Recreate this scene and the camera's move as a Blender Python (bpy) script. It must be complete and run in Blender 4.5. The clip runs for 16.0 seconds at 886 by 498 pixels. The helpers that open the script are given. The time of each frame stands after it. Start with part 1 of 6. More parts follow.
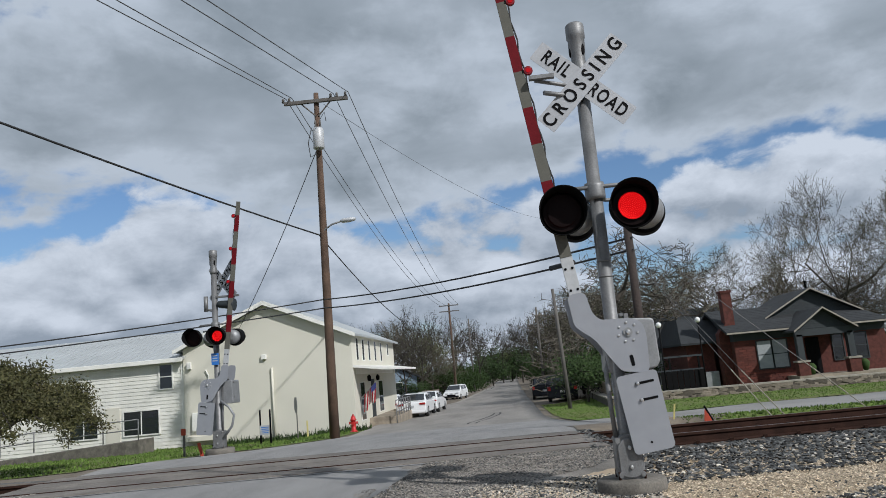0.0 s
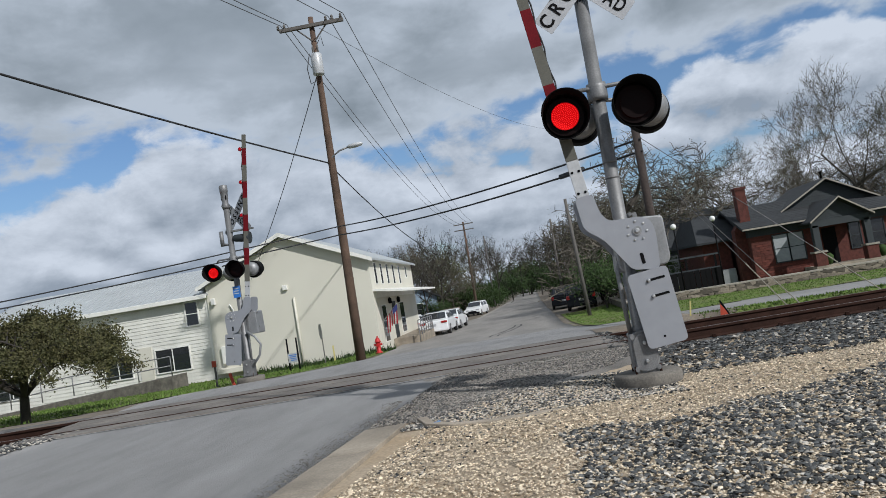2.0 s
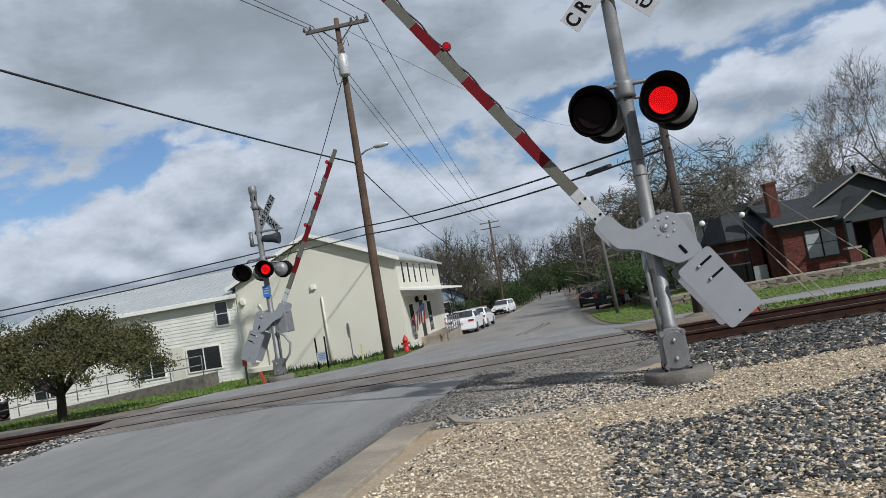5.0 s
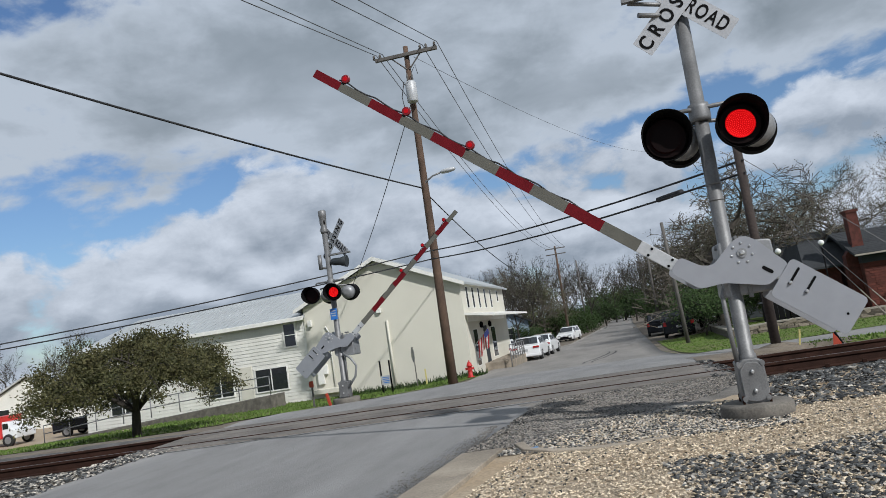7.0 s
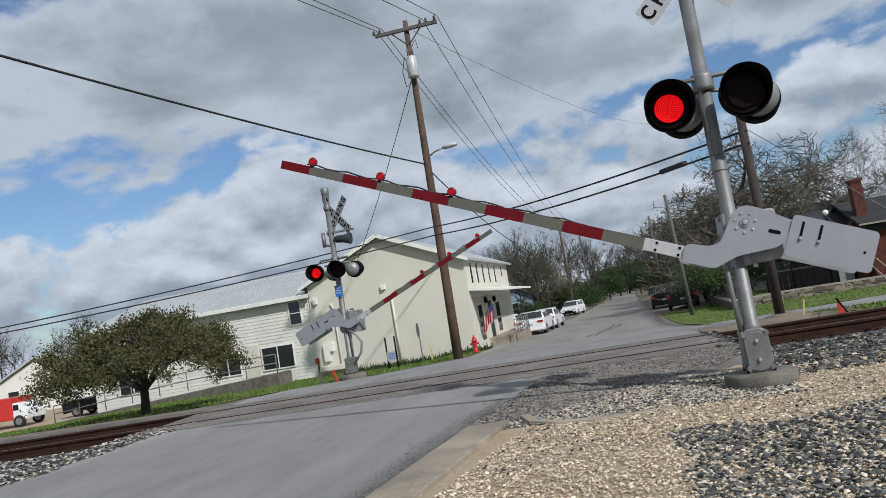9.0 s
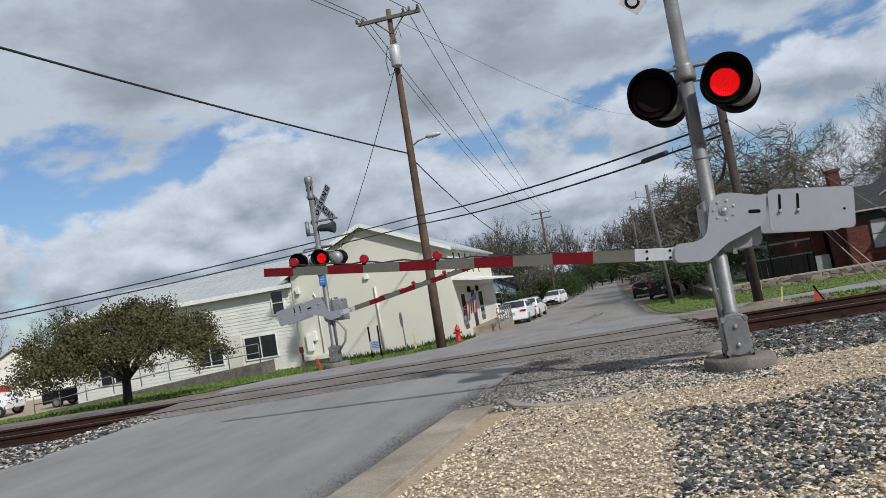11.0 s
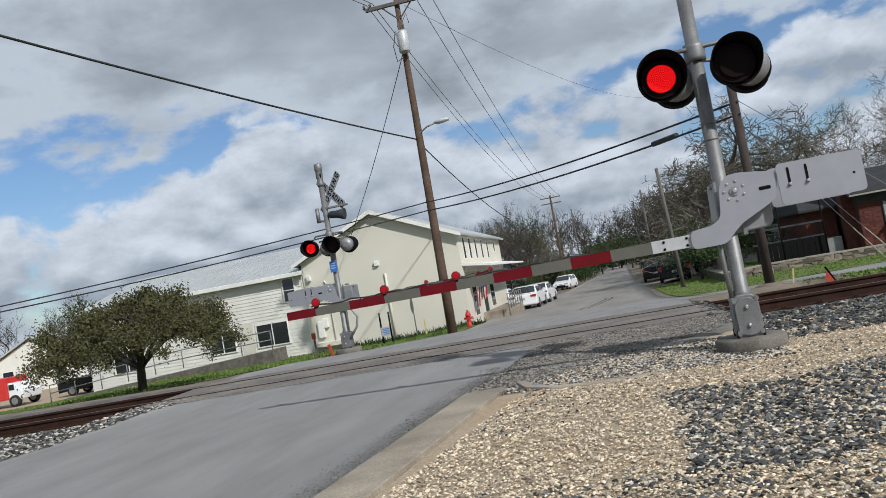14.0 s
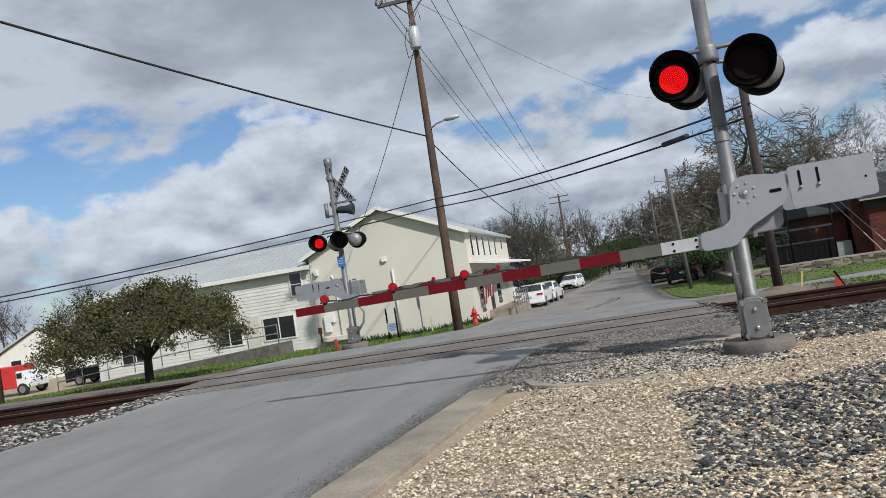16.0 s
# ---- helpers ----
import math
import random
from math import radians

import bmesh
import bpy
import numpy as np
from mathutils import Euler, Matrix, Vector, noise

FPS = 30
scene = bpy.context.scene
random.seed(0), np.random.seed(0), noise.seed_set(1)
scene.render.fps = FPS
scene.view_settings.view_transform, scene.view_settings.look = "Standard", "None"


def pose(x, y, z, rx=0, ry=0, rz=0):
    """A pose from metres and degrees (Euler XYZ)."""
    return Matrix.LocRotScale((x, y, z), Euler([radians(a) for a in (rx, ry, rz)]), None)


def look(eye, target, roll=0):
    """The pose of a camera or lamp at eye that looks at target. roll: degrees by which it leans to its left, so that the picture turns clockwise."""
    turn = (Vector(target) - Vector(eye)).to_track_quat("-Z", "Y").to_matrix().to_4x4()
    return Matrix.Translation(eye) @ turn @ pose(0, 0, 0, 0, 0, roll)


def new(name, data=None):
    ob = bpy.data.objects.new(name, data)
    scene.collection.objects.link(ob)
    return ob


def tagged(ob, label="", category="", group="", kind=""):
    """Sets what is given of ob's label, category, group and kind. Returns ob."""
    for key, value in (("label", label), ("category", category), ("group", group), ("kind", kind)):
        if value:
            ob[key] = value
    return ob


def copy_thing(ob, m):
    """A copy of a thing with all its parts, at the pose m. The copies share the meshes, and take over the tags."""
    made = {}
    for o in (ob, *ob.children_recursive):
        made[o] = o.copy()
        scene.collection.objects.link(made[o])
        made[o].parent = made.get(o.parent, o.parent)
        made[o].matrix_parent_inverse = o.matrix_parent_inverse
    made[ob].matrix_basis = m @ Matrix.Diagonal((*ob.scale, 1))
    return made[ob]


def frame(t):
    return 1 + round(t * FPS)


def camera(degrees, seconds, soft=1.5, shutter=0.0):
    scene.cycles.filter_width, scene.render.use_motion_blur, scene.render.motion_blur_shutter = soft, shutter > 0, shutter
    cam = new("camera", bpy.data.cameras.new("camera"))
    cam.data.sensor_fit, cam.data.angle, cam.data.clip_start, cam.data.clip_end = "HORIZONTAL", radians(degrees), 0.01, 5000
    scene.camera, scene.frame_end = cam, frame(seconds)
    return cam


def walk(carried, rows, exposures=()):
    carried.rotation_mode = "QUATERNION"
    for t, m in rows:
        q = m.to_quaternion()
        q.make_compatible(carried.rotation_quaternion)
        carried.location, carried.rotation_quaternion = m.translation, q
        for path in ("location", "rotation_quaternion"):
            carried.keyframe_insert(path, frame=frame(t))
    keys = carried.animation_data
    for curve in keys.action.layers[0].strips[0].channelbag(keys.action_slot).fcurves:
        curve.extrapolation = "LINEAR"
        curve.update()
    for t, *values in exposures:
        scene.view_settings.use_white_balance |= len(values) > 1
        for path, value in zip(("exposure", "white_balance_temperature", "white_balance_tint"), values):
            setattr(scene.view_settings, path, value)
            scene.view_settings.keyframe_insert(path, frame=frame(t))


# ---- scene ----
cam = camera(62.0, 16.0, 0.9)
PATH = [
    (0.0, (0.010, 0.077, 1.275), (-0.135, 2.043, 1.605), -5.16),
    (0.5, (0.056, 0.054, 1.208), (-0.089, 2.032, 1.459), -5.57),
    (1.0, (0.069, 0.026, 1.211), (-0.058, 2.014, 1.386), -6.84),
    (1.5, (0.062, 0.029, 1.199), (-0.094, 2.017, 1.347), -8.35),
    (2.0, (0.060, 0.038, 1.198), (-0.151, 2.023, 1.320), -9.37),
    (2.5, (0.062, 0.043, 1.198), (-0.178, 2.025, 1.311), -9.66),
    (3.0, (0.066, 0.039, 1.197), (-0.178, 2.021, 1.305), -9.98),
    (3.5, (0.056, 0.023, 1.199), (-0.204, 2.003, 1.311), -10.43),
    (6.0, (0.046, -0.022, 1.204), (-0.256, 1.946, 1.392), -8.65),
    (6.5, (0.048, 0.015, 1.213), (-0.262, 1.976, 1.451), -7.59),
    (7.0, (-0.001, -0.002, 1.199), (-0.439, 1.936, 1.424), -8.64),
    (7.5, (-0.002, 0.002, 1.198), (-0.493, 1.930, 1.399), -8.84),
    (8.0, (0.000, 0.000, 1.188), (-0.477, 1.934, 1.363), -9.04),
    (8.5, (0.004, -0.004, 1.189), (-0.464, 1.934, 1.347), -9.28),
    (9.0, (-0.003, -0.009, 1.185), (-0.461, 1.930, 1.348), -9.48),
    (9.5, (0.006, -0.004, 1.188), (-0.434, 1.938, 1.367), -9.73),
    (12.0, (-0.036, -0.142, 1.138), (-0.449, 1.812, 1.236), -9.47),
    (12.5, (-0.034, -0.146, 1.140), (-0.480, 1.801, 1.245), -10.15),
    (13.0, (-0.031, -0.136, 1.142), (-0.482, 1.809, 1.245), -10.32),
    (13.5, (-0.037, -0.144, 1.138), (-0.486, 1.803, 1.239), -10.10),
    (14.0, (-0.031, -0.130, 1.129), (-0.480, 1.816, 1.226), -10.12),
    (14.5, (-0.026, -0.131, 1.139), (-0.479, 1.815, 1.219), -10.29),
    (15.0, (-0.033, -0.152, 1.137), (-0.486, 1.795, 1.212), -10.14),
    (15.5, (-0.037, -0.135, 1.132), (-0.502, 1.809, 1.210), -9.70),
    (16.0, (-0.044, -0.150, 1.132), (-0.513, 1.792, 1.224), -9.06),
]
walk(cam, [(t, look(eye, target, roll)) for t, eye, target, roll in PATH], [(0.0, -0.2, 6150, 10), (1.5, -0.18, 6150, 10), (9.7, -0.18, 6200, 10), (12.0, -0.1, 6250, 10), (16.0, -0.1, 6250, 10)])

# ---- world, sun ----
world = bpy.data.worlds.new("sky")
scene.world = world
world.use_nodes = True
HEAP, SHEET = (0.35, 1.7, 0.2), (1.9, 0.4)
SUN_AZ, SUN_EL = (0.74, -0.67), radians(38)


def build_sky():
    nt = world.node_tree
    n, l = nt.nodes, nt.links
    n.clear()
    out, bg = n.new("ShaderNodeOutputWorld"), n.new("ShaderNodeBackground")
    sky = n.new("ShaderNodeTexSky")
    sky.sky_type, sky.sun_disc = "NISHITA", False
    sky.sun_elevation, sky.sun_rotation = SUN_EL, math.atan2(SUN_AZ[0], SUN_AZ[1])
    sky.air_density, sky.dust_density = 1.2, 0.6
    tc, sep = n.new("ShaderNodeTexCoord"), n.new("ShaderNodeSeparateXYZ")
    l.new(tc.outputs["Generated"], sep.inputs[0])

    def m(op, a, b=None, clamp=False):
        q = n.new("ShaderNodeMath")
        q.operation, q.use_clamp = op, clamp
        for i, v in enumerate((a, b)):
            if v is None:
                continue
            if isinstance(v, (int, float)):
                q.inputs[i].default_value = v
            else:
                l.new(v, q.inputs[i])
        return q.outputs[0]

    d = tc.outputs["Generated"]
    up = m("MAXIMUM", sep.outputs[2], 0.0)

    def noise_tex(source, scale, detail, rough, dist, off, stretch=(1, 1, 1)):
        mp = n.new("ShaderNodeMapping")
        mp.inputs["Location"].default_value, mp.inputs["Scale"].default_value = off, stretch
        l.new(source, mp.inputs[0])
        t = n.new("ShaderNodeTexNoise")
        t.inputs["Scale"].default_value, t.inputs["Detail"].default_value = scale, detail
        t.inputs["Roughness"].default_value, t.inputs["Distortion"].default_value = rough, dist
        l.new(mp.outputs[0], t.inputs["Vector"])
        return t.outputs["Fac"]

    def blend(a, b, fac):
        q = n.new("ShaderNodeMix")
        q.data_type = "RGBA"
        l.new(fac, q.inputs["Factor"])
        for v, key in ((a, "A"), (b, "B")):
            if isinstance(v, tuple):
                q.inputs[key].default_value = v
            else:
                l.new(v, q.inputs[key])
        return q.outputs["Result"]

    def step(v, lo, hi):
        q = n.new("ShaderNodeMapRange")
        q.interpolation_type = "SMOOTHSTEP"
        l.new(v, q.inputs[0])
        q.inputs[1].default_value, q.inputs[2].default_value = lo, hi
        return q.outputs[0]

    blue = n.new("ShaderNodeMix")
    blue.data_type, blue.blend_type = "RGBA", "MULTIPLY"
    blue.inputs["Factor"].default_value = 1.0
    l.new(sky.outputs[0], blue.inputs["A"])
    blue.inputs["B"].default_value = (0.1, 0.12, 0.15, 1)

    # heaped clouds low over the horizon, lit on their upper sides
    def heap(dz):
        big = noise_tex(d, 4.2, 3, 0.5, 0.25, (HEAP[0], HEAP[1], HEAP[2] + dz), (1, 1, 1.9))
        fine = noise_tex(d, 15.0, 7, 0.62, 0.3, (1.3, 2.2, 0.4 + dz), (1, 1, 1.7))
        return m("ADD", m("MULTIPLY", big, 0.76), m("MULTIPLY", fine, 0.24))

    low = m("MULTIPLY", m("SUBTRACT", 1.0, step(up, 0.15, 0.27)), 0.16)
    here, above = heap(0.0), heap(0.05)
    cover = step(m("ADD", here, low), 0.545, 0.615)
    lit = m("ADD", m("MULTIPLY", m("SUBTRACT", here, above), 5.2), m("ADD", m("MULTIPLY", up, 1.7), 0.3), True)
    heaps = blend((0.47, 0.54, 0.63, 1), (0.99, 1.06, 1.16, 1), lit)
    # a grey sheet of cloud higher up, seen from below on a flat layer
    z = m("ADD", up, 0.16)
    comb = n.new("ShaderNodeCombineXYZ")
    l.new(m("DIVIDE", sep.outputs[0], z), comb.inputs[0])
    l.new(m("DIVIDE", sep.outputs[1], z), comb.inputs[1])
    flat = noise_tex(comb.outputs[0], 1.1, 6, 0.52, 0.3, (SHEET[0], SHEET[1], 0.0))
    soft = noise_tex(comb.outputs[0], 2.6, 5, 0.5, 0.3, (4.1, 0.6, 0.0))
    edge = noise_tex(d, 9.0, 6, 0.6, 0.2, (0.7, 0.2, 2.0), (1, 1, 1.6))
    dens = m("ADD", m("ADD", m("MULTIPLY", flat, 0.7), m("MULTIPLY", edge, 0.3)), m("MULTIPLY", step(up, 0.175, 0.315), 0.22))
    sheet_cover = step(dens, 0.57, 0.65)
    body = m("ADD", m("MULTIPLY", step(dens, 0.62, 0.78), 0.62), m("MULTIPLY", m("SUBTRACT", soft, 0.5), 1.5), True)
    grey = blend((0.78, 0.86, 0.955, 1), (0.34, 0.4, 0.45, 1), body)
    result = blend(blend(blue.outputs["Result"], heaps, cover), grey, sheet_cover)
    l.new(result, bg.inputs[0])
    bg.inputs[1].default_value = 0.715
    l.new(bg.outputs[0], out.inputs[0])


build_sky()
sun = new("sun", bpy.data.lights.new("sun", "SUN"))
sun.data.energy, sun.data.angle, sun.data.color = 4.4, radians(1.2), (1.0, 0.965, 0.91)
sun.matrix_world = look((SUN_AZ[0] * 50, SUN_AZ[1] * 50, 39), (0, 0, 0))
scene.view_settings.exposure = 0.0


# ---- materials ----
def mat(name, col, rough=0.7, metal=0.0, var=0.25, scale=6.0, bump=0.15, col2=None, bscale=None, island=0.0, spec=0.5, obj=0.0, stretch=None):
    """A surface with stains at a large scale, grain at a small one and fine relief."""
    q = bpy.data.materials.new(name)
    q.use_nodes = True
    n, l = q.node_tree.nodes, q.node_tree.links
    b = n["Principled BSDF"]
    b.inputs["Roughness"].default_value, b.inputs["Metallic"].default_value = rough, metal
    b.inputs["Specular IOR Level"].default_value = spec
    geo = n.new("ShaderNodeTexCoord")
    big, small = n.new("ShaderNodeTexNoise"), n.new("ShaderNodeTexNoise")
    for t, s, d in ((big, scale, 5), (small, bscale or scale * 12, 3)):
        t.inputs["Scale"].default_value, t.inputs["Detail"].default_value = s, d
        l.new(geo.outputs["Object"], t.inputs["Vector"])
    if stretch:
        mp = n.new("ShaderNodeMapping")
        mp.inputs["Scale"].default_value = stretch
        l.new(geo.outputs["Object"], mp.inputs[0])
        l.new(mp.outputs[0], big.inputs["Vector"])
        big.inputs["Detail"].default_value, big.inputs["Roughness"].default_value = 8, 0.65
    c2 = col2 or tuple(v * (1 - var) for v in col)
    ramp = n.new("ShaderNodeValToRGB")
    ramp.color_ramp.elements[0].position, ramp.color_ramp.elements[1].position = 0.35, 0.65
    ramp.color_ramp.elements[0].color, ramp.color_ramp.elements[1].color = (*c2, 1), (*col, 1)
    l.new(big.outputs["Fac"], ramp.inputs[0])
    mul = n.new("ShaderNodeMix")
    mul.data_type, mul.blend_type = "RGBA", "MULTIPLY"
    mul.inputs["Factor"].default_value = min(1.0, var * 1.6)
    g = n.new("ShaderNodeMapRange")
    g.inputs[1].default_value, g.inputs[2].default_value, g.inputs[3].default_value, g.inputs[4].default_value = 0.3, 0.7, 0.55, 1.15
    l.new(small.outputs["Fac"], g.inputs[0])
    l.new(ramp.outputs[0], mul.inputs["A"])
    l.new(g.outputs[0], mul.inputs["B"])
    last = mul.outputs["Result"]
    for amount, node, socket in ((island, "ShaderNodeNewGeometry", "Random Per Island"), (obj, "ShaderNodeObjectInfo", "Random")):
        if amount:
            r, hs, mr = n.new(node), n.new("ShaderNodeHueSaturation"), n.new("ShaderNodeMapRange")
            mr.inputs[3].default_value, mr.inputs[4].default_value = 1 - amount, 1 + amount
            l.new(r.outputs[socket], mr.inputs[0])
            l.new(mr.outputs[0], hs.inputs["Value"])
            l.new(last, hs.inputs["Color"])
            last = hs.outputs[0]
    l.new(last, b.inputs["Base Color"])
    if bump:
        bp = n.new("ShaderNodeBump")
        bp.inputs["Strength"].default_value, bp.inputs["Distance"].default_value = bump, 0.01
        l.new(small.outputs["Fac"], bp.inputs["Height"])
        l.new(bp.outputs[0], b.inputs["Normal"])
    return q


def glow(name, col, strength):
    q = bpy.data.materials.new(name)
    q.use_nodes = True
    b = q.node_tree.nodes["Principled BSDF"]
    b.inputs["Base Color"].default_value = tuple(v * 0.35 for v in col) + (1,)
    b.inputs["Roughness"].default_value, b.inputs["Specular IOR Level"].default_value = 0.6, 0.08
    b.inputs["Emission Color"].default_value, b.inputs["Emission Strength"].default_value = (*col, 1), strength
    return q


M = dict(
    asphalt=mat("asphalt", (0.275, 0.268, 0.26), 0.88, 0, 0.27, 1.0, 0.9, bscale=110, stretch=(1.5, 0.35, 1)),
    old_asphalt=mat("old_asphalt", (0.285, 0.26, 0.228), 0.95, 0, 0.55, 1.6, 1.0, bscale=62),
    street=mat("street", (0.27, 0.252, 0.23), 0.9, 0, 0.3, 0.6, 0.3, bscale=25, stretch=(1.2, 0.3, 1)),
    panel=mat("panel", (0.2, 0.178, 0.155), 0.92, 0, 0.4, 1.3, 0.6, bscale=34),
    side_asphalt=mat("side_asphalt", (0.27, 0.262, 0.25), 0.9, 0, 0.25, 0.4, 0.4, bscale=40),
    old_concrete=mat("old_concrete", (0.175, 0.158, 0.135), 0.9, 0, 0.45, 4.0, 0.5, bscale=50),
    concrete=mat("concrete", (0.37, 0.315, 0.245), 0.92, 0, 0.4, 1.8, 0.6, bscale=60),
    gravel=mat("gravel", (0.38, 0.315, 0.235), 0.95, 0, 0.4, 0.7, 1.0, col2=(0.36, 0.27, 0.17), bscale=38),
    dirt=mat("dirt", (0.2, 0.165, 0.125), 0.95, 0, 0.4, 1.5, 0.8, bscale=30),
    grass=mat("grass", (0.11, 0.17, 0.035), 0.95, 0, 0.4, 0.5, 0.8, col2=(0.15, 0.16, 0.065), bscale=14, spec=0.1),
    blade=mat("blade", (0.12, 0.19, 0.04), 0.8, 0, 0.3, 1.0, 0, island=0.35, spec=0.2),
    ballast=mat("ballast", (0.13, 0.125, 0.12), 0.9, 0, 0.5, 2.0, 0.8, bscale=24),
    stone_dark=mat("stone_dark", (0.082, 0.084, 0.083), 0.85, 0, 0.35, 9, 0.4, island=0.9),
    stone_pale=mat("stone_pale", (0.5, 0.46, 0.4), 0.9, 0, 0.3, 9, 0.3, island=0.5),
    stone_tan=mat("stone_tan", (0.66, 0.55, 0.405), 0.95, 0, 0.35, 9, 0.3, island=0.6),
    rust=mat("rust", (0.042, 0.02, 0.014), 0.85, 0, 0.4, 5, 0.4, spec=0.15),
    rail_top=mat("rail_top", (0.2, 0.15, 0.12), 0.4, 0.8, 0.3, 5, 0.1),
    tie=mat("tie", (0.12, 0.095, 0.075), 0.9, 0, 0.4, 4, 0.6),
    galv=mat("galv", (0.235, 0.235, 0.235), 0.55, 0.5, 0.3, 5, 0.08),
    alu=mat("alu", (0.31, 0.32, 0.345), 0.5, 0.35, 0.07, 1.5, 0.0, bscale=9),
    sheet=mat("sheet", (0.29, 0.295, 0.3), 0.5, 0.4, 0.2, 4, 0.06),
    bolt=mat("bolt", (0.6, 0.6, 0.6), 0.35, 0.8, 0.1, 20, 0),
    black=mat("black", (0.004, 0.004, 0.0045), 0.8, 0, 0.2, 10, 0.05, spec=0.12),
    lens_dark=mat("lens_dark", (0.006, 0.0015, 0.0015), 0.5, 0, 0.2, 30, 0, spec=0.1),
    sign_white=mat("sign_white", (0.4, 0.41, 0.43), 0.5, 0, 0.12, 4, 0.02),
    red_stripe=mat("red_stripe", (0.14, 0.007, 0.012), 0.6, 0, 0.2, 5, 0.03, spec=0.12),
    grey_stripe=mat("grey_stripe", (0.125, 0.122, 0.104), 0.6, 0, 0.15, 5, 0.03, spec=0.15),
    red_lamp=mat("red_lamp", (0.22, 0.006, 0.012), 0.3, 0, 0.2, 30, 0.1),
    led=glow("led", (1.0, 0.003, 0.005), 0.5),
    bulb=glow("bulb", (0.8, 0.01, 0.02), 0.25),
    led_spot=glow("led_spot", (1.0, 0.02, 0.02), 1.9),
    dark_wood=mat("dark_wood", (0.055, 0.04, 0.034), 0.9, 0, 0.4, 2, 0.5, bscale=22),
    wood_pole=mat("wood_pole", (0.12, 0.074, 0.05), 0.9, 0, 0.4, 2, 0.5, bscale=22),
    grey_wood=mat("grey_wood", (0.13, 0.12, 0.11), 0.9, 0, 0.3, 3, 0.4),
    can=mat("can", (0.48, 0.49, 0.5), 0.45, 0.1, 0.15, 3, 0.02),
    cable=mat("cable", (0.02, 0.02, 0.022), 0.7, 0, 0.1, 5, 0),
    wire=mat("wire", (0.12, 0.12, 0.125), 0.6, 0.4, 0.1, 5, 0),
    cream=mat("cream", (0.62, 0.595, 0.51), 0.85, 0, 0.07, 0.5, 0.15, bscale=25),
    siding=mat("siding", (0.68, 0.67, 0.61), 0.7, 0, 0.1, 0.8, 0.05, obj=0.04),
    trim=mat("trim", (0.78, 0.77, 0.72), 0.6, 0, 0.1, 2, 0.03),
    metal_roof=mat("metal_roof", (0.5, 0.52, 0.52), 0.5, 0.3, 0.12, 0.4, 0.05),
    pane=mat("pane", (0.02, 0.023, 0.028), 0.08, 0, 0.2, 2, 0, spec=0.8),
    hydrant=mat("hydrant", (0.5, 0.02, 0.02), 0.45, 0, 0.2, 8, 0.05),
    orange=mat("orange", (0.4, 0.05, 0.02), 0.6, 0, 0.15, 5, 0.03),
    brick=mat("brick", (0.13, 0.034, 0.023), 0.9, 0, 0.3, 3, 0.3, obj=0.3),
    brick_wall=mat("brick_wall", (0.11, 0.03, 0.021), 0.9, 0, 0.4, 6, 0.5, bscale=30),
    shingle=mat("shingle", (0.03, 0.033, 0.036), 0.95, 0, 0.3, 2, 0.6, bscale=14, obj=0.12),
    dark_paint=mat("dark_paint", (0.026, 0.033, 0.037), 0.7, 0, 0.2, 2, 0.1),
    curtain=mat("curtain", (0.32, 0.34, 0.35), 0.5, 0, 0.2, 3, 0.05),
    field_stone=mat("field_stone", (0.21, 0.178, 0.138), 0.9, 0, 0.35, 5, 0.5, obj=0.6),
    mortar=mat("mortar", (0.11, 0.098, 0.083), 0.95, 0, 0.3, 4, 0.5),
    cap=mat("cap", (0.34, 0.31, 0.26), 0.9, 0, 0.25, 3, 0.3),
    bark=mat("bark", (0.1, 0.086, 0.07), 0.95, 0, 0.35, 3, 0.6, bscale=30),
    bark_dark=mat("bark_dark", (0.05, 0.042, 0.034), 0.95, 0, 0.35, 3, 0.6, bscale=30),
    twig=mat("twig", (0.16, 0.142, 0.115), 0.95, 0, 0.3, 1, 0, spec=0.1),
    leaf=mat("leaf", (0.084, 0.076, 0.03), 0.75, 0, 0.3, 2, 0, col2=(0.052, 0.056, 0.022), island=0.45, spec=0.25),
    bud=mat("bud", (0.095, 0.105, 0.045), 0.8, 0, 0.3, 2, 0, island=0.35, spec=0.2),
    shrub=mat("shrub", (0.034, 0.06, 0.017), 0.8, 0, 0.3, 2, 0, island=0.45, spec=0.2),
    car_white=mat("car_white", (0.75, 0.76, 0.77), 0.25, 0, 0.05, 1, 0),
    car_dark=mat("car_dark", (0.01, 0.011, 0.015), 0.25, 0, 0.1, 1, 0, spec=0.25),
    car_red=mat("car_red", (0.55, 0.035, 0.03), 0.35, 0, 0.1, 1, 0),
    tyre=mat("tyre", (0.02, 0.02, 0.02), 0.9, 0, 0.2, 8, 0.2),
    rim=mat("rim", (0.35, 0.35, 0.36), 0.35, 0.7, 0.1, 5, 0),
    tail=mat("tail", (0.35, 0.02, 0.02), 0.25, 0, 0.1, 5, 0),
    head_lamp=mat("head_lamp", (0.55, 0.57, 0.6), 0.15, 0.2, 0.1, 5, 0),
    flag_red=mat("flag_red", (0.5, 0.03, 0.04), 0.8, 0, 0.15, 5, 0.05),
    flag_white=mat("flag_white", (0.7, 0.68, 0.65), 0.8, 0, 0.1, 5, 0.05),
    flag_blue=mat("flag_blue", (0.03, 0.04, 0.16), 0.8, 0, 0.1, 5, 0.05),
    yellow=mat("yellow", (0.6, 0.52, 0.2), 0.6, 0, 0.2, 5, 0.03),
    globe=mat("globe", (0.8, 0.8, 0.78), 0.3, 0, 0.05, 5, 0),
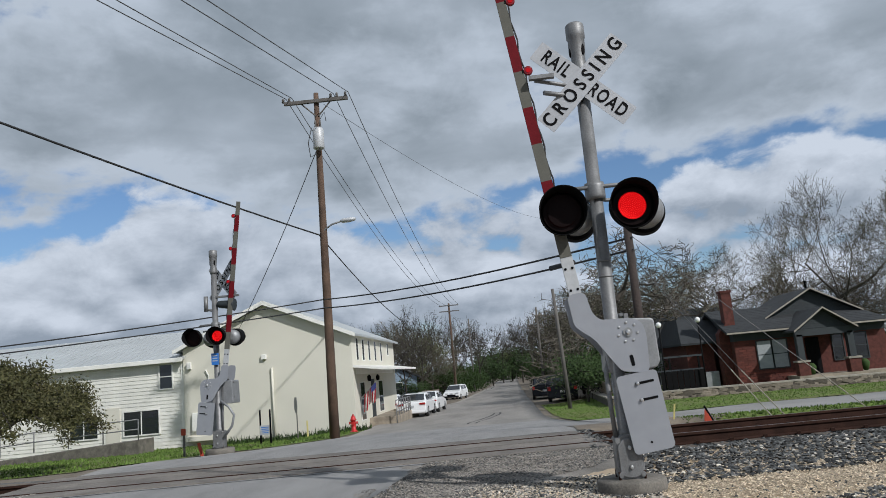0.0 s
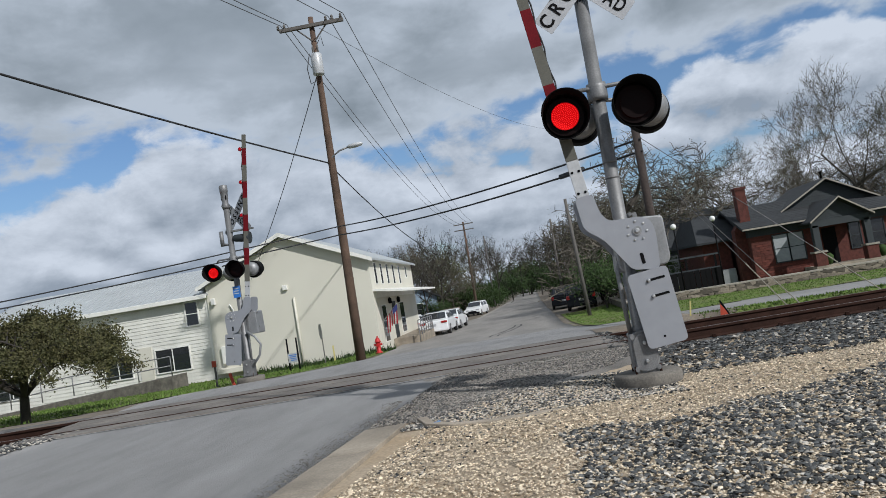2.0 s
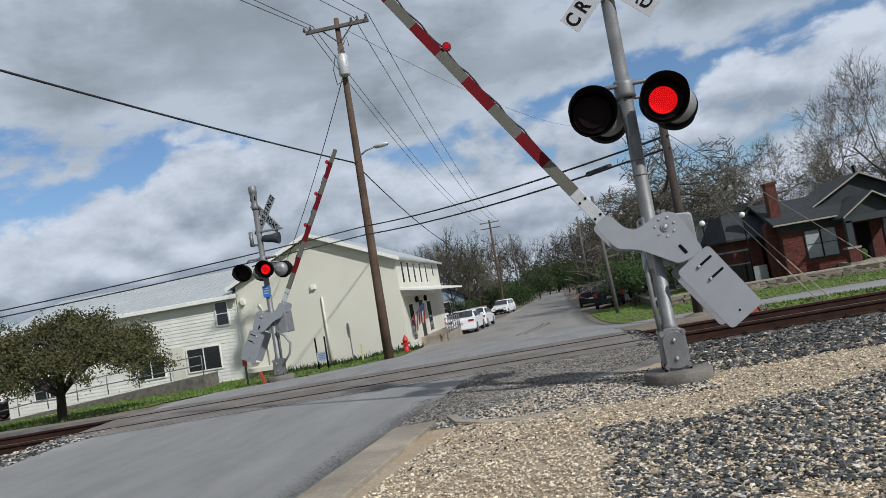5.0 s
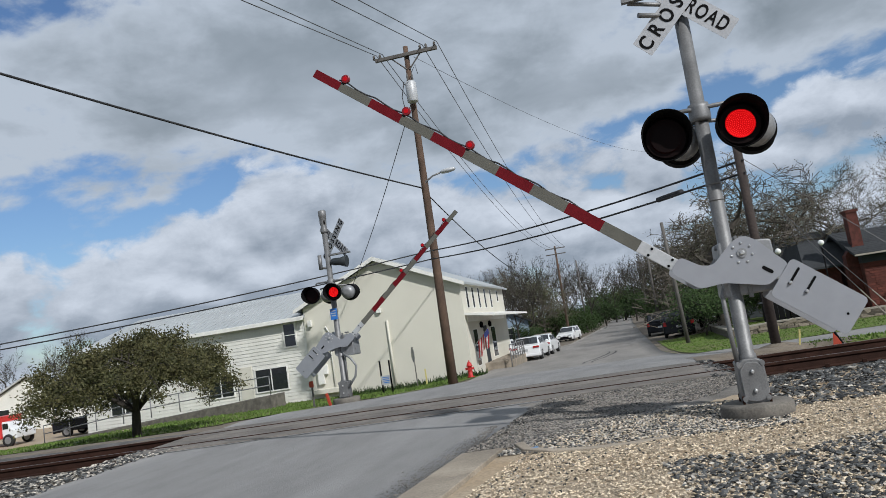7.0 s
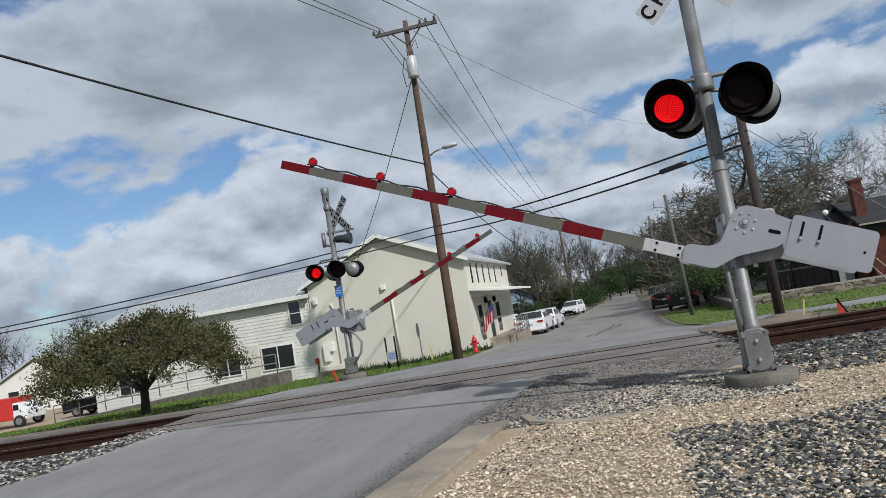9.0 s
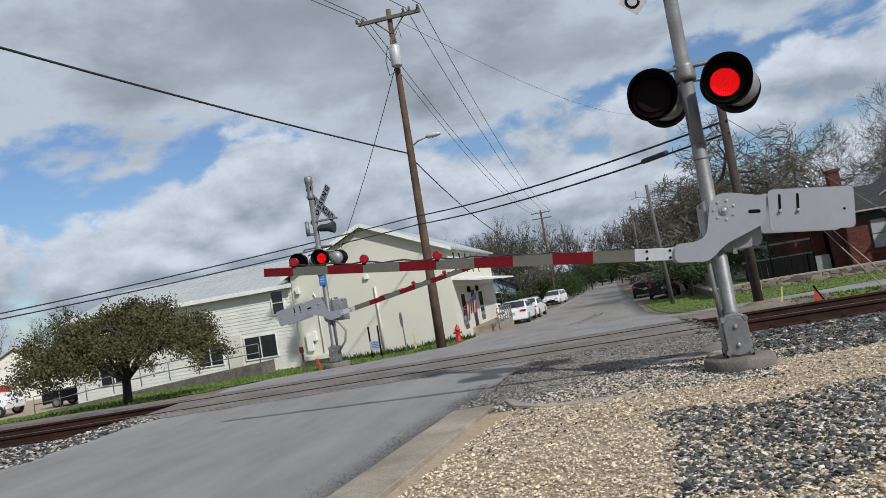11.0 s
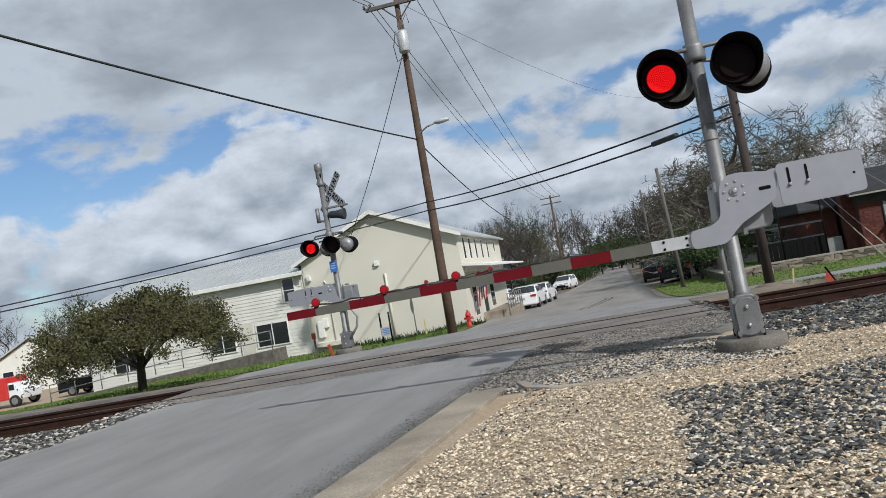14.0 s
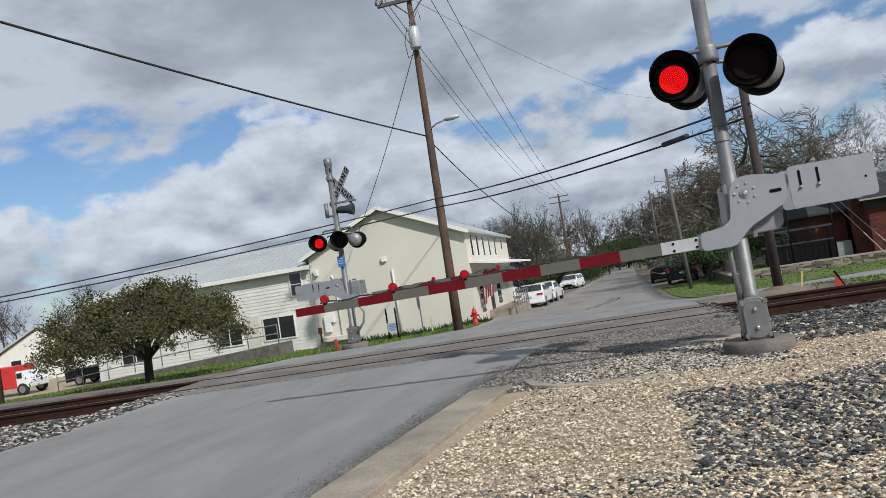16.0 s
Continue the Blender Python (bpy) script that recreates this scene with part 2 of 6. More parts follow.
    pale_blue=mat("pale_blue", (0.25, 0.33, 0.42), 0.8, 0, 0.2, 2, 0.1),
    fence_wood=mat("fence_wood", (0.22, 0.18, 0.14), 0.9, 0, 0.3, 2, 0.4, obj=0.2),
    blue_sign=mat("blue_sign", (0.03, 0.16, 0.5), 0.5, 0, 0.1, 5, 0),
)


# ---- mesh helpers ----
def box(bm, x0, x1, y0, y1, z0, z1, m=None):
    v = [bm.verts.new((x, y, z)) for x in (x0, x1) for y in (y0, y1) for z in (z0, z1)]
    if m is not None:
        for q in v:
            q.co = m @ q.co
    for f in ((0, 1, 3, 2), (4, 6, 7, 5), (0, 4, 5, 1), (2, 3, 7, 6), (0, 2, 6, 4), (1, 5, 7, 3)):
        bm.faces.new([v[i] for i in f])
    return bm


def tube(bm, a, b, r0, r1=None, seg=12, caps=True):
    a, b = Vector(a), Vector(b)
    r1 = r0 if r1 is None else r1
    d = (b - a).normalized()
    u = d.orthogonal().normalized()
    w = d.cross(u)
    rings = []
    for p, r in ((a, r0), (b, r1)):
        rings.append([bm.verts.new(p + (u * math.cos(k * math.tau / seg) + w * math.sin(k * math.tau / seg)) * r) for k in range(seg)])
    for k in range(seg):
        f = bm.faces.new((rings[0][k], rings[0][(k + 1) % seg], rings[1][(k + 1) % seg], rings[1][k]))
        f.smooth = seg > 7
    if caps:
        bm.faces.new(rings[0][::-1])
        bm.faces.new(rings[1])
    return bm


def lathe(bm, rows, seg=24, m=None, caps=True):
    """Rings of (radius, height) about z."""
    rings = []
    for r, z in rows:
        rings.append([bm.verts.new((r * math.cos(k * math.tau / seg), r * math.sin(k * math.tau / seg), z)) for k in range(seg)])
    if m is not None:
        for ring in rings:
            for v in ring:
                v.co = m @ v.co
    for a, b in zip(rings, rings[1:]):
        for k in range(seg):
            f = bm.faces.new((a[k], a[(k + 1) % seg], b[(k + 1) % seg], b[k]))
            f.smooth = True
    if caps:
        bm.faces.new(rings[0][::-1])
        bm.faces.new(rings[-1])
    return bm


def plate(bm, outline, y0, y1):
    """An outline in x and z, thick from y0 to y1."""
    a = [bm.verts.new((x, y0, z)) for x, z in outline]
    b = [bm.verts.new((x, y1, z)) for x, z in outline]
    bm.faces.new(a)
    bm.faces.new(b[::-1])
    k = len(a)
    for i in range(k):
        bm.faces.new((a[i], b[i], b[(i + 1) % k], a[(i + 1) % k]))
    return bm


def rounded(points, r, steps=4):
    """The outline with its corners rounded."""
    out, k = [], len(points)
    for i in range(k):
        p, a, b = Vector(points[i]), Vector(points[i - 1]), Vector(points[(i + 1) % k])
        da, db = (a - p), (b - p)
        q = min(r, da.length * 0.45, db.length * 0.45)
        s, e = p + da.normalized() * q, p + db.normalized() * q
        for j in range(steps + 1):
            t = j / steps
            out.append(tuple(s * (1 - t) ** 2 + p * 2 * t * (1 - t) + e * t * t))
    return out


def path_tube(bm, pts, r, seg=8):
    """One bent tube through the points."""
    pts = [Vector(p) for p in pts]
    rings, up = [], None
    for i, p in enumerate(pts):
        d = (pts[min(i + 1, len(pts) - 1)] - pts[max(i - 1, 0)]).normalized()
        u = d.orthogonal().normalized() if up is None else (up - d * up.dot(d)).normalized()
        up, w = u, d.cross(u)
        rings.append([bm.verts.new(p + (u * math.cos(k * math.tau / seg) + w * math.sin(k * math.tau / seg)) * r) for k in range(seg)])
    for a, b in zip(rings, rings[1:]):
        for k in range(seg):
            f = bm.faces.new((a[k], a[(k + 1) % seg], b[(k + 1) % seg], b[k]))
            f.smooth = True
    bm.faces.new(rings[0][::-1])
    bm.faces.new(rings[-1])
    return bm


def part(name, bm, material, parent=None, label="", bevel=0.0, m=None):
    bmesh.ops.recalc_face_normals(bm, faces=bm.faces)
    if bevel:
        es = [e for e in bm.edges if len(e.link_faces) == 2 and e.calc_face_angle(0) > 0.6]
        bmesh.ops.bevel(bm, geom=es, offset=bevel, segments=2, affect="EDGES", profile=0.5)
    me = bpy.data.meshes.new(name)
    bm.to_mesh(me)
    bm.free()
    me.materials.append(M[material] if isinstance(material, str) else material)
    ob = new(name, me)
    if parent is not None:
        ob.parent = parent
    if m is not None:
        ob.matrix_basis = m
    if label:
        ob["label"] = label
    return ob


def nb():
    return bmesh.new()


def thing(name, m, label, category, group="", kind=""):
    ob = new(name)
    ob.matrix_basis = m
    ob.empty_display_size = 0.1
    return tagged(ob, label, category, group, kind)


def fast(name, verts, faces, material, parent=None):
    me = bpy.data.meshes.new(name)
    me.from_pydata(verts, [], faces)
    me.materials.append(M[material] if isinstance(material, str) else material)
    ob = new(name, me)
    if parent is not None:
        ob.parent = parent
    return ob


def word(text, size, material, parent, m, depth=0.002, space=1.22):
    """Raised letters, as a mesh."""
    cu = bpy.data.curves.new("letters", "FONT")
    cu.body, cu.size, cu.extrude = text, size, depth
    cu.offset, cu.space_character = 0.004, space
    cu.align_x, cu.align_y = "CENTER", "CENTER"
    tmp = bpy.data.objects.new("letters", cu)
    me = bpy.data.meshes.new_from_object(tmp)
    bpy.data.objects.remove(tmp)
    me.materials.clear()
    me.materials.append(M[material])
    ob = new("lettering", me)
    ob.parent, ob.matrix_basis = parent, m
    return ob


# ---- ground ----
def lerp(x, xs, ys):
    return float(np.interp(x, xs, ys))


def smooth(v):
    v = min(1.0, max(0.0, v))
    return v * v * (3 - 2 * v)


def gz(x, y):
    """Height of the ground: level about the track, falling away behind it."""
    main = lerp(y, (15.2, 28, 36, 46, 87, 130, 300), (0, -0.75, -1.08, -1.27, -1.9, -2.0, -2.4))
    left = lerp(y, (14.3, 20, 36, 46, 130), (0, -0.75, -1.22, -1.3, -1.7))
    right = lerp(y, (14.6, 22, 30, 37, 46, 130), (0, -0.33, -0.65, -0.95, -0.95, -1.5))
    d = abs(y - 12.68 - 0.1 * x)
    if x > 1.3 or x < -8.2:
        dip = -0.17 * smooth(((2.6 if y < 12.68 + 0.1 * x else 1.9) - d) / (1.0 if y < 12.68 + 0.1 * x else 0.5)) * (smooth((x - 1.3) / 0.5) if x > 0 else smooth((-8.2 - x) / 0.5))
    else:
        dip = 0.0
    wl, wr = smooth((-8 - x) / 3), smooth((x - 2.5) / 5)
    yard = -0.45 * smooth((-22 - x) / 12) * smooth((y - 24) / 12)
    return main * (1 - wl - wr) + left * wl + right * wr + dip + yard


def track_y(x):
    """The middle of the track."""
    return 12.68 + 0.1 * x


def sheet(name, xs, ys, dz, material, label, inside=None, kind="structure", category="ground", rough=0.0):
    verts, faces, idx = [], [], {}
    for j, y in enumerate(ys):
        for i, x in enumerate(xs):
            idx[i, j] = len(verts)
            verts.append((x, y, gz(x, y) + dz + rough * noise.noise((x * 1.3, y * 1.3, 0))))
    for j in range(len(ys) - 1):
        for i in range(len(xs) - 1):
            if inside is None or inside((xs[i] + xs[i + 1]) / 2, (ys[j] + ys[j + 1]) / 2):
                faces.append((idx[i, j], idx[i + 1, j], idx[i + 1, j + 1], idx[i, j + 1]))
    ob = fast(name, verts, faces, material)
    for p in ob.data.polygons:
        p.use_smooth = True
    return tagged(ob, label, category, "", kind)


def strip(name, rows, dz, material, label, category="road", cols=8, skirt=0.12, kind="structure"):
    """A paved strip between left and right edges, given as rows of y, left x, right x, draped on the ground."""
    ys = [r[0] for r in rows]
    fine = sorted(set(ys) | set(np.arange(ys[0], min(ys[-1], 60), 1.0).tolist()))
    verts, faces = [], []
    for y in fine:
        a, b = lerp(y, ys, [r[1] for r in rows]), lerp(y, ys, [r[2] for r in rows])
        for i in range(cols + 1):
            x = a + (b - a) * i / cols
            edge = i in (0, cols)
            x += 0.05 * noise.noise((y * 1.7, i, 3)) if edge else 0
            verts.append((x, y, gz(x, y) + dz))
    k = cols + 1
    for j in range(len(fine) - 1):
        for i in range(cols):
            q = j * k + i
            faces.append((q, q + 1, q + k + 1, q + k))
    for j in range(len(fine) - 1):
        for i in (0, cols):
            a, b = j * k + i, (j + 1) * k + i
            n = len(verts)
            verts.append((*verts[a][:2], verts[a][2] - skirt))
            verts.append((*verts[b][:2], verts[b][2] - skirt))
            faces.append((a, b, n + 1, n) if i else (b, a, n, n + 1))
    ob = fast(name, verts, faces, material)
    for p in ob.data.polygons:
        p.use_smooth = True
    return tagged(ob, label, category, "", kind)


def axis_lines(near, step, far):
    pos = list(np.arange(0, near, step))
    while pos[-1] < far:
        pos.append(pos[-1] * 1.3 + step)
    return sorted({-p for p in pos} | set(pos))


sheet("ground", axis_lines(36, 0.8, 2500), [p for p in axis_lines(60, 0.8, 2500) if p > -400], -0.03, "dirt", "bare dirt and gravel ground beside the railway", None)
ROAD = [(-40, -11.5, -6.0), (3.9, -7.5, -2.06), (8, -7.4, -1.68), (9.3, -7.45, -1.2), (10.2, -7.5, -0.2), (11.1, -7.6, 0.7), (11.8, -7.8, 1.1), (14.4, -8.2, 1.6), (15.2, -7.6, 2.6), (17.5, -6.5, 2.0), (22, -6.3, 1.6), (28, -6.2, 1.5)]
strip("road", ROAD, 0.0, "asphalt", "dark grey patched asphalt road over the level crossing", cols=16)
strip("street", [(28, -6.2, 1.5), (35, -7.0, 1.4), (50, -8.0, 1.45), (62, -7.2, 1.5), (75, -5.5, 1.5), (140, -3.6, 1.6), (300, -2.6, 2.6)], 0.0, "street", "pale worn street between houses and trees", cols=10)


# ---- railway ----
def rail_profile():
    return [(-0.07, 0), (0.07, 0), (0.07, 0.012), (0.012, 0.03), (0.009, 0.12), (0.036, 0.135), (0.036, 0.165), (0.028, 0.172), (-0.028, 0.172), (-0.036, 0.165), (-0.036, 0.135), (-0.009, 0.12), (-0.012, 0.03), (-0.07, 0.012)]


TRACK_TURN = math.degrees(math.atan(0.1))
RAIL_Z = -0.15


def build_track():
    track = thing("railway_track", pose(0, 12.68, 0, 0, 0, TRACK_TURN), "rusty brown railway track on wooden sleepers and ballast", "railway track", kind="structure")
    for side in (-0.735, 0.735):
        bm = nb()
        prof = rail_profile()
        for x0, x1 in ((-260, 260),):
            a = [bm.verts.new((x0, side + y, RAIL_Z + z)) for y, z in prof]
            b = [bm.verts.new((x1, side + y, RAIL_Z + z)) for y, z in prof]
            bm.faces.new(a)
            bm.faces.new(b[::-1])
            for i in range(len(prof)):
                bm.faces.new((a[i], b[i], b[(i + 1) % len(prof)], a[(i + 1) % len(prof)]))
        part("rail", bm, "rust", track)
        bm = nb()
        box(bm, -260, 260, side - 0.026, side + 0.026, RAIL_Z + 0.1725, RAIL_Z + 0.174)
        part("rail_head", bm, "rail_top", track, "worn steel running surface")
    bm = nb()
    box(bm, -0.11, 0.11, -1.3, 1.3, -0.18, 0)
    first = part("sleeper", bm, "tie", track, "", bevel=0.01, m=pose(2.0, 0, RAIL_Z - 0.004))
    for x in np.arange(2.52, 40, 0.53):
        q = first.copy()
        scene.collection.objects.link(q)
        q.matrix_basis = pose(x, random.uniform(-0.05, 0.05), RAIL_Z - 0.004, 0, 0, random.uniform(-1.5, 1.5))
    for x in np.arange(-8.6, -40, -0.53):
        q = first.copy()
        scene.collection.objects.link(q)
        q.matrix_basis = pose(x, random.uniform(-0.05, 0.05), RAIL_Z - 0.004, 0, 0, random.uniform(-1.5, 1.5))
    # timber and asphalt panels between and beside the rails in the roadway
    for y0, y1 in ((-1.35, -0.82), (-0.64, -0.02), (0.02, 0.64), (0.82, 1.35)):
        bm = nb()
        box(bm, -8.2, 1.25, y0, y1, -0.1, 0.016)
        part("crossing_panel", bm, "panel", track, "worn brown-grey crossing panel", bevel=0.012)
    for side in (-1, 1):
        for x in np.arange(2.2, 22, 0.53):
            bm = nb()
            box(bm, -0.03, 0.03, -0.012, 0.012, 0, 0.05)
            part("spike", bm, "rust", track, m=pose(x, side * 0.735 - 0.085, RAIL_Z, 12, 0, 0))
    return track


build_track()


# ---- crossing signals ----
def bolt_head(parent, x, y, z, r=0.014, deep=0.012, name="bolt", material="bolt"):
    bm = nb()
    lathe(bm, [(r, 0), (r, deep * 0.6), (r * 0.6, deep)], 8, pose(x, y, z, 90, 0, 0))
    return part(name, bm, material, parent)


def flasher(parent, x, y, z, facing, tilt=0, size=1.0):
    """A round light unit: background disc, hood, housing and an added LED disc whose turning imitates flashing. It
    looks along -y, or +y when facing is 1.
    """
    turn = 180 if facing else 0
    unit = new("flashing_light")
    unit.parent, unit.matrix_basis = parent, pose(x, y, z, tilt, 0, turn) @ Matrix.Diagonal((size, size, size, 1))
    unit["label"] = "black round warning light with a hood"
    bm = nb()
    lathe(bm, [(0.02, 0.0), (0.225, 0.0), (0.225, 0.012), (0.02, 0.012)], 40, pose(0, 0.0, 0, 90, 0, 0))
    part("background_disc", bm, "black", unit)
    # the hood is a tube cut back at its lower side
    bm = nb()
    seg, rows = 40, []
    for k in range(seg):
        a = k * math.tau / seg
        deep = 0.1 + 0.14 * smooth((math.sin(a) - 0.35 * math.cos(a) + 0.85) / 1.2)
        rows.append((math.cos(a), math.sin(a), deep))
    outer0 = [bm.verts.new((c * 0.222, -0.01, s * 0.222)) for c, s, d in rows]
    outer1 = [bm.verts.new((c * 0.24, -d, s * 0.24)) for c, s, d in rows]
    inner1 = [bm.verts.new((c * 0.232, -d, s * 0.232)) for c, s, d in rows]
    inner0 = [bm.verts.new((c * 0.215, -0.01, s * 0.215)) for c, s, d in rows]
    for k in range(seg):
        j = (k + 1) % seg
        for a, b in ((outer0, outer1), (outer1, inner1), (inner1, inner0)):
            f = bm.faces.new((a[k], a[j], b[j], b[k]))
            f.smooth = True
    part("hood", bm, "black", unit)
    bm = nb()
    lathe(bm, [(0.19, 0), (0.19, 0.1), (0.15, 0.17), (0.06, 0.2)], 32, pose(0, 0.012, 0, -90, 0, 0))
    part("housing", bm, "sheet", unit, "grey cast metal housing")
    bm = nb()
    lathe(bm, [(0.19, 0), (0.19, 0.004)], 32, pose(0, -0.016, 0, 90, 0, 0))
    part("bezel", bm, "lens_dark", unit)
    # added two-faced disc, lit and dark; turning about its upright axis imitates flashing
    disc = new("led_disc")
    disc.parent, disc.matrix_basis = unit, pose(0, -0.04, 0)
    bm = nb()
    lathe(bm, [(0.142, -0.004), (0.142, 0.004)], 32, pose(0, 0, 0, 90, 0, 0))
    part("lens", bm, "lens_dark", disc, "dark red lens face shown for the unlit lamp")
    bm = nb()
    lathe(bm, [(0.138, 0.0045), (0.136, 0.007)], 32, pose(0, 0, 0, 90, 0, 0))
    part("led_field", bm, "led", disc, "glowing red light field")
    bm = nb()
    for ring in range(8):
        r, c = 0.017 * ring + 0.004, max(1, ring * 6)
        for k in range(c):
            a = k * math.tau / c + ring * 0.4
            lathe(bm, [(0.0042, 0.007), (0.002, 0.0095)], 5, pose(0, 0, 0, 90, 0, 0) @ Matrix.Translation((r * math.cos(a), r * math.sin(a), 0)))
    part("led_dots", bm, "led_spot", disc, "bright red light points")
    return disc


def crossbuck(parent, z, y, turn=0.0):
    sign = new("crossbuck")
    sign.parent, sign.matrix_basis = parent, pose(0, y, z, 0, 0, turn)
    sign["label"] = "white crossbuck with black lettering"
    for deg, text, dy in ((-43.5, "RAIL", 0.0), (44.5, "", -0.012)):
        bm = nb()
        plate(bm, rounded([(-0.61, -0.114), (0.61, -0.114), (0.61, 0.114), (-0.61, 0.114)], 0.012, 2), -0.003 + dy, 0.003 + dy)
        blade = part("blade", bm, "sign_white", sign, m=pose(0, 0, 0, 0, -deg, 0))
        if text:
            for w, x in (("RAIL", -0.345), ("ROAD", 0.325)):
                word(w, 0.205, "black", blade, pose(x, dy - 0.0055, 0.0, 90, 0, 0) @ Matrix.Diagonal((0.7, 1, 1, 1)))
        else:
            word("CROSSING", 0.205, "black", blade, pose(0, dy - 0.0055, 0.0, 90, 0, 0) @ Matrix.Diagonal((0.84, 1, 1, 1)), space=1.6)
    return sign


def gate_arm(parent, pivot, length, mirror, strut):
    """The moving arm with its counterweight, drawn lowered; it turns about the pivot."""
    s = -1 if mirror else 1
    arm = new("gate_arm")
    arm.parent, arm.matrix_basis = parent, pose(*pivot)
    arm["label"] = "red and grey striped gate arm with counterweights"
    mir = lambda pts: [(s * x, z) for x, z in pts]
    for name, y in (("conversion_bracket", -0.03), ("rear_bracket", 0.42)):
        bm = nb()
        plate(bm, rounded(mir([(0.42, 0.14), (0.36, -0.12), (0.0, -0.3), (-0.16, -0.46), (-0.48, -0.46), (-0.48, -0.28), (-0.26, -0.26), (-0.17, -0.2), (-0.13, 0.1), (-0.06, 0.19), (0.06, 0.2)]), 0.06), y - 0.008, y + 0.008)
        br = part(name, bm, "alu", arm, "brushed grey metal bracket plate")
        if y < 0:
            for k in range(7):
                a = k * math.tau / 7 + 0.4
                bolt_head(br, s * 0.095 * math.cos(a), y - 0.008, 0.03 + 0.095 * math.sin(a), 0.012)
            bolt_head(br, 0, y - 0.008, 0.03, 0.026, 0.03, "hub_bolt")
            bm = nb()
            plate(bm, rounded(mir([(0.22, -0.015), (0.33, -0.015), (0.33, 0.02), (0.22, 0.02)]), 0.016), y - 0.0105, y - 0.0085)
            part("slot", bm, "black", br, "dark slotted hole")
        bm = nb()
        plate(bm, rounded(mir([(0.4, -0.2), (1.15, -0.2), (1.15, 0.19), (0.4, 0.2)]), 0.05), y - 0.026, y - 0.012)
        cw = part("counterweight", bm, "alu", arm, "flat grey counterweight plate")
        if y < 0:
            for x in (0.5, 0.66):
                bm = nb()
                plate(bm, rounded(mir([(x - 0.012, -0.03), (x + 0.012, -0.03), (x + 0.012, 0.15), (x - 0.012, 0.15)]), 0.01), y - 0.0285, y - 0.0265)
                part("slot", bm, "black", cw, "dark slotted hole")
                bolt_head(cw, s * x, y - 0.028, -0.01, 0.017, 0.025)
            bm = nb()
            lathe(bm, [(0.012, 0), (0.012, 0.002)], 12, pose(s * 1.06, y - 0.0265, -0.02, 90, 0, 0))
            part("hole", bm, "black", cw, "dark drilled hole")
    bm = nb()
    tube(bm, (0, -0.05, 0.03), (0, 0.45, 0.03), 0.045, 0.045, 16)
    part("shaft", bm, "sheet", arm)
    # aluminium root of the arm
    zc, x = -0.37, -0.42
    bm = nb()
    box(bm, min(s * -0.86, s * -0.4), max(s * -0.86, s * -0.4), -0.012, 0.012, zc - 0.062, zc + 0.062)
    root = part("arm_root", bm, "can", arm, "pale metal root of the arm", bevel=0.004)
    for bx in (-0.52, -0.74):
        for bz in (-0.035, 0.035):
            bolt_head(root, s * bx, -0.012, zc + bz, 0.014, 0.01, material="black")
    pos, tone = -0.86, 0
    end = -length
    while pos > end + 0.02:
        nxt = max(end, pos - 0.406)
        if nxt - end < 0.1:
            nxt = end
        t0, t1 = 0.06 - 0.014 * (-pos - 0.86) / 4, 0.06 - 0.014 * (-nxt - 0.86) / 4
        bm = nb()
        plate(bm, mir([(pos, zc - t0), (nxt, zc - t1), (nxt, zc + t1), (pos, zc + t0)]), -0.016, 0.016)
        part("stripe", bm, ("grey_stripe", "red_stripe")[tone % 2], arm, ("grey reflective band", "dark red reflective band")[tone % 2])
        pos, tone = nxt, tone + 1
    # three red lamps and their cable along the upper edge
    for k, lx in enumerate((0.36, 1.17, 1.98)):
        px = s * (-length + lx)
        lamp = new("arm_lamp")
        lamp.parent, lamp.matrix_basis = arm, pose(px, 0, zc + 0.1)
        bm = nb()
        lathe(bm, [(0.043, -0.02), (0.05, -0.015), (0.05, 0.015), (0.043, 0.02)], 10, pose(0, 0, 0, 90, 0, 0))
        part("lamp_lens", bm, "red_lamp", lamp, "red gate lamp lens")
        bm = nb()
        lathe(bm, [(0.028, 0.0), (0.024, 0.006)], 10, pose(0, -0.02, 0, 90, 0, 0))
        part("lamp_light", bm, "bulb", lamp, "glowing red bulb")
        bm = nb()
        box(bm, -0.02, 0.02, -0.018, 0.018, -0.065, -0.045)
        part("lamp_foot", bm, "black", lamp)
    bm = nb()
    pts = [(s * (-length + 0.3 + i * 0.12), 0.0, zc + 0.062 + 0.012 * math.sin(i * 1.9)) for i in range(int((length - 1.6) / 0.12))]
    path_tube(bm, pts, 0.009, 6)
    part("arm_cable", bm, "cable", arm, "black lamp cable")
    return arm


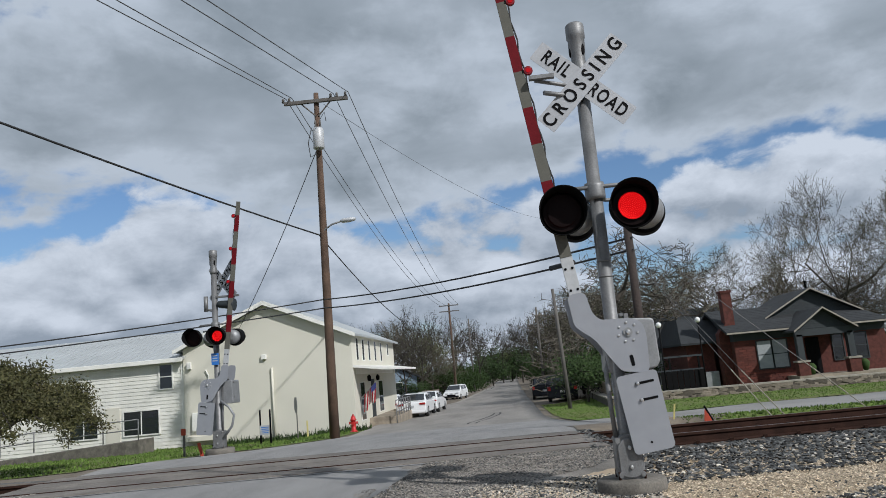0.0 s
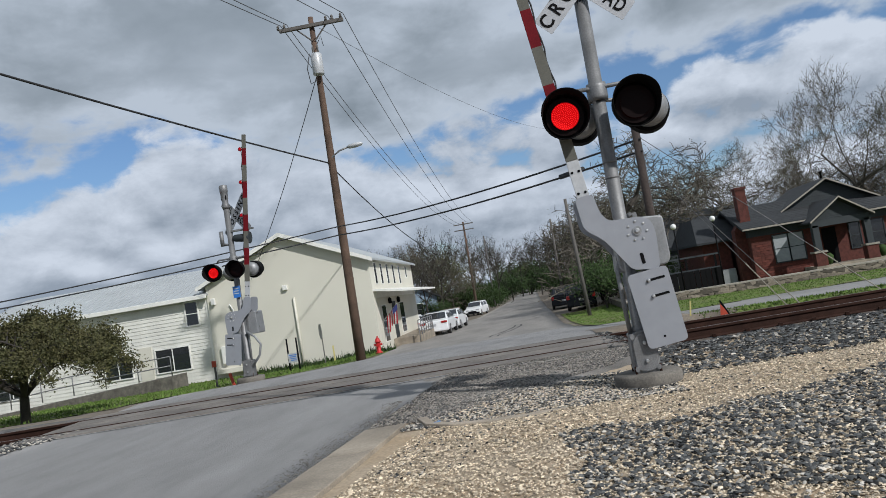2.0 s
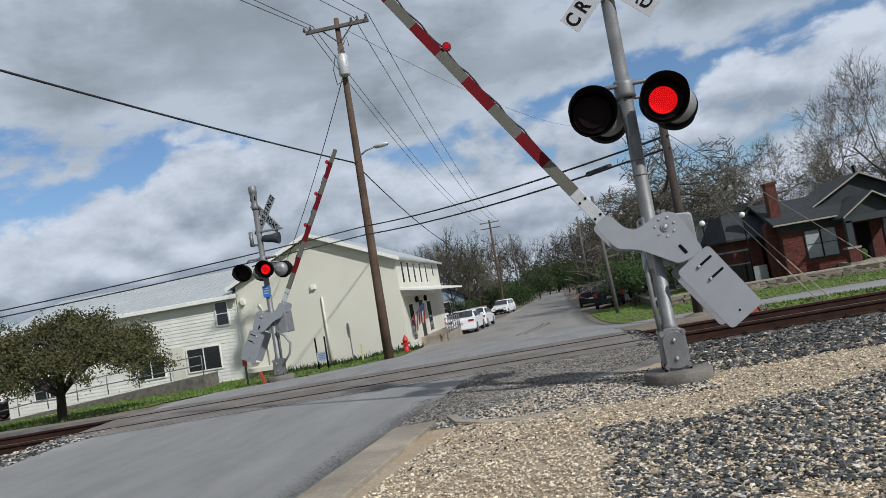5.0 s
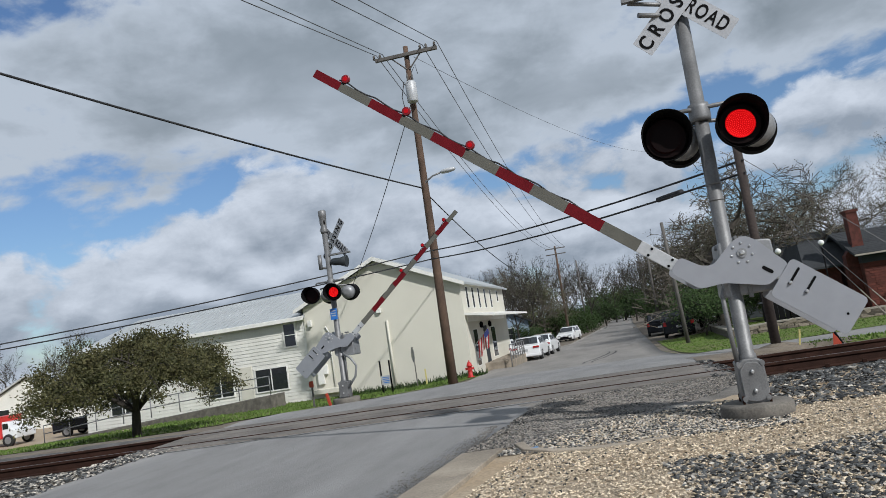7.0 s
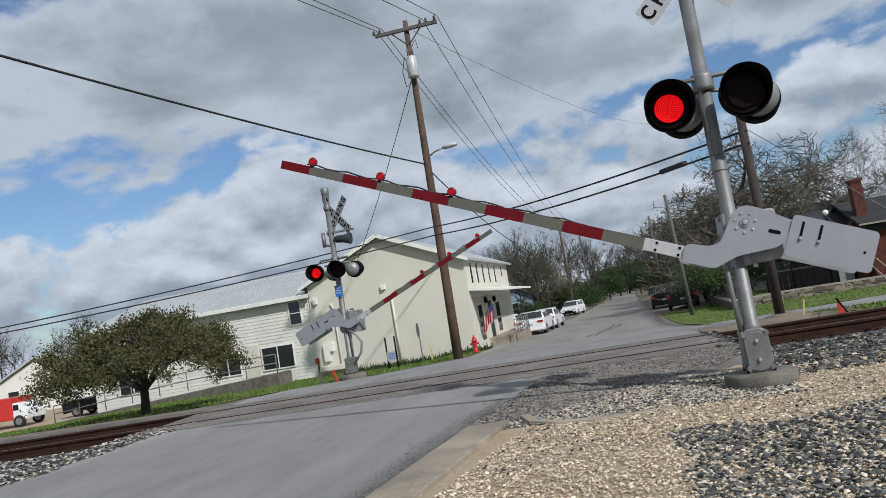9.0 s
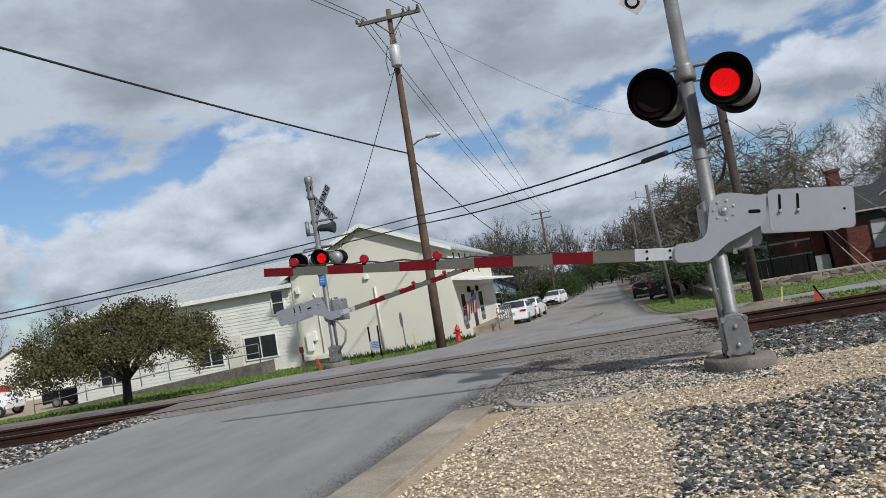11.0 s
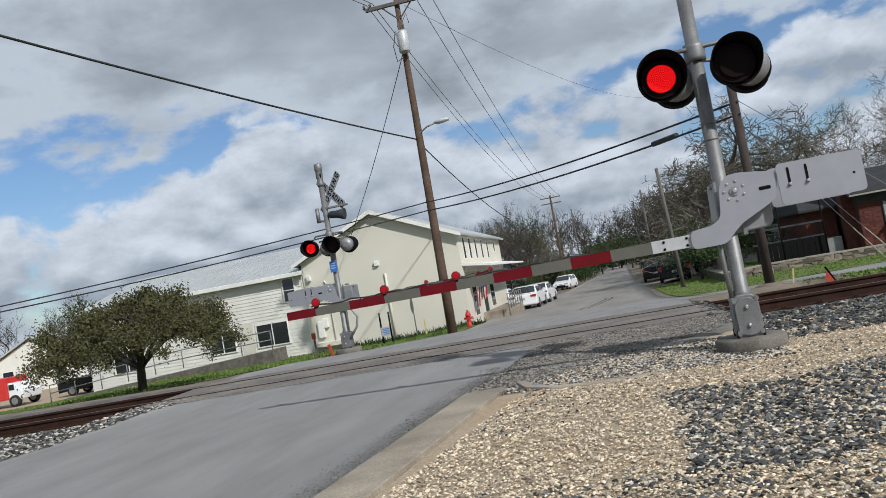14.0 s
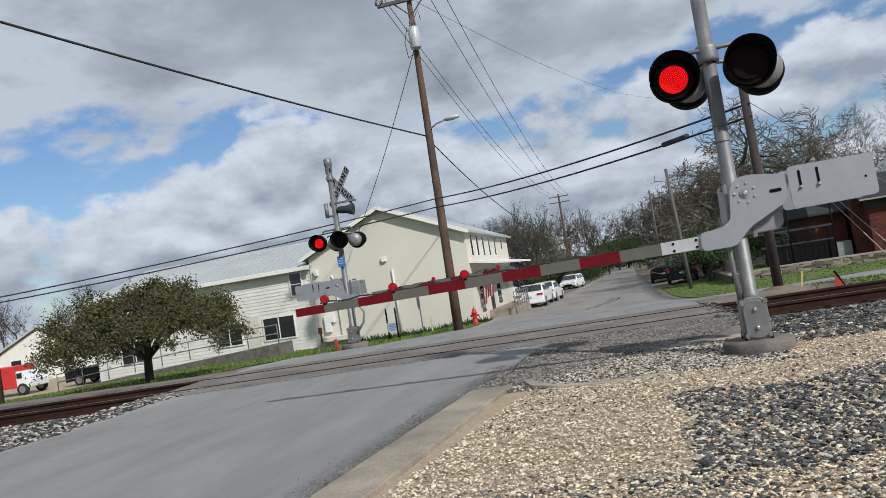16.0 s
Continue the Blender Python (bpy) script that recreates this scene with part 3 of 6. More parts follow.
def crossing_signal(name, m, label, mirror, fronts, backs, zs=(2.74, 2.76), size=1.0, mech_x=0.12):
    sig = thing(name, m, label, "crossing signal", "level crossing signals")
    s = -1 if mirror else 1
    bm = nb()
    lathe(bm, [(0.33, -0.15), (0.335, 0.09), (0.315, 0.11), (0.1, 0.115)], 36)
    part("foundation", bm, "old_concrete", sig, "round weathered concrete foundation")
    base = new("junction_base")
    base.parent, base.matrix_basis = sig, pose(0, 0, 0.11) @ Matrix.Diagonal((0.8, 0.85, 1, 1))
    bm = nb()
    plate(bm, rounded([(-0.15, 0), (0.15, 0), (0.16, 0.12), (0.15, 0.36), (0.09, 0.42), (-0.09, 0.42), (-0.15, 0.36), (-0.16, 0.12)], 0.04), -0.14, 0.14)
    part("cast_box", bm, "galv", base, "grey cast junction box", bevel=0.012)
    bm = nb()
    plate(bm, rounded([(-0.13, 0.05), (-0.05, 0.02), (0.05, 0.02), (0.13, 0.05), (0.14, 0.32), (0.06, 0.39), (-0.06, 0.39), (-0.14, 0.32)], 0.035), -0.165, -0.14)
    lid = part("cover_plate", bm, "galv", base, "bolted scalloped cover plate", bevel=0.006)
    for z in (0.12, 0.3):
        bolt_head(lid, 0, -0.165, z, 0.022, 0.03)
    for x in (-0.13, 0.13):
        for z in (0.05, 0.37):
            bm = nb()
            lathe(bm, [(0.028, -0.17), (0.028, 0.15)], 12, pose(x, 0, z, -90, 0, 0))
            part("lug", bm, "galv", base)
    for a in range(4):
        x, y = 0.21 * math.cos(a * math.pi / 2 + 0.78), 0.21 * math.sin(a * math.pi / 2 + 0.78)
        bm = nb()
        tube(bm, (x, y, -0.01), (x, y, 0.08), 0.016, 0.016, 8)
        part("anchor_bolt", bm, "rust", base)
        bm = nb()
        box(bm, x * 0.6 - 0.05, x * 0.6 + 0.06, y * 0.6 - 0.05, y * 0.6 + 0.05, 0, 0.035)
        part("foot", bm, "galv", base, bevel=0.006)
    bm = nb()
    lathe(bm, [(0.085, 0.45), (0.085, 0.56), (0.07, 0.58), (0.07, 4.25)], 24)
    part("pole", bm, "galv", sig, "weathered galvanised steel pole")
    for z in (2.08, 2.24):
        bm = nb()
        lathe(bm, [(0.074, z), (0.074, z + 0.02)], 24)
        part("pole_band", bm, "galv", sig)

    bm = nb()
    lathe(bm, [(0.08, 4.25), (0.095, 4.3), (0.078, 4.36), (0.075, 4.45), (0.088, 4.56), (0.09, 4.66), (0.1, 4.68), (0.1, 4.82), (0.085, 4.84)], 24)
    top = part("pole_bell", bm, "galv", sig, "slotted metal bell on the pole top")
    for a in (40, 160, 280):
        bm = nb()
        lathe(bm, [(0.035, 0), (0.03, 0.012)], 12, pose(0, 0, 4.53) @ pose(0, 0, 0, 0, 0, a) @ pose(0, -0.076, 0, 90, 0, 0) @ Matrix.Diagonal((0.7, 2.0, 1, 1)))
        part("bell_slot", bm, "black", top, "dark slot")
    bm = nb()
    path_tube(bm, [(-s * 0.1, -0.03, 0.48), (-s * 0.115, -0.05, 0.8), (-s * 0.12, -0.04, 1.15), (-s * 0.05, 0.05, 1.3)], 0.024, 10)
    part("conduit", bm, "galv", sig, "grey cable conduit beside the pole")
    # mechanism housing
    mech = new("gate_mechanism")
    mech.parent, mech.matrix_basis = sig, pose(s * mech_x, 0.15, 1.5)
    bm = nb()
    plate(bm, rounded([(s * x, z) for x, z in ((-0.22, -0.38), (0.26, -0.36), (0.3, -0.3), (0.29, 0.13), (-0.2, 0.17))], 0.04), -0.2, 0.28)
    part("mechanism_box", bm, "sheet", mech, "grey sheet-metal mechanism box", bevel=0.015)
    bm = nb()
    box(bm, s * 0.02 - 0.02, s * 0.02 + 0.02, -0.22, -0.2, -0.4, 0.2)
    part("latch_bar", bm, "galv", mech)
    bm = nb()
    tube(bm, (0, -0.06, 0.2), (0, 0.14, 0.2), 0.02, 0.02, 10)
    part("lifting_eye", bm, "galv", mech)
    for z in (-0.25, 0.1):
        bm = nb()
        lathe(bm, [(0.1, z), (0.1, z + 0.05)], 20, pose(-s * 0.12, -0.08, 0))
        part("clamp", bm, "galv", mech)
    # light bracket
    br = new("light_bracket")
    br.parent, br.matrix_basis = sig, pose(0, 0, 2.98)
    bm = nb()
    lathe(bm, [(0.1, -0.09), (0.105, -0.05), (0.105, 0.05), (0.1, 0.09)], 20)
    part("hub", bm, "galv", br)
    bm = nb()
    path_tube(bm, [(-0.4, -0.05, 0.0), (-0.36, -0.05, 0.04), (0.36, -0.05, 0.04), (0.4, -0.05, 0.0)], 0.022, 10)
    part("conduit_arm", bm, "galv", br)
    bm = nb()
    path_tube(bm, [(-0.36, 0.12, -0.1), (0, 0.1, -0.06), (0.36, 0.12, -0.1)], 0.02, 10)
    part("conduit_arm", bm, "galv", br)
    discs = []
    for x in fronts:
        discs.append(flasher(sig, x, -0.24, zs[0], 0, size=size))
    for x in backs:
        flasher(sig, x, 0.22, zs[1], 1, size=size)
    return sig, discs


NEAR = pose(1.08, 7.65, 0)
near_signal, near_discs = crossing_signal("crossing_signal", NEAR, "silver railway crossing signal with crossbuck on a concrete foundation", False, (-0.385, 0.305), (-0.21, 0.51))
crossbuck(near_signal, 4.14, -0.1)
near_arm = gate_arm(near_signal, (0.09, -0.14, 1.505), 4.86, False, True)
# brace that steadies the raised arm
bm = nb()
tube(bm, (-0.05, -0.05, 4.12), (-0.5, -0.16, 4.2), 0.022, 0.022, 8)
tube(bm, (-0.05, -0.02, 4.02), (-0.42, -0.2, 4.04), 0.026, 0.026, 8)
box(bm, -0.56, -0.3, -0.24, -0.18, 4.19, 4.23)
part("arm_stop", bm, "galv", near_signal, "pale metal arm stop bracket")

FAR = pose(-6.92, 17.4, -0.11)
far_signal, far_discs = crossing_signal("crossing_signal", FAR, "silver railway crossing signal with bell before a cream building", True, (-0.44, 0.14), (-0.2, 0.36), (2.72, 2.7), 0.9, -0.16)
crossbuck(far_signal, 4.08, 0.2, -30).location.x = 0.14
far_arm = gate_arm(far_signal, (-0.16, -0.14, 1.59), 4.45, True, False)


# ---- poles and wires ----
def catenary(a, b, sag, n=24):
    a, b = Vector(a), Vector(b)
    return [a.lerp(b, i / n) - Vector((0, 0, sag * 4 * (i / n) * (1 - i / n))) for i in range(n + 1)]


def wire(name, a, b, sag, r, label, material="wire"):
    bm = nb()
    path_tube(bm, catenary(a, b, sag), r, 5)
    ob = part(name, bm, material)
    return tagged(ob, label, "cable", "overhead lines")


UP = (-6.75, 28.0)


def utility_pole():
    p = thing("utility_pole", pose(UP[0], UP[1], gz(*UP)), "tall brown wooden utility pole with crossarm and transformer", "utility pole")
    bm = nb()
    lathe(bm, [(0.195, -0.3), (0.175, 3), (0.155, 6.5), (0.13, 10), (0.1, 13.6)], 18, pose(0.02, 0, 0, 0, 0.45, 0))
    part("shaft", bm, "wood_pole", p)
    bm = nb()
    box(bm, -1.3, 1.3, -0.2, -0.08, -0.07, 0.07)
    part("crossarm", bm, "grey_wood", p, "grey weathered crossarm", bevel=0.01, m=pose(0.14, 0, 13.22, 0, 0.6, 0))
    bm = nb()
    tube(bm, (-0.5, -0.1, 13.2), (0.1, -0.1, 12.6), 0.03, 0.03, 6)
    tube(bm, (0.75, -0.1, 13.2), (0.2, -0.1, 12.6), 0.03, 0.03, 6)
    part("arm_brace", bm, "grey_wood", p)
    for x in (-1.2, -0.95, 0.75, 1.0, 1.35):
        bm = nb()
        lathe(bm, [(0.03, 0), (0.07, 0.04), (0.04, 0.1), (0.06, 0.13), (0.03, 0.2)], 10, pose(x, -0.13, 13.28))
        part("insulator", bm, "grey_wood", p, "dark ribbed insulator")
    can = new("transformer")
    can.parent, can.matrix_basis = p, pose(0.2, -0.35, 11.15)
    bm = nb()
    lathe(bm, [(0.2, 0), (0.22, 0.03), (0.22, 0.78), (0.16, 0.86), (0.05, 0.88)], 24)
    part("tank", bm, "can", can, "pale grey transformer tank")
    for x in (-0.09, 0.1):
        bm = nb()
        lathe(bm, [(0.03, 0.86), (0.05, 0.92), (0.03, 1.0), (0.045, 1.06), (0.02, 1.2)], 10, pose(x, 0, 0))
        part("bushing", bm, "grey_wood", can)
    bm = nb()
    path_tube(bm, [(-0.25, 0, 0.9), (-0.42, 0, 0.3), (-0.36, 0, -0.3), (-0.1, 0, -0.2)], 0.018, 6)
    part("lead_wire", bm, "cable", can)
    bm = nb()
    path_tube(bm, [(0.1, 0, 1.2), (0.3, 0, 1.5), (0.35, 0, 1.1)], 0.015, 6)
    part("lead_wire", bm, "cable", can)
    lamp = new("street_light")
    lamp.parent, lamp.matrix_basis = p, pose(0.02, -0.1, 7.7)
    bm = nb()
    path_tube(bm, [(0, 0, 0), (0.15, 0, 0.25), (0.45, 0, 0.42), (0.8, 0, 0.5)], 0.035, 8)
    part("bracket", bm, "galv", lamp)
    bm = nb()
    lathe(bm, [(0.03, 0), (0.12, 0.12), (0.14, 0.35), (0.1, 0.6), (0.02, 0.66)], 16, pose(0.75, 0, 0.5, 0, 86, 0) @ Matrix.Diagonal((0.7, 1, 1, 1)))
    part("lamp_head", bm, "can", lamp, "pale grey street light head")
    return p


utility_pole()


def pole_at(name, x, y, top, r0, r1, label, material="wood_pole", lean=(0, 0)):
    p = thing(name, pose(x, y, gz(x, y)), label, "utility pole", "wooden poles")
    bm = nb()
    tube(bm, (0, 0, -0.3), (lean[0], lean[1], top - gz(x, y)), r0, r1, 14)
    part("shaft", bm, material, p)
    return p


dark_pole = pole_at("utility_pole", 2.72, 15.3, 4.15, 0.095, 0.08, "dark brown wooden pole with guy wires beyond the track", "dark_wood")
pole_at("utility_pole", 3.0, 40.0, 5.2, 0.11, 0.08, "thin grey weathered wooden pole on a lawn", "grey_wood", (-0.25, 0))
pole_at("utility_pole", -21.4, 20.8, 6.5, 0.16, 0.12, "brown wooden pole carrying low cables behind the track")
far_pole = pole_at("utility_pole", -6.55, 90, 9.6, 0.17, 0.11, "distant wooden utility pole with crossarm along the street")
for z in (9.3 - gz(-6.55, 90), 8.6 - gz(-6.55, 90)):
    bm = nb()
    box(bm, -1.2, 1.2, -0.18, -0.08, z - 0.06, z + 0.06)
    part("crossarm", bm, "grey_wood", far_pole)
for x, y, h in ((-5.4, 112, 9), (3.6, 82, 7.5), (3.8, 118, 8.5)):
    pole_at("utility_pole", x, y, h, 0.14, 0.1, "distant dark wooden pole beside the street", "grey_wood")
bm = nb()
lathe(bm, [(0.42, -0.05), (0.36, 0.02), (0.15, 0.07)], 16)
tagged(part("dirt_mound", bm, "dirt", None, m=pose(2.78, 15.3, gz(2.78, 15.3))), "low brown dirt mound at the foot of a pole", "mound")
for gx, gy in ((4.85, 14.85), (5.1, 14.8), (6.7, 14.9)):
    g = thing("guy_wire", pose(0, 0, 0), "thin steel guy wire with a pale guard", "guy wire", "guy wires")
    a, b = Vector((2.78, 15.3, 3.2 if gx < 6 else 3.7)), Vector((gx, gy, gz(gx, gy)))
    bm = nb()
    tube(bm, a, b, 0.007, 0.007, 5)
    part("strand", bm, "wire", g)
    bm = nb()
    tube(bm, a.lerp(b, 0.72), b, 0.011, 0.011, 6)
    part("guard", bm, "cap", g, "pale plastic guard")

# overhead lines
TOPZ = gz(*UP) + 13.45
for x0, a in ((-7.95, (-9.03, 16, 10.93)), (-7.7, (-8.53, 16, 10.86)), (-6.0, (-6.9, 16, 10.63)), (-5.4, (-6.27, 16, 10.55))):
    p, q = Vector((x0 + 0.12, 27.87, TOPZ)), Vector(a)
    wire("power_line", p, p + (q - p) * 4.0, 0.0, 0.016, "thin bare power line")
for x0, x1 in ((-7.95, -7.6), (-7.7, -7.0), (-6.0, -6.0), (-5.4, -5.4)):
    wire("power_line", (x0 + 0.12, 27.87, TOPZ), (x1, 89.8, 9.4), 1.4, 0.016, "thin bare power line")
wire("power_line", (-6.3, 27.87, TOPZ - 0.4), (7.5, 92, 19), 1.2, 0.01, "thin bare power line")
wire("service_cable", (-6.6, 27.8, 10.6), (-13.9, 37.2, 3.95), 0.3, 0.016, "thin black service cable to a building", "cable")
p, q = Vector((-6.8, 27.8, 6.98)), Vector((-11.42, 12, 7.96))
wire("telephone_cable", p, p + (q - p) * 2.2 + Vector((0, 0, 0.5)), 0.42, 0.03, "thick black telephone cable", "cable")
wire("telephone_cable", (-6.8, 27.8, 6.98), (-6.55, 89.8, 6.3), 2.1, 0.025, "thick black telephone cable", "cable")
for zl, zp, ze in ((3.05, 4.44, 3.66), (2.87, 4.11, 3.41)):
    wire("telephone_cable", (-21.3, 20.8, zl), (-6.78, 27.75, zp), 0.12, 0.024, "thick black telephone cable", "cable")
    wire("telephone_cable", (-6.78, 27.75, zp), (2.78, 15.2, ze), 0.18, 0.024, "thick black telephone cable", "cable")
    wire("telephone_cable", (-21.3, 20.8, zl), (-70, 16, zl), 0.4, 0.024, "thick black telephone cable", "cable")
bm = nb()
p, q = Vector((-6.78, 27.75, 4.16)), Vector((2.85, 15.2, 3.5))
tube(bm, p.lerp(q, 0.83) - Vector((0, 0, 0.16)), p.lerp(q, 0.88) - Vector((0, 0, 0.12)), 0.06, 0.06, 10)
tagged(part("splice_case", bm, "cable"), "black cable splice case hanging on a cable", "splice case")


# ---- the cream building ----
def window_in(parent, x0, x1, z0, z1, y, cross, frame_mat="trim", pane_mat="pane", w=0.06):
    """A window in a wall that faces -y: frame proud of the wall, panes set back."""
    win = new("window")
    win.parent = parent
    for a, b, c, d in ((x0 - w, x1 + w, z1, z1 + w), (x0 - w, x1 + w, z0 - w, z0), (x0 - w, x0, z0, z1), (x1, x1 + w, z0, z1)):
        bm = nb()
        box(bm, a, b, y - 0.05, y + 0.02, c, d)
        part("frame", bm, frame_mat, win)
    xs = [x0 + (x1 - x0) * i / cross[0] for i in range(cross[0] + 1)]
    zs = [z0 + (z1 - z0) * i / cross[1] for i in range(cross[1] + 1)]
    for i in range(cross[0]):
        for j in range(cross[1]):
            bm = nb()
            box(bm, xs[i] + 0.015, xs[i + 1] - 0.015, y - 0.012, y + 0.01, zs[j] + 0.012, zs[j + 1] - 0.012)
            part("pane", bm, pane_mat, win)
    for x in xs[1:-1]:
        bm = nb()
        box(bm, x - 0.025, x + 0.025, y - 0.035, y + 0.01, z0, z1)
        part("mullion", bm, frame_mat, win)
    for z in zs[1:-1]:
        bm = nb()
        box(bm, x0, x1, y - 0.03, y + 0.01, z - 0.02, z + 0.02)
        part("rail", bm, frame_mat, win)
    return win


def side_window(parent, y0, y1, z0, z1, x, material="pane"):
    """A window in a wall that faces +x."""
    win = new("window")
    win.parent = parent
    bm = nb()
    box(bm, x - 0.02, x + 0.012, y0, y1, z0, z1)
    part("pane", bm, material, win)
    for a, b, c, d in ((y0 - 0.05, y1 + 0.05, z1, z1 + 0.05), (y0 - 0.05, y1 + 0.05, z0 - 0.05, z0), (y0 - 0.05, y0, z0, z1), (y1, y1 + 0.05, z0, z1)):
        bm = nb()
        box(bm, x - 0.02, x + 0.018, a, b, c, d)
        part("frame", bm, "trim", win)
    return win


BX0, BX1, BY, BB = -16.55, -7.78, 37.0, 50.8


def cream_building():
    b = thing("commercial_building", pose(0, 0, 0), "cream stucco two-storey gabled building with a porch", "building")
    bm = nb()
    plate(bm, [(BX0, -1.6), (BX1, -1.6), (BX1, 3.62), (-12.15, 5.52), (BX0, 3.62)], BY, BB)
    part("wall", bm, "cream", b)
    # roof slopes with an overhang
    for x0, z0 in ((BX0 - 0.4, 3.47), (BX1 + 0.3, 3.52)):
        bm = nb()
        plate(bm, [(-12.15, 5.56), (x0, z0), (x0, z0 + 0.12), (-12.15, 5.7)], BY - 0.35, BB + 0.3)
        part("roof", bm, "metal_roof", b, "pale metal roof slope")
        bm = nb()
        plate(bm, [(-12.15, 5.5), (x0, z0 - 0.06), (x0, z0 + 0.14), (-12.15, 5.72)], BY - 0.38, BY - 0.352)
        part("barge_board", bm, "trim", b, "white barge board")
    # narrow upper windows of the street side
    for k, y in enumerate((38.15, 39.75, 41.5, 43.4, 45.4, 48.0)):
        side_window(b, y, y + 0.5, 2.35 if k < 5 else 2.75, 3.45, BX1)
    # porch
    porch = new("porch")
    porch.parent = b
    bm = nb()
    plate(bm, [(BX1, 1.95), (BX1 + 1.5, 1.72), (BX1 + 1.5, 1.82), (BX1, 2.07)], 37.05, 50.5)
    part("porch_roof", bm, "trim", porch, "flat white porch roof")
    bm = nb()
    box(bm, BX1, BX1 + 0.02, 37.6, 49.8, 1.6, 1.9)
    part("fascia", bm, "trim", porch)
    bm = nb()
    box(bm, BX1, BX1 + 1.6, 40.6, 49.5, -1.6, -0.78)
    part("step", bm, "concrete", porch, "concrete porch step", bevel=0.02)
    side_window(b, 38.6, 39.7, -0.75, 1.15, BX1)
    side_window(b, 44.0, 45.4, -0.6, 1.15, BX1)
    bm = nb()
    box(bm, BX1 - 0.02, BX1 + 0.03, 41.6, 42.6, -0.78, 1.3)
    part("door", bm, "dark_paint", b, "dark entrance door")
    for y in (40.7, 43.4):
        lantern = new("wall_lantern")
        lantern.parent, lantern.matrix_basis = b, pose(BX1 + 0.1, y, 1.35)
        bm = nb()
        lathe(bm, [(0.05, -0.16), (0.1, -0.1), (0.11, 0.1), (0.03, 0.2)], 8)
        part("lantern_body", bm, "black", lantern)
    # fittings on the gable wall
    bm = nb()
    tube(bm, (-11.9, BY - 0.06, -1.2), (-11.9, BY - 0.06, 2.3), 0.06, 0.06, 10)
    part("vent_pipe", bm, "cream", b, "cream painted vent pipe")
    bm = nb()
    box(bm, -12.4, -12.15, BY - 0.16, BY, 2.75, 3.0)
    part("wall_vent", bm, "trim", b, bevel=0.02)
    for x, z0, z1, w in ((-16.1, -0.5, 0.4, 0.35), (-15.75, 0.0, 0.5, 0.25), (-16.3, 2.6, 2.95, 0.2)):
        bm = nb()
        box(bm, x, x + w, BY - 0.18, BY, z0, z1)
        part("meter_box", bm, "trim", b, "pale wall-mounted meter box", bevel=0.015)
    bm = nb()
    path_tube(bm, [(-15.2, BY - 0.07, -0.9), (-15.2, BY - 0.07, 2.2), (-15.35, BY - 0.07, 2.5)], 0.035, 8)
    part("conduit", bm, "trim", b, "white conduit")
    bm = nb()
    box(bm, -16.4, -14.4, BY - 0.3, BY, -1.0, -0.75)
    part("ledge", bm, "cream", b, "low cream ledge", bevel=0.02)
    return b


def wing():
    w = thing("house_wing", pose(0, 0, 0), "long white lap-sided low building with a pale metal roof", "building")
    x0, x1, y = -30.7, BX0 - 0.01, 37.15
    bm = nb()
    plate(bm, [(x0, -1.7), (x1, -1.7), (x1, 3.15), (x0, 3.15)], y, 48.8)
    part("wall", bm, "siding", w)
    bm = nb()
    z, k = -1.45, 0
    data = None
    while z < 3.0:
        bm = nb()
        plate(bm, [(x0, 0), (x1, 0), (x1, 0.19), (x0, 0.19)], -0.035, 0)
        for v in bm.verts:
            if v.co.z > 0.1 and v.co.y < -0.01:
                v.co.y = -0.012
        if data is None:
            board = part("board", bm, "siding", w, m=pose(0, y, z))
            data = board.data
        else:
            bm.free()
            q = new("board", data)
            q.parent, q.matrix_basis = w, pose(0, y, z)
        z += 0.186
    for a, b in (((36.75, 3.12), (43.2, 4.98)), ((43.2, 4.98), (49.2, 3.1))):
        bm = nb()
        v = [bm.verts.new((x, p[0], p[1] + h)) for x in (x0 - 0.3, x1 + 0.1) for p in (a, b) for h in (0, 0.1)]
        for f in ((0, 1, 3, 2), (4, 6, 7, 5), (0, 4, 5, 1), (2, 3, 7, 6), (0, 2, 6, 4), (1, 5, 7, 3)):
            bm.faces.new([v[i] for i in f])
        part("roof", bm, "metal_roof", w, "pale grey metal roof slope")
    for x in np.arange(x0, x1, 0.45):
        bm = nb()
        tube(bm, (x, 36.75, 3.235), (x, 43.2, 5.095), 0.018, 0.018, 4)
        part("roof_rib", bm, "metal_roof", w)
    bm = nb()
    box(bm, x0, x1 + 0.1, 36.68, 36.75, 3.02, 3.24)
    part("gutter", bm, "trim", w, "white gutter", bevel=0.02)
    bm = nb()
    box(bm, x1 - 0.16, x1, y - 0.06, y, -1.5, 3.1)
    part("corner_board", bm, "trim", w)
    window_in(w, -19.8, -17.95, -0.45, 0.72, y - 0.04, (2, 1))
    window_in(w, -17.85, -17.2, 1.75, 2.95, y - 0.04, (1, 2))
    window_in(w, -22.7, -21.2, -0.45, 0.72, y - 0.04, (2, 1))
    window_in(w, -29.0, -27.2, -0.62, 0.52, y - 0.04, (2, 1))
    bm = nb()
    box(bm, -20.75, -20.0, y - 0.07, y, -0.9, 1.0)
    part("door", bm, "cream", w, "cream panelled door", bevel=0.01)
    return w


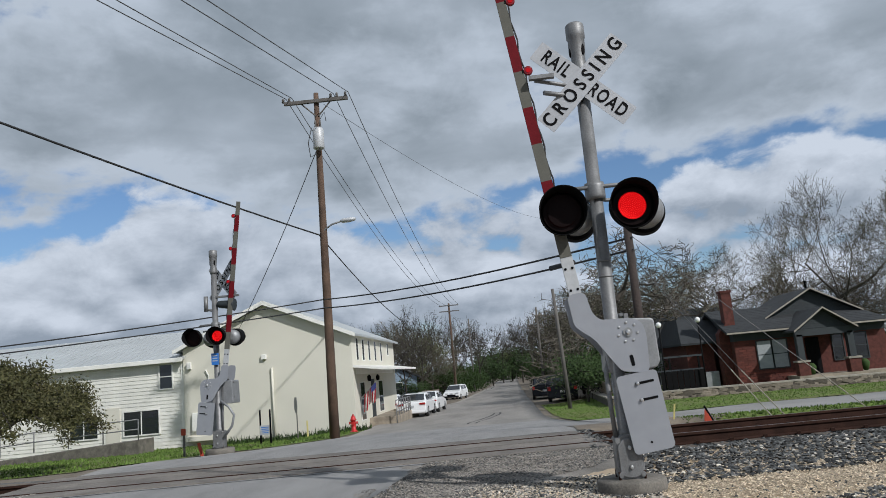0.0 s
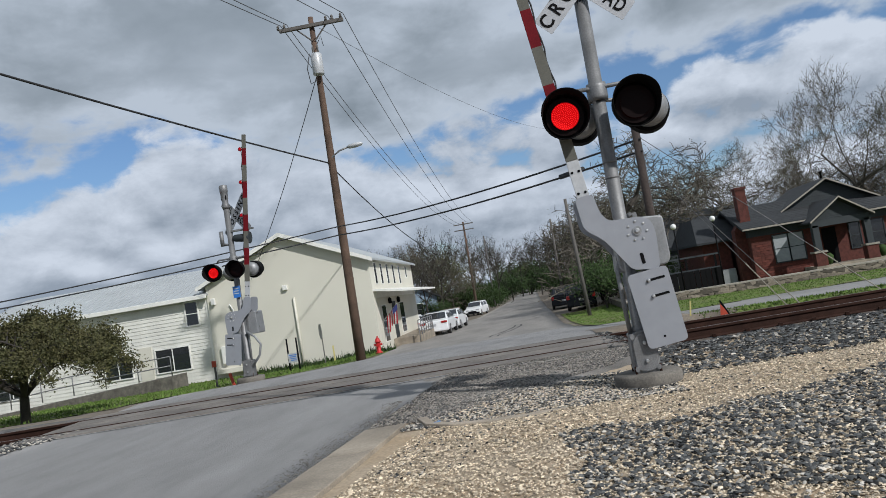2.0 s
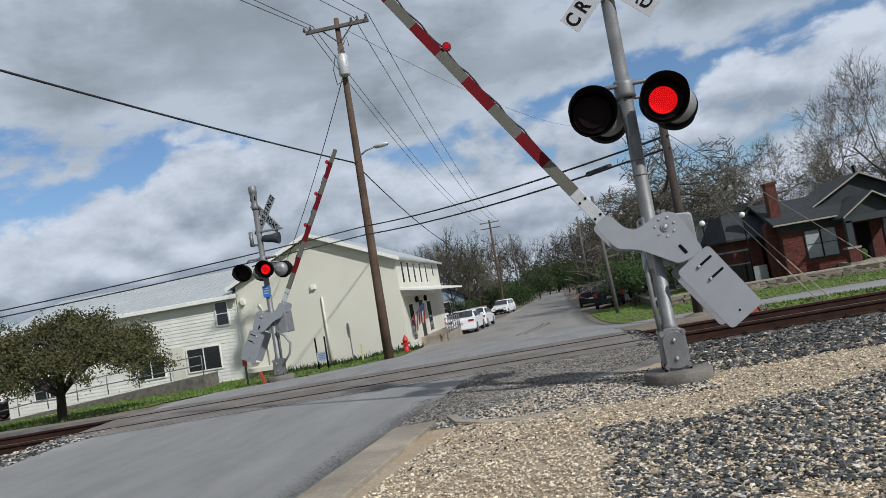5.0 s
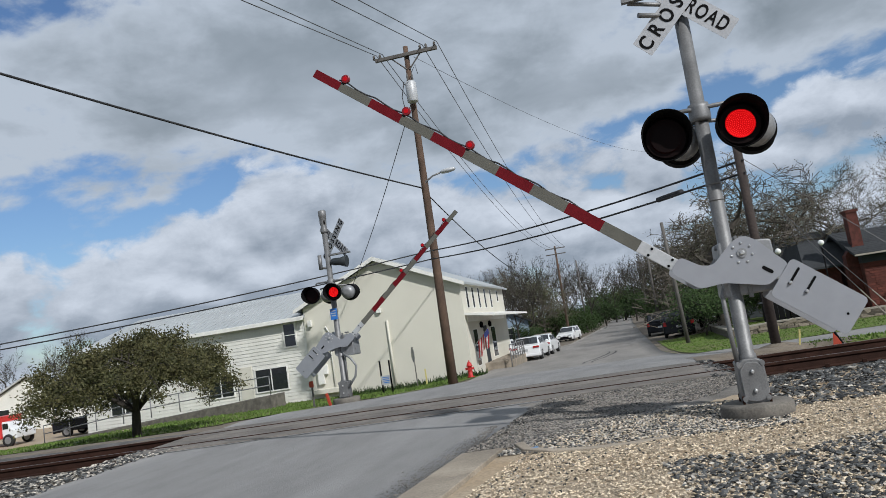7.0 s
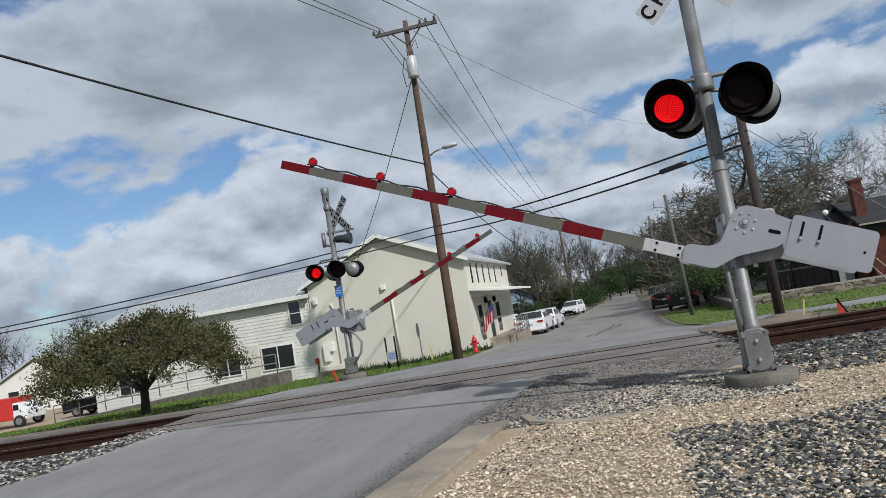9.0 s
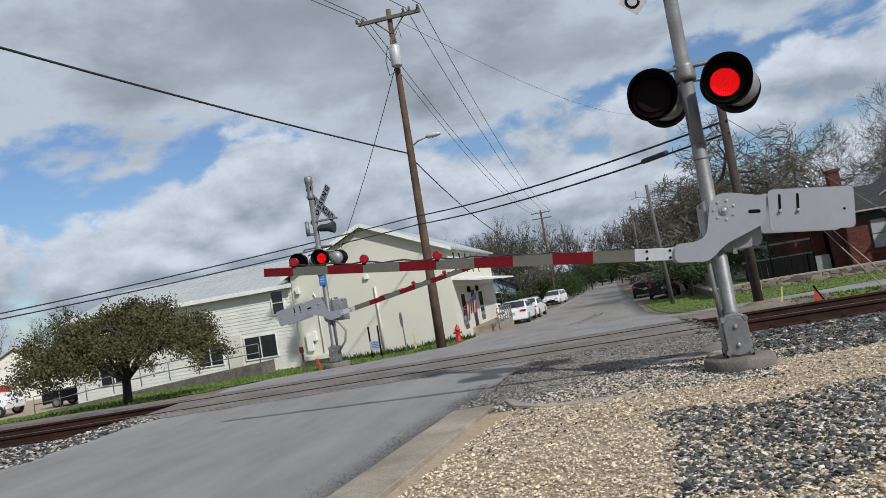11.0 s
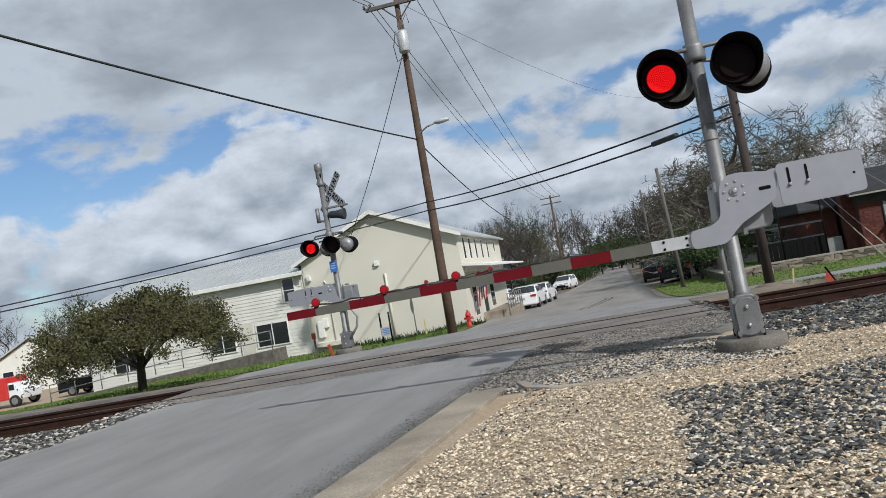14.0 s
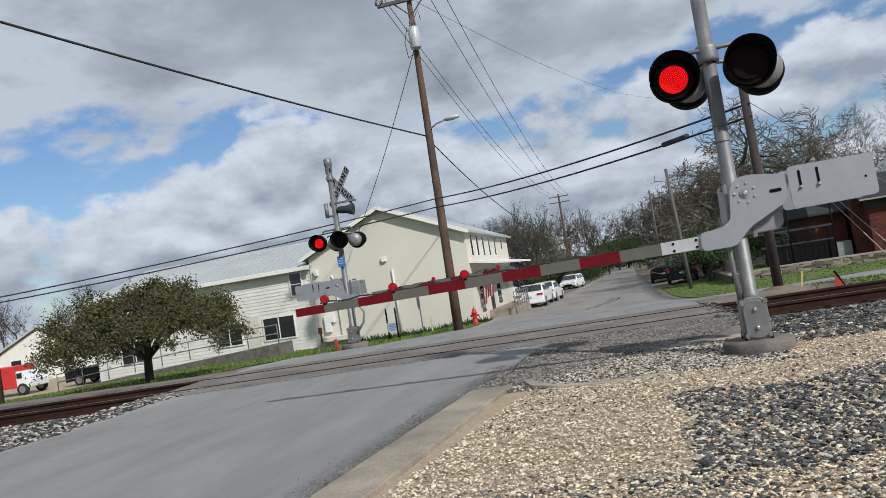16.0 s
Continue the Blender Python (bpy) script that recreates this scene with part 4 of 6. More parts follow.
def ramp():
    r = thing("access_ramp", pose(0, 0, 0), "concrete access ramp with grey pipe handrails", "ramp")
    a, b = Vector((-17.3, 33.6, 0)), Vector((-31.5, 34.6, 0))
    bm = nb()
    v = []
    for p, h in ((a, 0.62), (b, 0.12)):
        for dy in (0, 1.6):
            for z in (-0.4, h):
                v.append(bm.verts.new((p.x, p.y + dy, gz(p.x, p.y) + z)))
    for f in ((0, 1, 3, 2), (4, 6, 7, 5), (0, 4, 5, 1), (2, 3, 7, 6), (0, 2, 6, 4), (1, 5, 7, 3)):
        bm.faces.new([v[i] for i in f])
    part("ramp_wall", bm, "old_concrete", r, "stained concrete ramp wall")
    n = 9
    tops = []
    for i in range(n):
        t = i / (n - 1)
        p = a.lerp(b, t)
        z = gz(p.x, p.y) + 0.62 - 0.5 * t
        bm = nb()
        tube(bm, (p.x, p.y + 0.1, z), (p.x, p.y + 0.1, z + 0.95), 0.028, 0.028, 8)
        part("post", bm, "galv", r)
        tops.append((p.x, p.y + 0.1, z))
    for h in (0.5, 0.94):
        bm = nb()
        path_tube(bm, [(x, y, z + h) for x, y, z in tops], 0.028, 8)
        part("handrail", bm, "galv", r)
    return r


cream_building()
wing()
ramp()


def porch_rail():
    r = thing("porch_railing", pose(0, 0, 0), "grey pipe railing before a porch entrance", "railing")
    x = BX1 + 1.55
    pts = [(x, 40.2 + i * 0.95) for i in range(7)]
    for px, py in pts:
        bm = nb()
        tube(bm, (px, py, gz(px, py) - 0.1), (px, py, 0.05), 0.03, 0.03, 8)
        part("post", bm, "galv", r)
    for h in (0.05, -0.25, -0.55):
        bm = nb()
        path_tube(bm, [(px, py, h) for px, py in pts], 0.025, 8)
        part("bar", bm, "galv", r)


def striped_flag():
    f = thing("flag", pose(BX1 + 0.02, 38.2, 0.3), "striped red and white flag on a wall pole", "flag")
    bm = nb()
    tube(bm, (0, 0, 0), (0.95, -0.2, 0.85), 0.018, 0.018, 8)
    part("flag_pole", bm, "can", f)
    for k in range(9):
        bm = nb()
        x0, x1 = 0.28 + k * 0.072, 0.28 + (k + 1) * 0.072
        zt = lambda x: 0.85 * x / 0.95
        wob = lambda x, z: -0.2 * x / 0.95 + 0.05 * math.sin(x * 14 + z * 3)
        n = 6
        vs = []
        for i in range(n + 1):
            for x in (x0, x1):
                z = zt(x) - 1.05 * i / n * (0.85 + 0.1 * math.sin(k))
                vs.append(bm.verts.new((x - 0.1 * i / n, wob(x, z), z)))
        for i in range(n):
            bm.faces.new((vs[2 * i], vs[2 * i + 1], vs[2 * i + 3], vs[2 * i + 2]))
        geom = bmesh.ops.solidify(bm, geom=bm.faces[:], thickness=0.006)
        part("stripe", bm, ("flag_red", "flag_white")[k % 2], f)
    bm = nb()
    plate(bm, [(0.66, 0.3), (0.92, 0.52), (0.92, 0.82), (0.66, 0.58)], -0.24, -0.225)
    part("canton", bm, "flag_blue", f, "dark blue corner field")


def hydrant():
    h = thing("fire_hydrant", pose(-7.28, 34.0, gz(-7.28, 34.0)), "red fire hydrant in grass beside the street", "hydrant")
    bm = nb()
    lathe(bm, [(0.17, 0), (0.17, 0.04), (0.11, 0.05), (0.105, 0.5), (0.15, 0.51), (0.15, 0.55), (0.12, 0.57), (0.1, 0.66), (0.05, 0.72)], 20)
    part("barrel", bm, "hydrant", h)
    bm = nb()
    lathe(bm, [(0.035, 0.72), (0.035, 0.79)], 6)
    part("nut", bm, "hydrant", h)
    for x in (-1, 1):
        bm = nb()
        tube(bm, (0, 0, 0.4), (x * 0.17, 0, 0.4), 0.055, 0.055, 12)
        tube(bm, (x * 0.17, 0, 0.4), (x * 0.2, 0, 0.4), 0.065, 0.065, 12)
        part("nozzle_cap", bm, "hydrant", h)
    bm = nb()
    tube(bm, (0, 0, 0.38), (0, -0.2, 0.38), 0.075, 0.075, 12)
    part("pumper_cap", bm, "hydrant", h)


def stop_sign():
    x, y = -9.65, 33.2
    s = thing("stop_sign", pose(x, y, gz(x, y), 0, 0, -62), "grey back of an octagonal stop sign on a post", "road sign")
    bm = nb()
    box(bm, -0.03, 0.03, -0.02, 0.02, -0.2, 1.85)
    part("post", bm, "grey_wood", s)
    bm = nb()
    plate(bm, [(0.38 * math.cos(radians(22.5 + 45 * k)), 1.5 + 0.38 * math.sin(radians(22.5 + 45 * k))) for k in range(8)], -0.035, -0.03)
    part("sign_plate", bm, "sheet", s, "dull grey sign back")


def small_posts():
    for x, y in ((-11.55, 33.8), (-11.05, 33.7)):
        p = thing("steel_post", pose(x, y, gz(x, y)), "thin black steel post by a wall", "post", "thin posts")
        bm = nb()
        tube(bm, (0, 0, -0.2), (0, 0, 1.5), 0.045, 0.04, 10)
        part("shaft", bm, "black", p)
    s = thing("notice_sign", pose(-11.3, 33.7, gz(-11.3, 33.7) + 0.35), "small white notice board between two posts", "sign")
    bm = nb()
    box(bm, -0.24, 0.24, -0.01, 0.01, 0.02, 0.45)
    part("panel", bm, "sign_white", s)
    for k, z in enumerate((0.36, 0.28, 0.2, 0.12)):
        bm = nb()
        box(bm, -0.19 + 0.02 * k, 0.18 - 0.03 * (k % 2), -0.0135, -0.011, z - 0.018, z + 0.018)
        part("text_bar", bm, "blue_sign", s, "blue bar of writing")
    m = thing("marker_post", pose(-9.2, 33.2, gz(-9.2, 33.2)), "short pale yellow marker post in weeds", "post")
    bm = nb()
    box(bm, -0.035, 0.035, -0.02, 0.02, -0.1, 0.75)
    part("stake", bm, "yellow", m, bevel=0.005)
    # orange marker and a tilted cone by the far signal
    k = thing("marker_post", pose(-8.15, 18.2, gz(-8.15, 18.2)), "thin post with an orange marker beside a signal", "post")
    bm = nb()
    box(bm, -0.02, 0.02, -0.02, 0.02, -0.1, 0.62)
    part("stake", bm, "grey_wood", k)
    bm = nb()
    box(bm, -0.06, 0.06, -0.035, -0.022, 0.5, 0.66)
    part("marker_plate", bm, "orange", k, "orange marker plate", bevel=0.01)
    c = thing("marker_stake", pose(-7.45, 17.6, gz(-7.5, 17.6), 0, -14, 0), "tilted orange marker stake at a signal foot", "marker")
    bm = nb()
    box(bm, -0.035, 0.035, -0.025, 0.025, -0.08, 0.3)
    part("stake", bm, "orange", c, bevel=0.01)
    f = thing("marker_flag", pose(3.62, 14.4, gz(3.6, 14.4)), "orange marker flag leaning behind the rail", "marker flag")
    bm = nb()
    tube(bm, (0.12, 0, -0.05), (-0.1, 0, 0.42), 0.018, 0.018, 6)
    part("staff", bm, "black", f)
    bm = nb()
    plate(bm, [(-0.1, 0.36), (-0.13, 0.14), (-0.03, 0.08), (0.02, 0.16)], -0.012, -0.004)
    part("cloth", bm, "orange", f)
    for x, y in ((3.05, 14.9), (5.5, 30)):
        q = thing("marker_stake", pose(x, y, gz(x, y), 5, 8, 0), "thin pale survey stake in grass", "marker")
        bm = nb()
        box(bm, -0.015, 0.015, -0.01, 0.01, -0.05, 0.3)
        part("stake", bm, "yellow", q)


porch_rail()
striped_flag()
hydrant()
stop_sign()
small_posts()

# far signal: bell, sign plate and hanging cable
bm = nb()
box(bm, -0.09, 0.09, -0.11, -0.1, 2.05, 2.33)
plate_blue = part("notice_plate", bm, "blue_sign", far_signal, "small blue notice plate", bevel=0.003)
for z in (2.27, 2.21, 2.15):
    bm = nb()
    box(bm, -0.06, 0.06, -0.1135, -0.1115, z - 0.012, z + 0.012)
    part("text_bar", bm, "sign_white", plate_blue)
bm = nb()
path_tube(bm, [(0.1, -0.1, 1.2), (0.3, -0.14, 1.05), (0.42, -0.14, 0.85), (0.36, -0.14, 0.6), (0.14, -0.12, 0.35)], 0.03, 8)
part("cable_hose", bm, "sheet", far_signal, "grey flexible cable hose")
bm = nb()
lathe(bm, [(0.06, 0), (0.09, 0.05), (0.1, 0.25), (0.15, 0.42), (0.14, 0.43)], 20, pose(0.08, -0.02, 3.5, 0, 96, 0))
part("warning_bell", bm, "dark_paint", far_signal, "dark grey warning bell")
bm = nb()
tube(bm, (-0.22, 0, 3.35), (-0.22, 0, 3.72), 0.05, 0.05, 12)
tube(bm, (-0.22, 0, 3.4), (0, 0, 3.35), 0.03, 0.03, 8)
box(bm, 0.0, 0.6, -0.06, 0.06, 3.66, 3.7)
part("arm_stop", bm, "galv", far_signal, "grey arm stop bracket")


# ---- brick house ----
def brick_house():
    h = thing("brick_house", pose(0, 0, 0), "red brick bungalow with dark shingle roof and porch", "house")
    y, x0, x1, zb, ze = 44.0, 12.95, 21.3, -1.4, 1.55
    bm = nb()
    box(bm, x0, x1, y, 51.0, zb, ze)
    part("wall", bm, "brick_wall", h)
    bm = nb()
    box(bm, x0 - 0.02, x1 + 0.02, y - 0.03, 51.03, ze, 2.02)
    part("frieze", bm, "dark_paint", h, "dark painted frieze")

    def slope(name, pts, parent, thick=0.12, material="shingle", label=""):
        bm = nb()
        top = [bm.verts.new(p) for p in pts]
        bot = [bm.verts.new((p[0], p[1], p[2] - thick)) for p in pts]
        bm.faces.new(top)
        bm.faces.new(bot[::-1])
        for i in range(len(pts)):
            j = (i + 1) % len(pts)
            bm.faces.new((top[i], bot[i], bot[j], top[j]))
        return part(name, bm, material, parent, label)

    ridge_y, ridge_z = 47.4, 3.5
    corner = lambda yy: (x1 + 0.15, yy, 2.05)
    slope("roof", [(x0 - 0.5, y - 0.6, 2.05), corner(y - 0.6), (x1 - 1.0, ridge_y, ridge_z), (x0 - 0.5, ridge_y, ridge_z)], h, label="dark grey shingle roof slope")
    slope("roof", [(x0 - 0.5, ridge_y, ridge_z), (x1 - 1.0, ridge_y, ridge_z), corner(51.5), (x0 - 0.5, 51.5, 2.05)], h, label="dark grey shingle roof slope")
    slope("roof", [corner(y - 0.6), corner(51.5), (x1 - 1.0, ridge_y, ridge_z)], h, label="dark grey shingle hip")
    bm = nb()
    v = [bm.verts.new(p) for p in ((x0, y, 1.95), (x0, 51, 1.95), (x0, ridge_y, 3.4), (x0 + 0.2, y, 1.95), (x0 + 0.2, 51, 1.95), (x0 + 0.2, ridge_y, 3.4))]
    for f in ((0, 1, 2), (3, 5, 4), (0, 3, 4, 1), (1, 4, 5, 2), (2, 5, 3, 0)):
        bm.faces.new([v[i] for i in f])
    part("side_gable", bm, "dark_paint", h, "dark painted side gable")
    bm = nb()
    box(bm, x0 - 0.5, x1 + 0.15, y - 0.65, y - 0.602, 1.96, 2.05)
    part("fascia", bm, "cap", h, "pale fascia board")
    # courses of shingles over the front slope
    for k in range(14):
        t = k / 14
        bm = nb()
        yy, zz, xr = y - 0.6 + 4.0 * t, 2.06 + 1.45 * t, x1 + 0.15 - 1.15 * t
        v = [bm.verts.new(p) for p in ((x0 - 0.5, yy, zz + 0.02), (xr, yy, zz + 0.02), (xr - 0.09, yy + 0.32, zz + 0.127), (x0 - 0.5, yy + 0.32, zz + 0.127))]
        w = [bm.verts.new((q.co.x, q.co.y, q.co.z - 0.02)) for q in v]
        bm.faces.new(v)
        for i in range(4):
            bm.faces.new((v[i], w[i], w[(i + 1) % 4], v[(i + 1) % 4]))
        part("shingle_course", bm, "shingle", h)

    # front gables: the high one and the porch's
    def gable(xc, half, yf, zl, zp, depth, name):
        g = new(name)
        g.parent = h
        bm = nb()
        plate(bm, [(xc - half, zl), (xc + half, zl), (xc, zp)], yf, yf + 0.12)
        part("gable_face", bm, "dark_paint", g, "dark grey-green boarded gable")
        for k in range(1, 7):
            z = zl + (zp - zl) * k / 8
            w = half * (1 - k / 8) - 0.05
            bm = nb()
            box(bm, xc - w, xc + w, yf - 0.015, yf, z, z + 0.03)
            part("clapboard", bm, "dark_paint", g)
        for s in (-1, 1):
            slope("roof", [(xc, yf - 0.4, zp + 0.14), (xc, yf + depth, zp + 0.14), (xc + s * (half + 0.35), yf + depth, zl - 0.06), (xc + s * (half + 0.35), yf - 0.4, zl - 0.06)], g, 0.1)
            bm = nb()
            plate(bm, [(xc, zp + 0.04), (xc, zp + 0.13), (xc + s * (half + 0.36), zl - 0.07), (xc + s * (half + 0.36), zl - 0.16)], yf - 0.45, yf - 0.4)
            part("barge_board", bm, "cap", g, "pale barge board")
        return g

    gable(18.1, 2.45, 45.6, 2.85, 4.2, 5.5, "upper_gable")
    gable(17.3, 1.32, 42.4, 1.9, 2.88, 3.2, "porch_gable")
    # porch
    porch = new("porch")
    porch.parent = h
    bm = nb()
    box(bm, 15.6, 21.4, 42.2, 44.0, -1.4, -0.62)
    part("porch_floor", bm, "concrete", porch)
    bm = nb()
    box(bm, 15.75, 18.85, 42.3, 42.55, 1.5, 1.88)
    part("porch_beam", bm, "dark_paint", porch)
    for x in (15.95, 18.65):
        bm = nb()
        box(bm, x - 0.3, x + 0.3, 42.2, 42.75, -0.62, 0.1)
        part("pier", bm, "brick_wall", porch, "red brick porch pier", bevel=0.01)
        bm = nb()
        box(bm, x - 0.35, x + 0.35, 42.15, 42.8, 0.1, 0.2)
        part("pier_cap", bm, "cap", porch, "pale stone cap")
        bm = nb()
        v = 0.17
        box(bm, x - v, x + v, 42.3, 42.64, 0.2, 1.6)
        part("column", bm, "dark_paint", porch, bevel=0.01)
    for a in (16.4, 19.2):
        bm = nb()
        lathe(bm, [(0.12, 0), (0.2, 0.25), (0.24, 0.45), (0.1, 0.62)], 10, pose(a, 42.4, -0.6))
        part("planter", bm, "shrub", porch, "dark potted plant")
    for a, b in ((14.15, 15.0), (15.0, 15.85)):
        window_in(h, a + 0.03, b - 0.03, -0.1, 1.45, y - 0.02, (1, 2), "dark_paint", "curtain", 0.05)
    for a, b in ((18.35, 18.9), (19.45, 20.2)):
        window_in(h, a, b, 0.05, 1.45, y - 0.02, (1, 2), "dark_paint", "pane", 0.05)
    bm = nb()
    box(bm, 16.85, 17.6, y - 0.05, y + 0.02, -0.62, 1.4)
    part("door", bm, "black", h, "dark front door", bevel=0.01)
    # chimney against the side wall
    ch = new("chimney")
    ch.parent = h
    bm = nb()
    plate(bm, [(12.35, -1.3), (13.35, -1.3), (13.35, 4.42), (12.8, 4.42), (12.8, 2.6), (12.35, 2.1)], 44.6, 45.3)
    part("chimney_shaft", bm, "brick_wall", ch, "red brick chimney stack")
    bm = nb()
    box(bm, 12.74, 13.41, 44.54, 45.36, 4.42, 4.56)
    part("crown", bm, "brick_wall", ch)
    bm = nb()
    lathe(bm, [(0.06, 4.2), (0.06, 4.75), (0.1, 4.76), (0.1, 4.82)], 10, pose(18.4, 46.5, 0))
    part("roof_vent", bm, "black", h)
    # lower wing at the side
    bm = nb()
    box(bm, 10.7, 12.3, 46.0, 53, -1.2, 1.7)
    part("wing_wall", bm, "brick_wall", h)
    slope("roof", [(10.3, 45.4, 1.7), (12.9, 45.4, 1.7), (12.9, 48.5, 3.3), (10.9, 48.5, 3.3)], h)
    slope("roof", [(10.3, 45.4, 1.7), (10.9, 48.5, 3.3), (10.9, 52, 3.3), (10.3, 53.5, 1.7)], h)
    bm = nb()
    box(bm, 11.0, 12.2, 45.1, 45.8, -1.2, -0.05)
    part("air_unit", bm, "sheet", h, "grey air conditioning unit", bevel=0.03)
    return h


brick_house()


def bricks_on(parent_name, x0, x1, y, z0, z1, holes):
    """Brick courses on the house front, each brick its own piece."""
    parent = bpy.data.objects[parent_name]
    bm = nb()
    box(bm, -0.19, 0.19, -0.012, 0.01, -0.055, 0.055)
    first = part("brick", bm, "brick", parent, m=pose(x0 + 0.2, y, z0 + 0.06))
    row, count = 0, 0
    z = z0 + 0.06
    while z < z1 - 0.05 and count < 290:
        x = x0 + 0.2 + (0.2 if row % 2 else 0)
        while x < x1 - 0.18 and count < 290:
            if not any(a - 0.2 < x < b + 0.2 and c - 0.07 < z < d + 0.07 for a, b, c, d in holes):
                q = new("brick", first.data)
                q.parent, q.matrix_basis = parent, pose(x, y + random.uniform(-0.003, 0.003), z)
                count += 1
            x += 0.4
        z += 0.13
        row += 1


def garden_wall():
    w = thing("stone_wall", pose(0, 0, 0), "low fieldstone garden wall with a pale cap", "garden wall", kind="structure")
    runs = (((4.75, 37.0), (27.0, 36.6)), ((4.75, 37.0), (5.3, 52.0)))
    count = 0
    stone = []
    for k in range(6):
        bm = nb()
        box(bm, -0.5, 0.5, -0.5, 0.5, -0.5, 0.5)
        rnd = random.Random(k)
        for v in bm.verts:
            v.co += Vector((rnd.uniform(-0.2, 0.2), rnd.uniform(-0.1, 0.1), rnd.uniform(-0.22, 0.22)))
        bmesh.ops.bevel(bm, geom=bm.edges[:], offset=0.1, segments=1, affect="EDGES")
        me = bpy.data.meshes.new("stone")
        bm.to_mesh(me)
        bm.free()
        me.materials.append(M["field_stone"])
        stone.append(me)
    for (ax, ay), (bx, by) in runs:
        L = math.hypot(bx - ax, by - ay)
        ux, uy = (bx - ax) / L, (by - ay) / L
        bm = nb()
        n = int(L)
        prev = None
        for i in range(n + 1):
            x, y = ax + ux * L * i / n, ay + uy * L * i / n
            z = gz(x, y)
            ring = [bm.verts.new((x + s * -uy * 0.13, y + s * ux * 0.13, z + h)) for s, h in ((-1, -0.4), (1, -0.4), (1, 0.36), (-1, 0.36))]
            if prev:
                for q in range(4):
                    bm.faces.new((prev[q], prev[(q + 1) % 4], ring[(q + 1) % 4], ring[q]))
            else:
                bm.faces.new(ring)
            prev = ring
        bm.faces.new(prev[::-1])
        part("core", bm, "mortar", w, "grey mortar core")
        bm = nb()
        prev = None
        for i in range(n + 1):
            x, y = ax + ux * L * i / n, ay + uy * L * i / n
            z = gz(x, y)
            ring = [bm.verts.new((x + s * -uy * 0.2, y + s * ux * 0.2, z + h)) for s, h in ((-1, 0.36), (1, 0.36), (1, 0.43), (-1, 0.43))]
            if prev:
                for q in range(4):
                    bm.faces.new((prev[q], prev[(q + 1) % 4], ring[(q + 1) % 4], ring[q]))
            else:
                bm.faces.new(ring)
            prev = ring
        bm.faces.new(prev[::-1])
        part("cap", bm, "cap", w, "pale stone cap")
        for zc in (0.05, 0.17, 0.29):
            d = 0.0
            while d < L and count < 290:
                wd = random.uniform(0.2, 0.62)
                x, y = ax + ux * (d + wd / 2), ay + uy * (d + wd / 2)
                q = new("stone", random.choice(stone))
                q.parent = w
                q.matrix_basis = Matrix.Translation((x + uy * 0.13, y - ux * 0.13, gz(x, y) + zc + random.uniform(-0.02, 0.02))) @ Matrix.Rotation(math.atan2(uy, ux), 4, "Z") @ Matrix.Rotation(random.uniform(-0.3, 0.3), 4, "Y") @ Matrix.Diagonal((wd * 0.92, random.uniform(0.1, 0.17), random.uniform(0.1, 0.22), 1))
                d += wd
                count += 1


garden_wall()


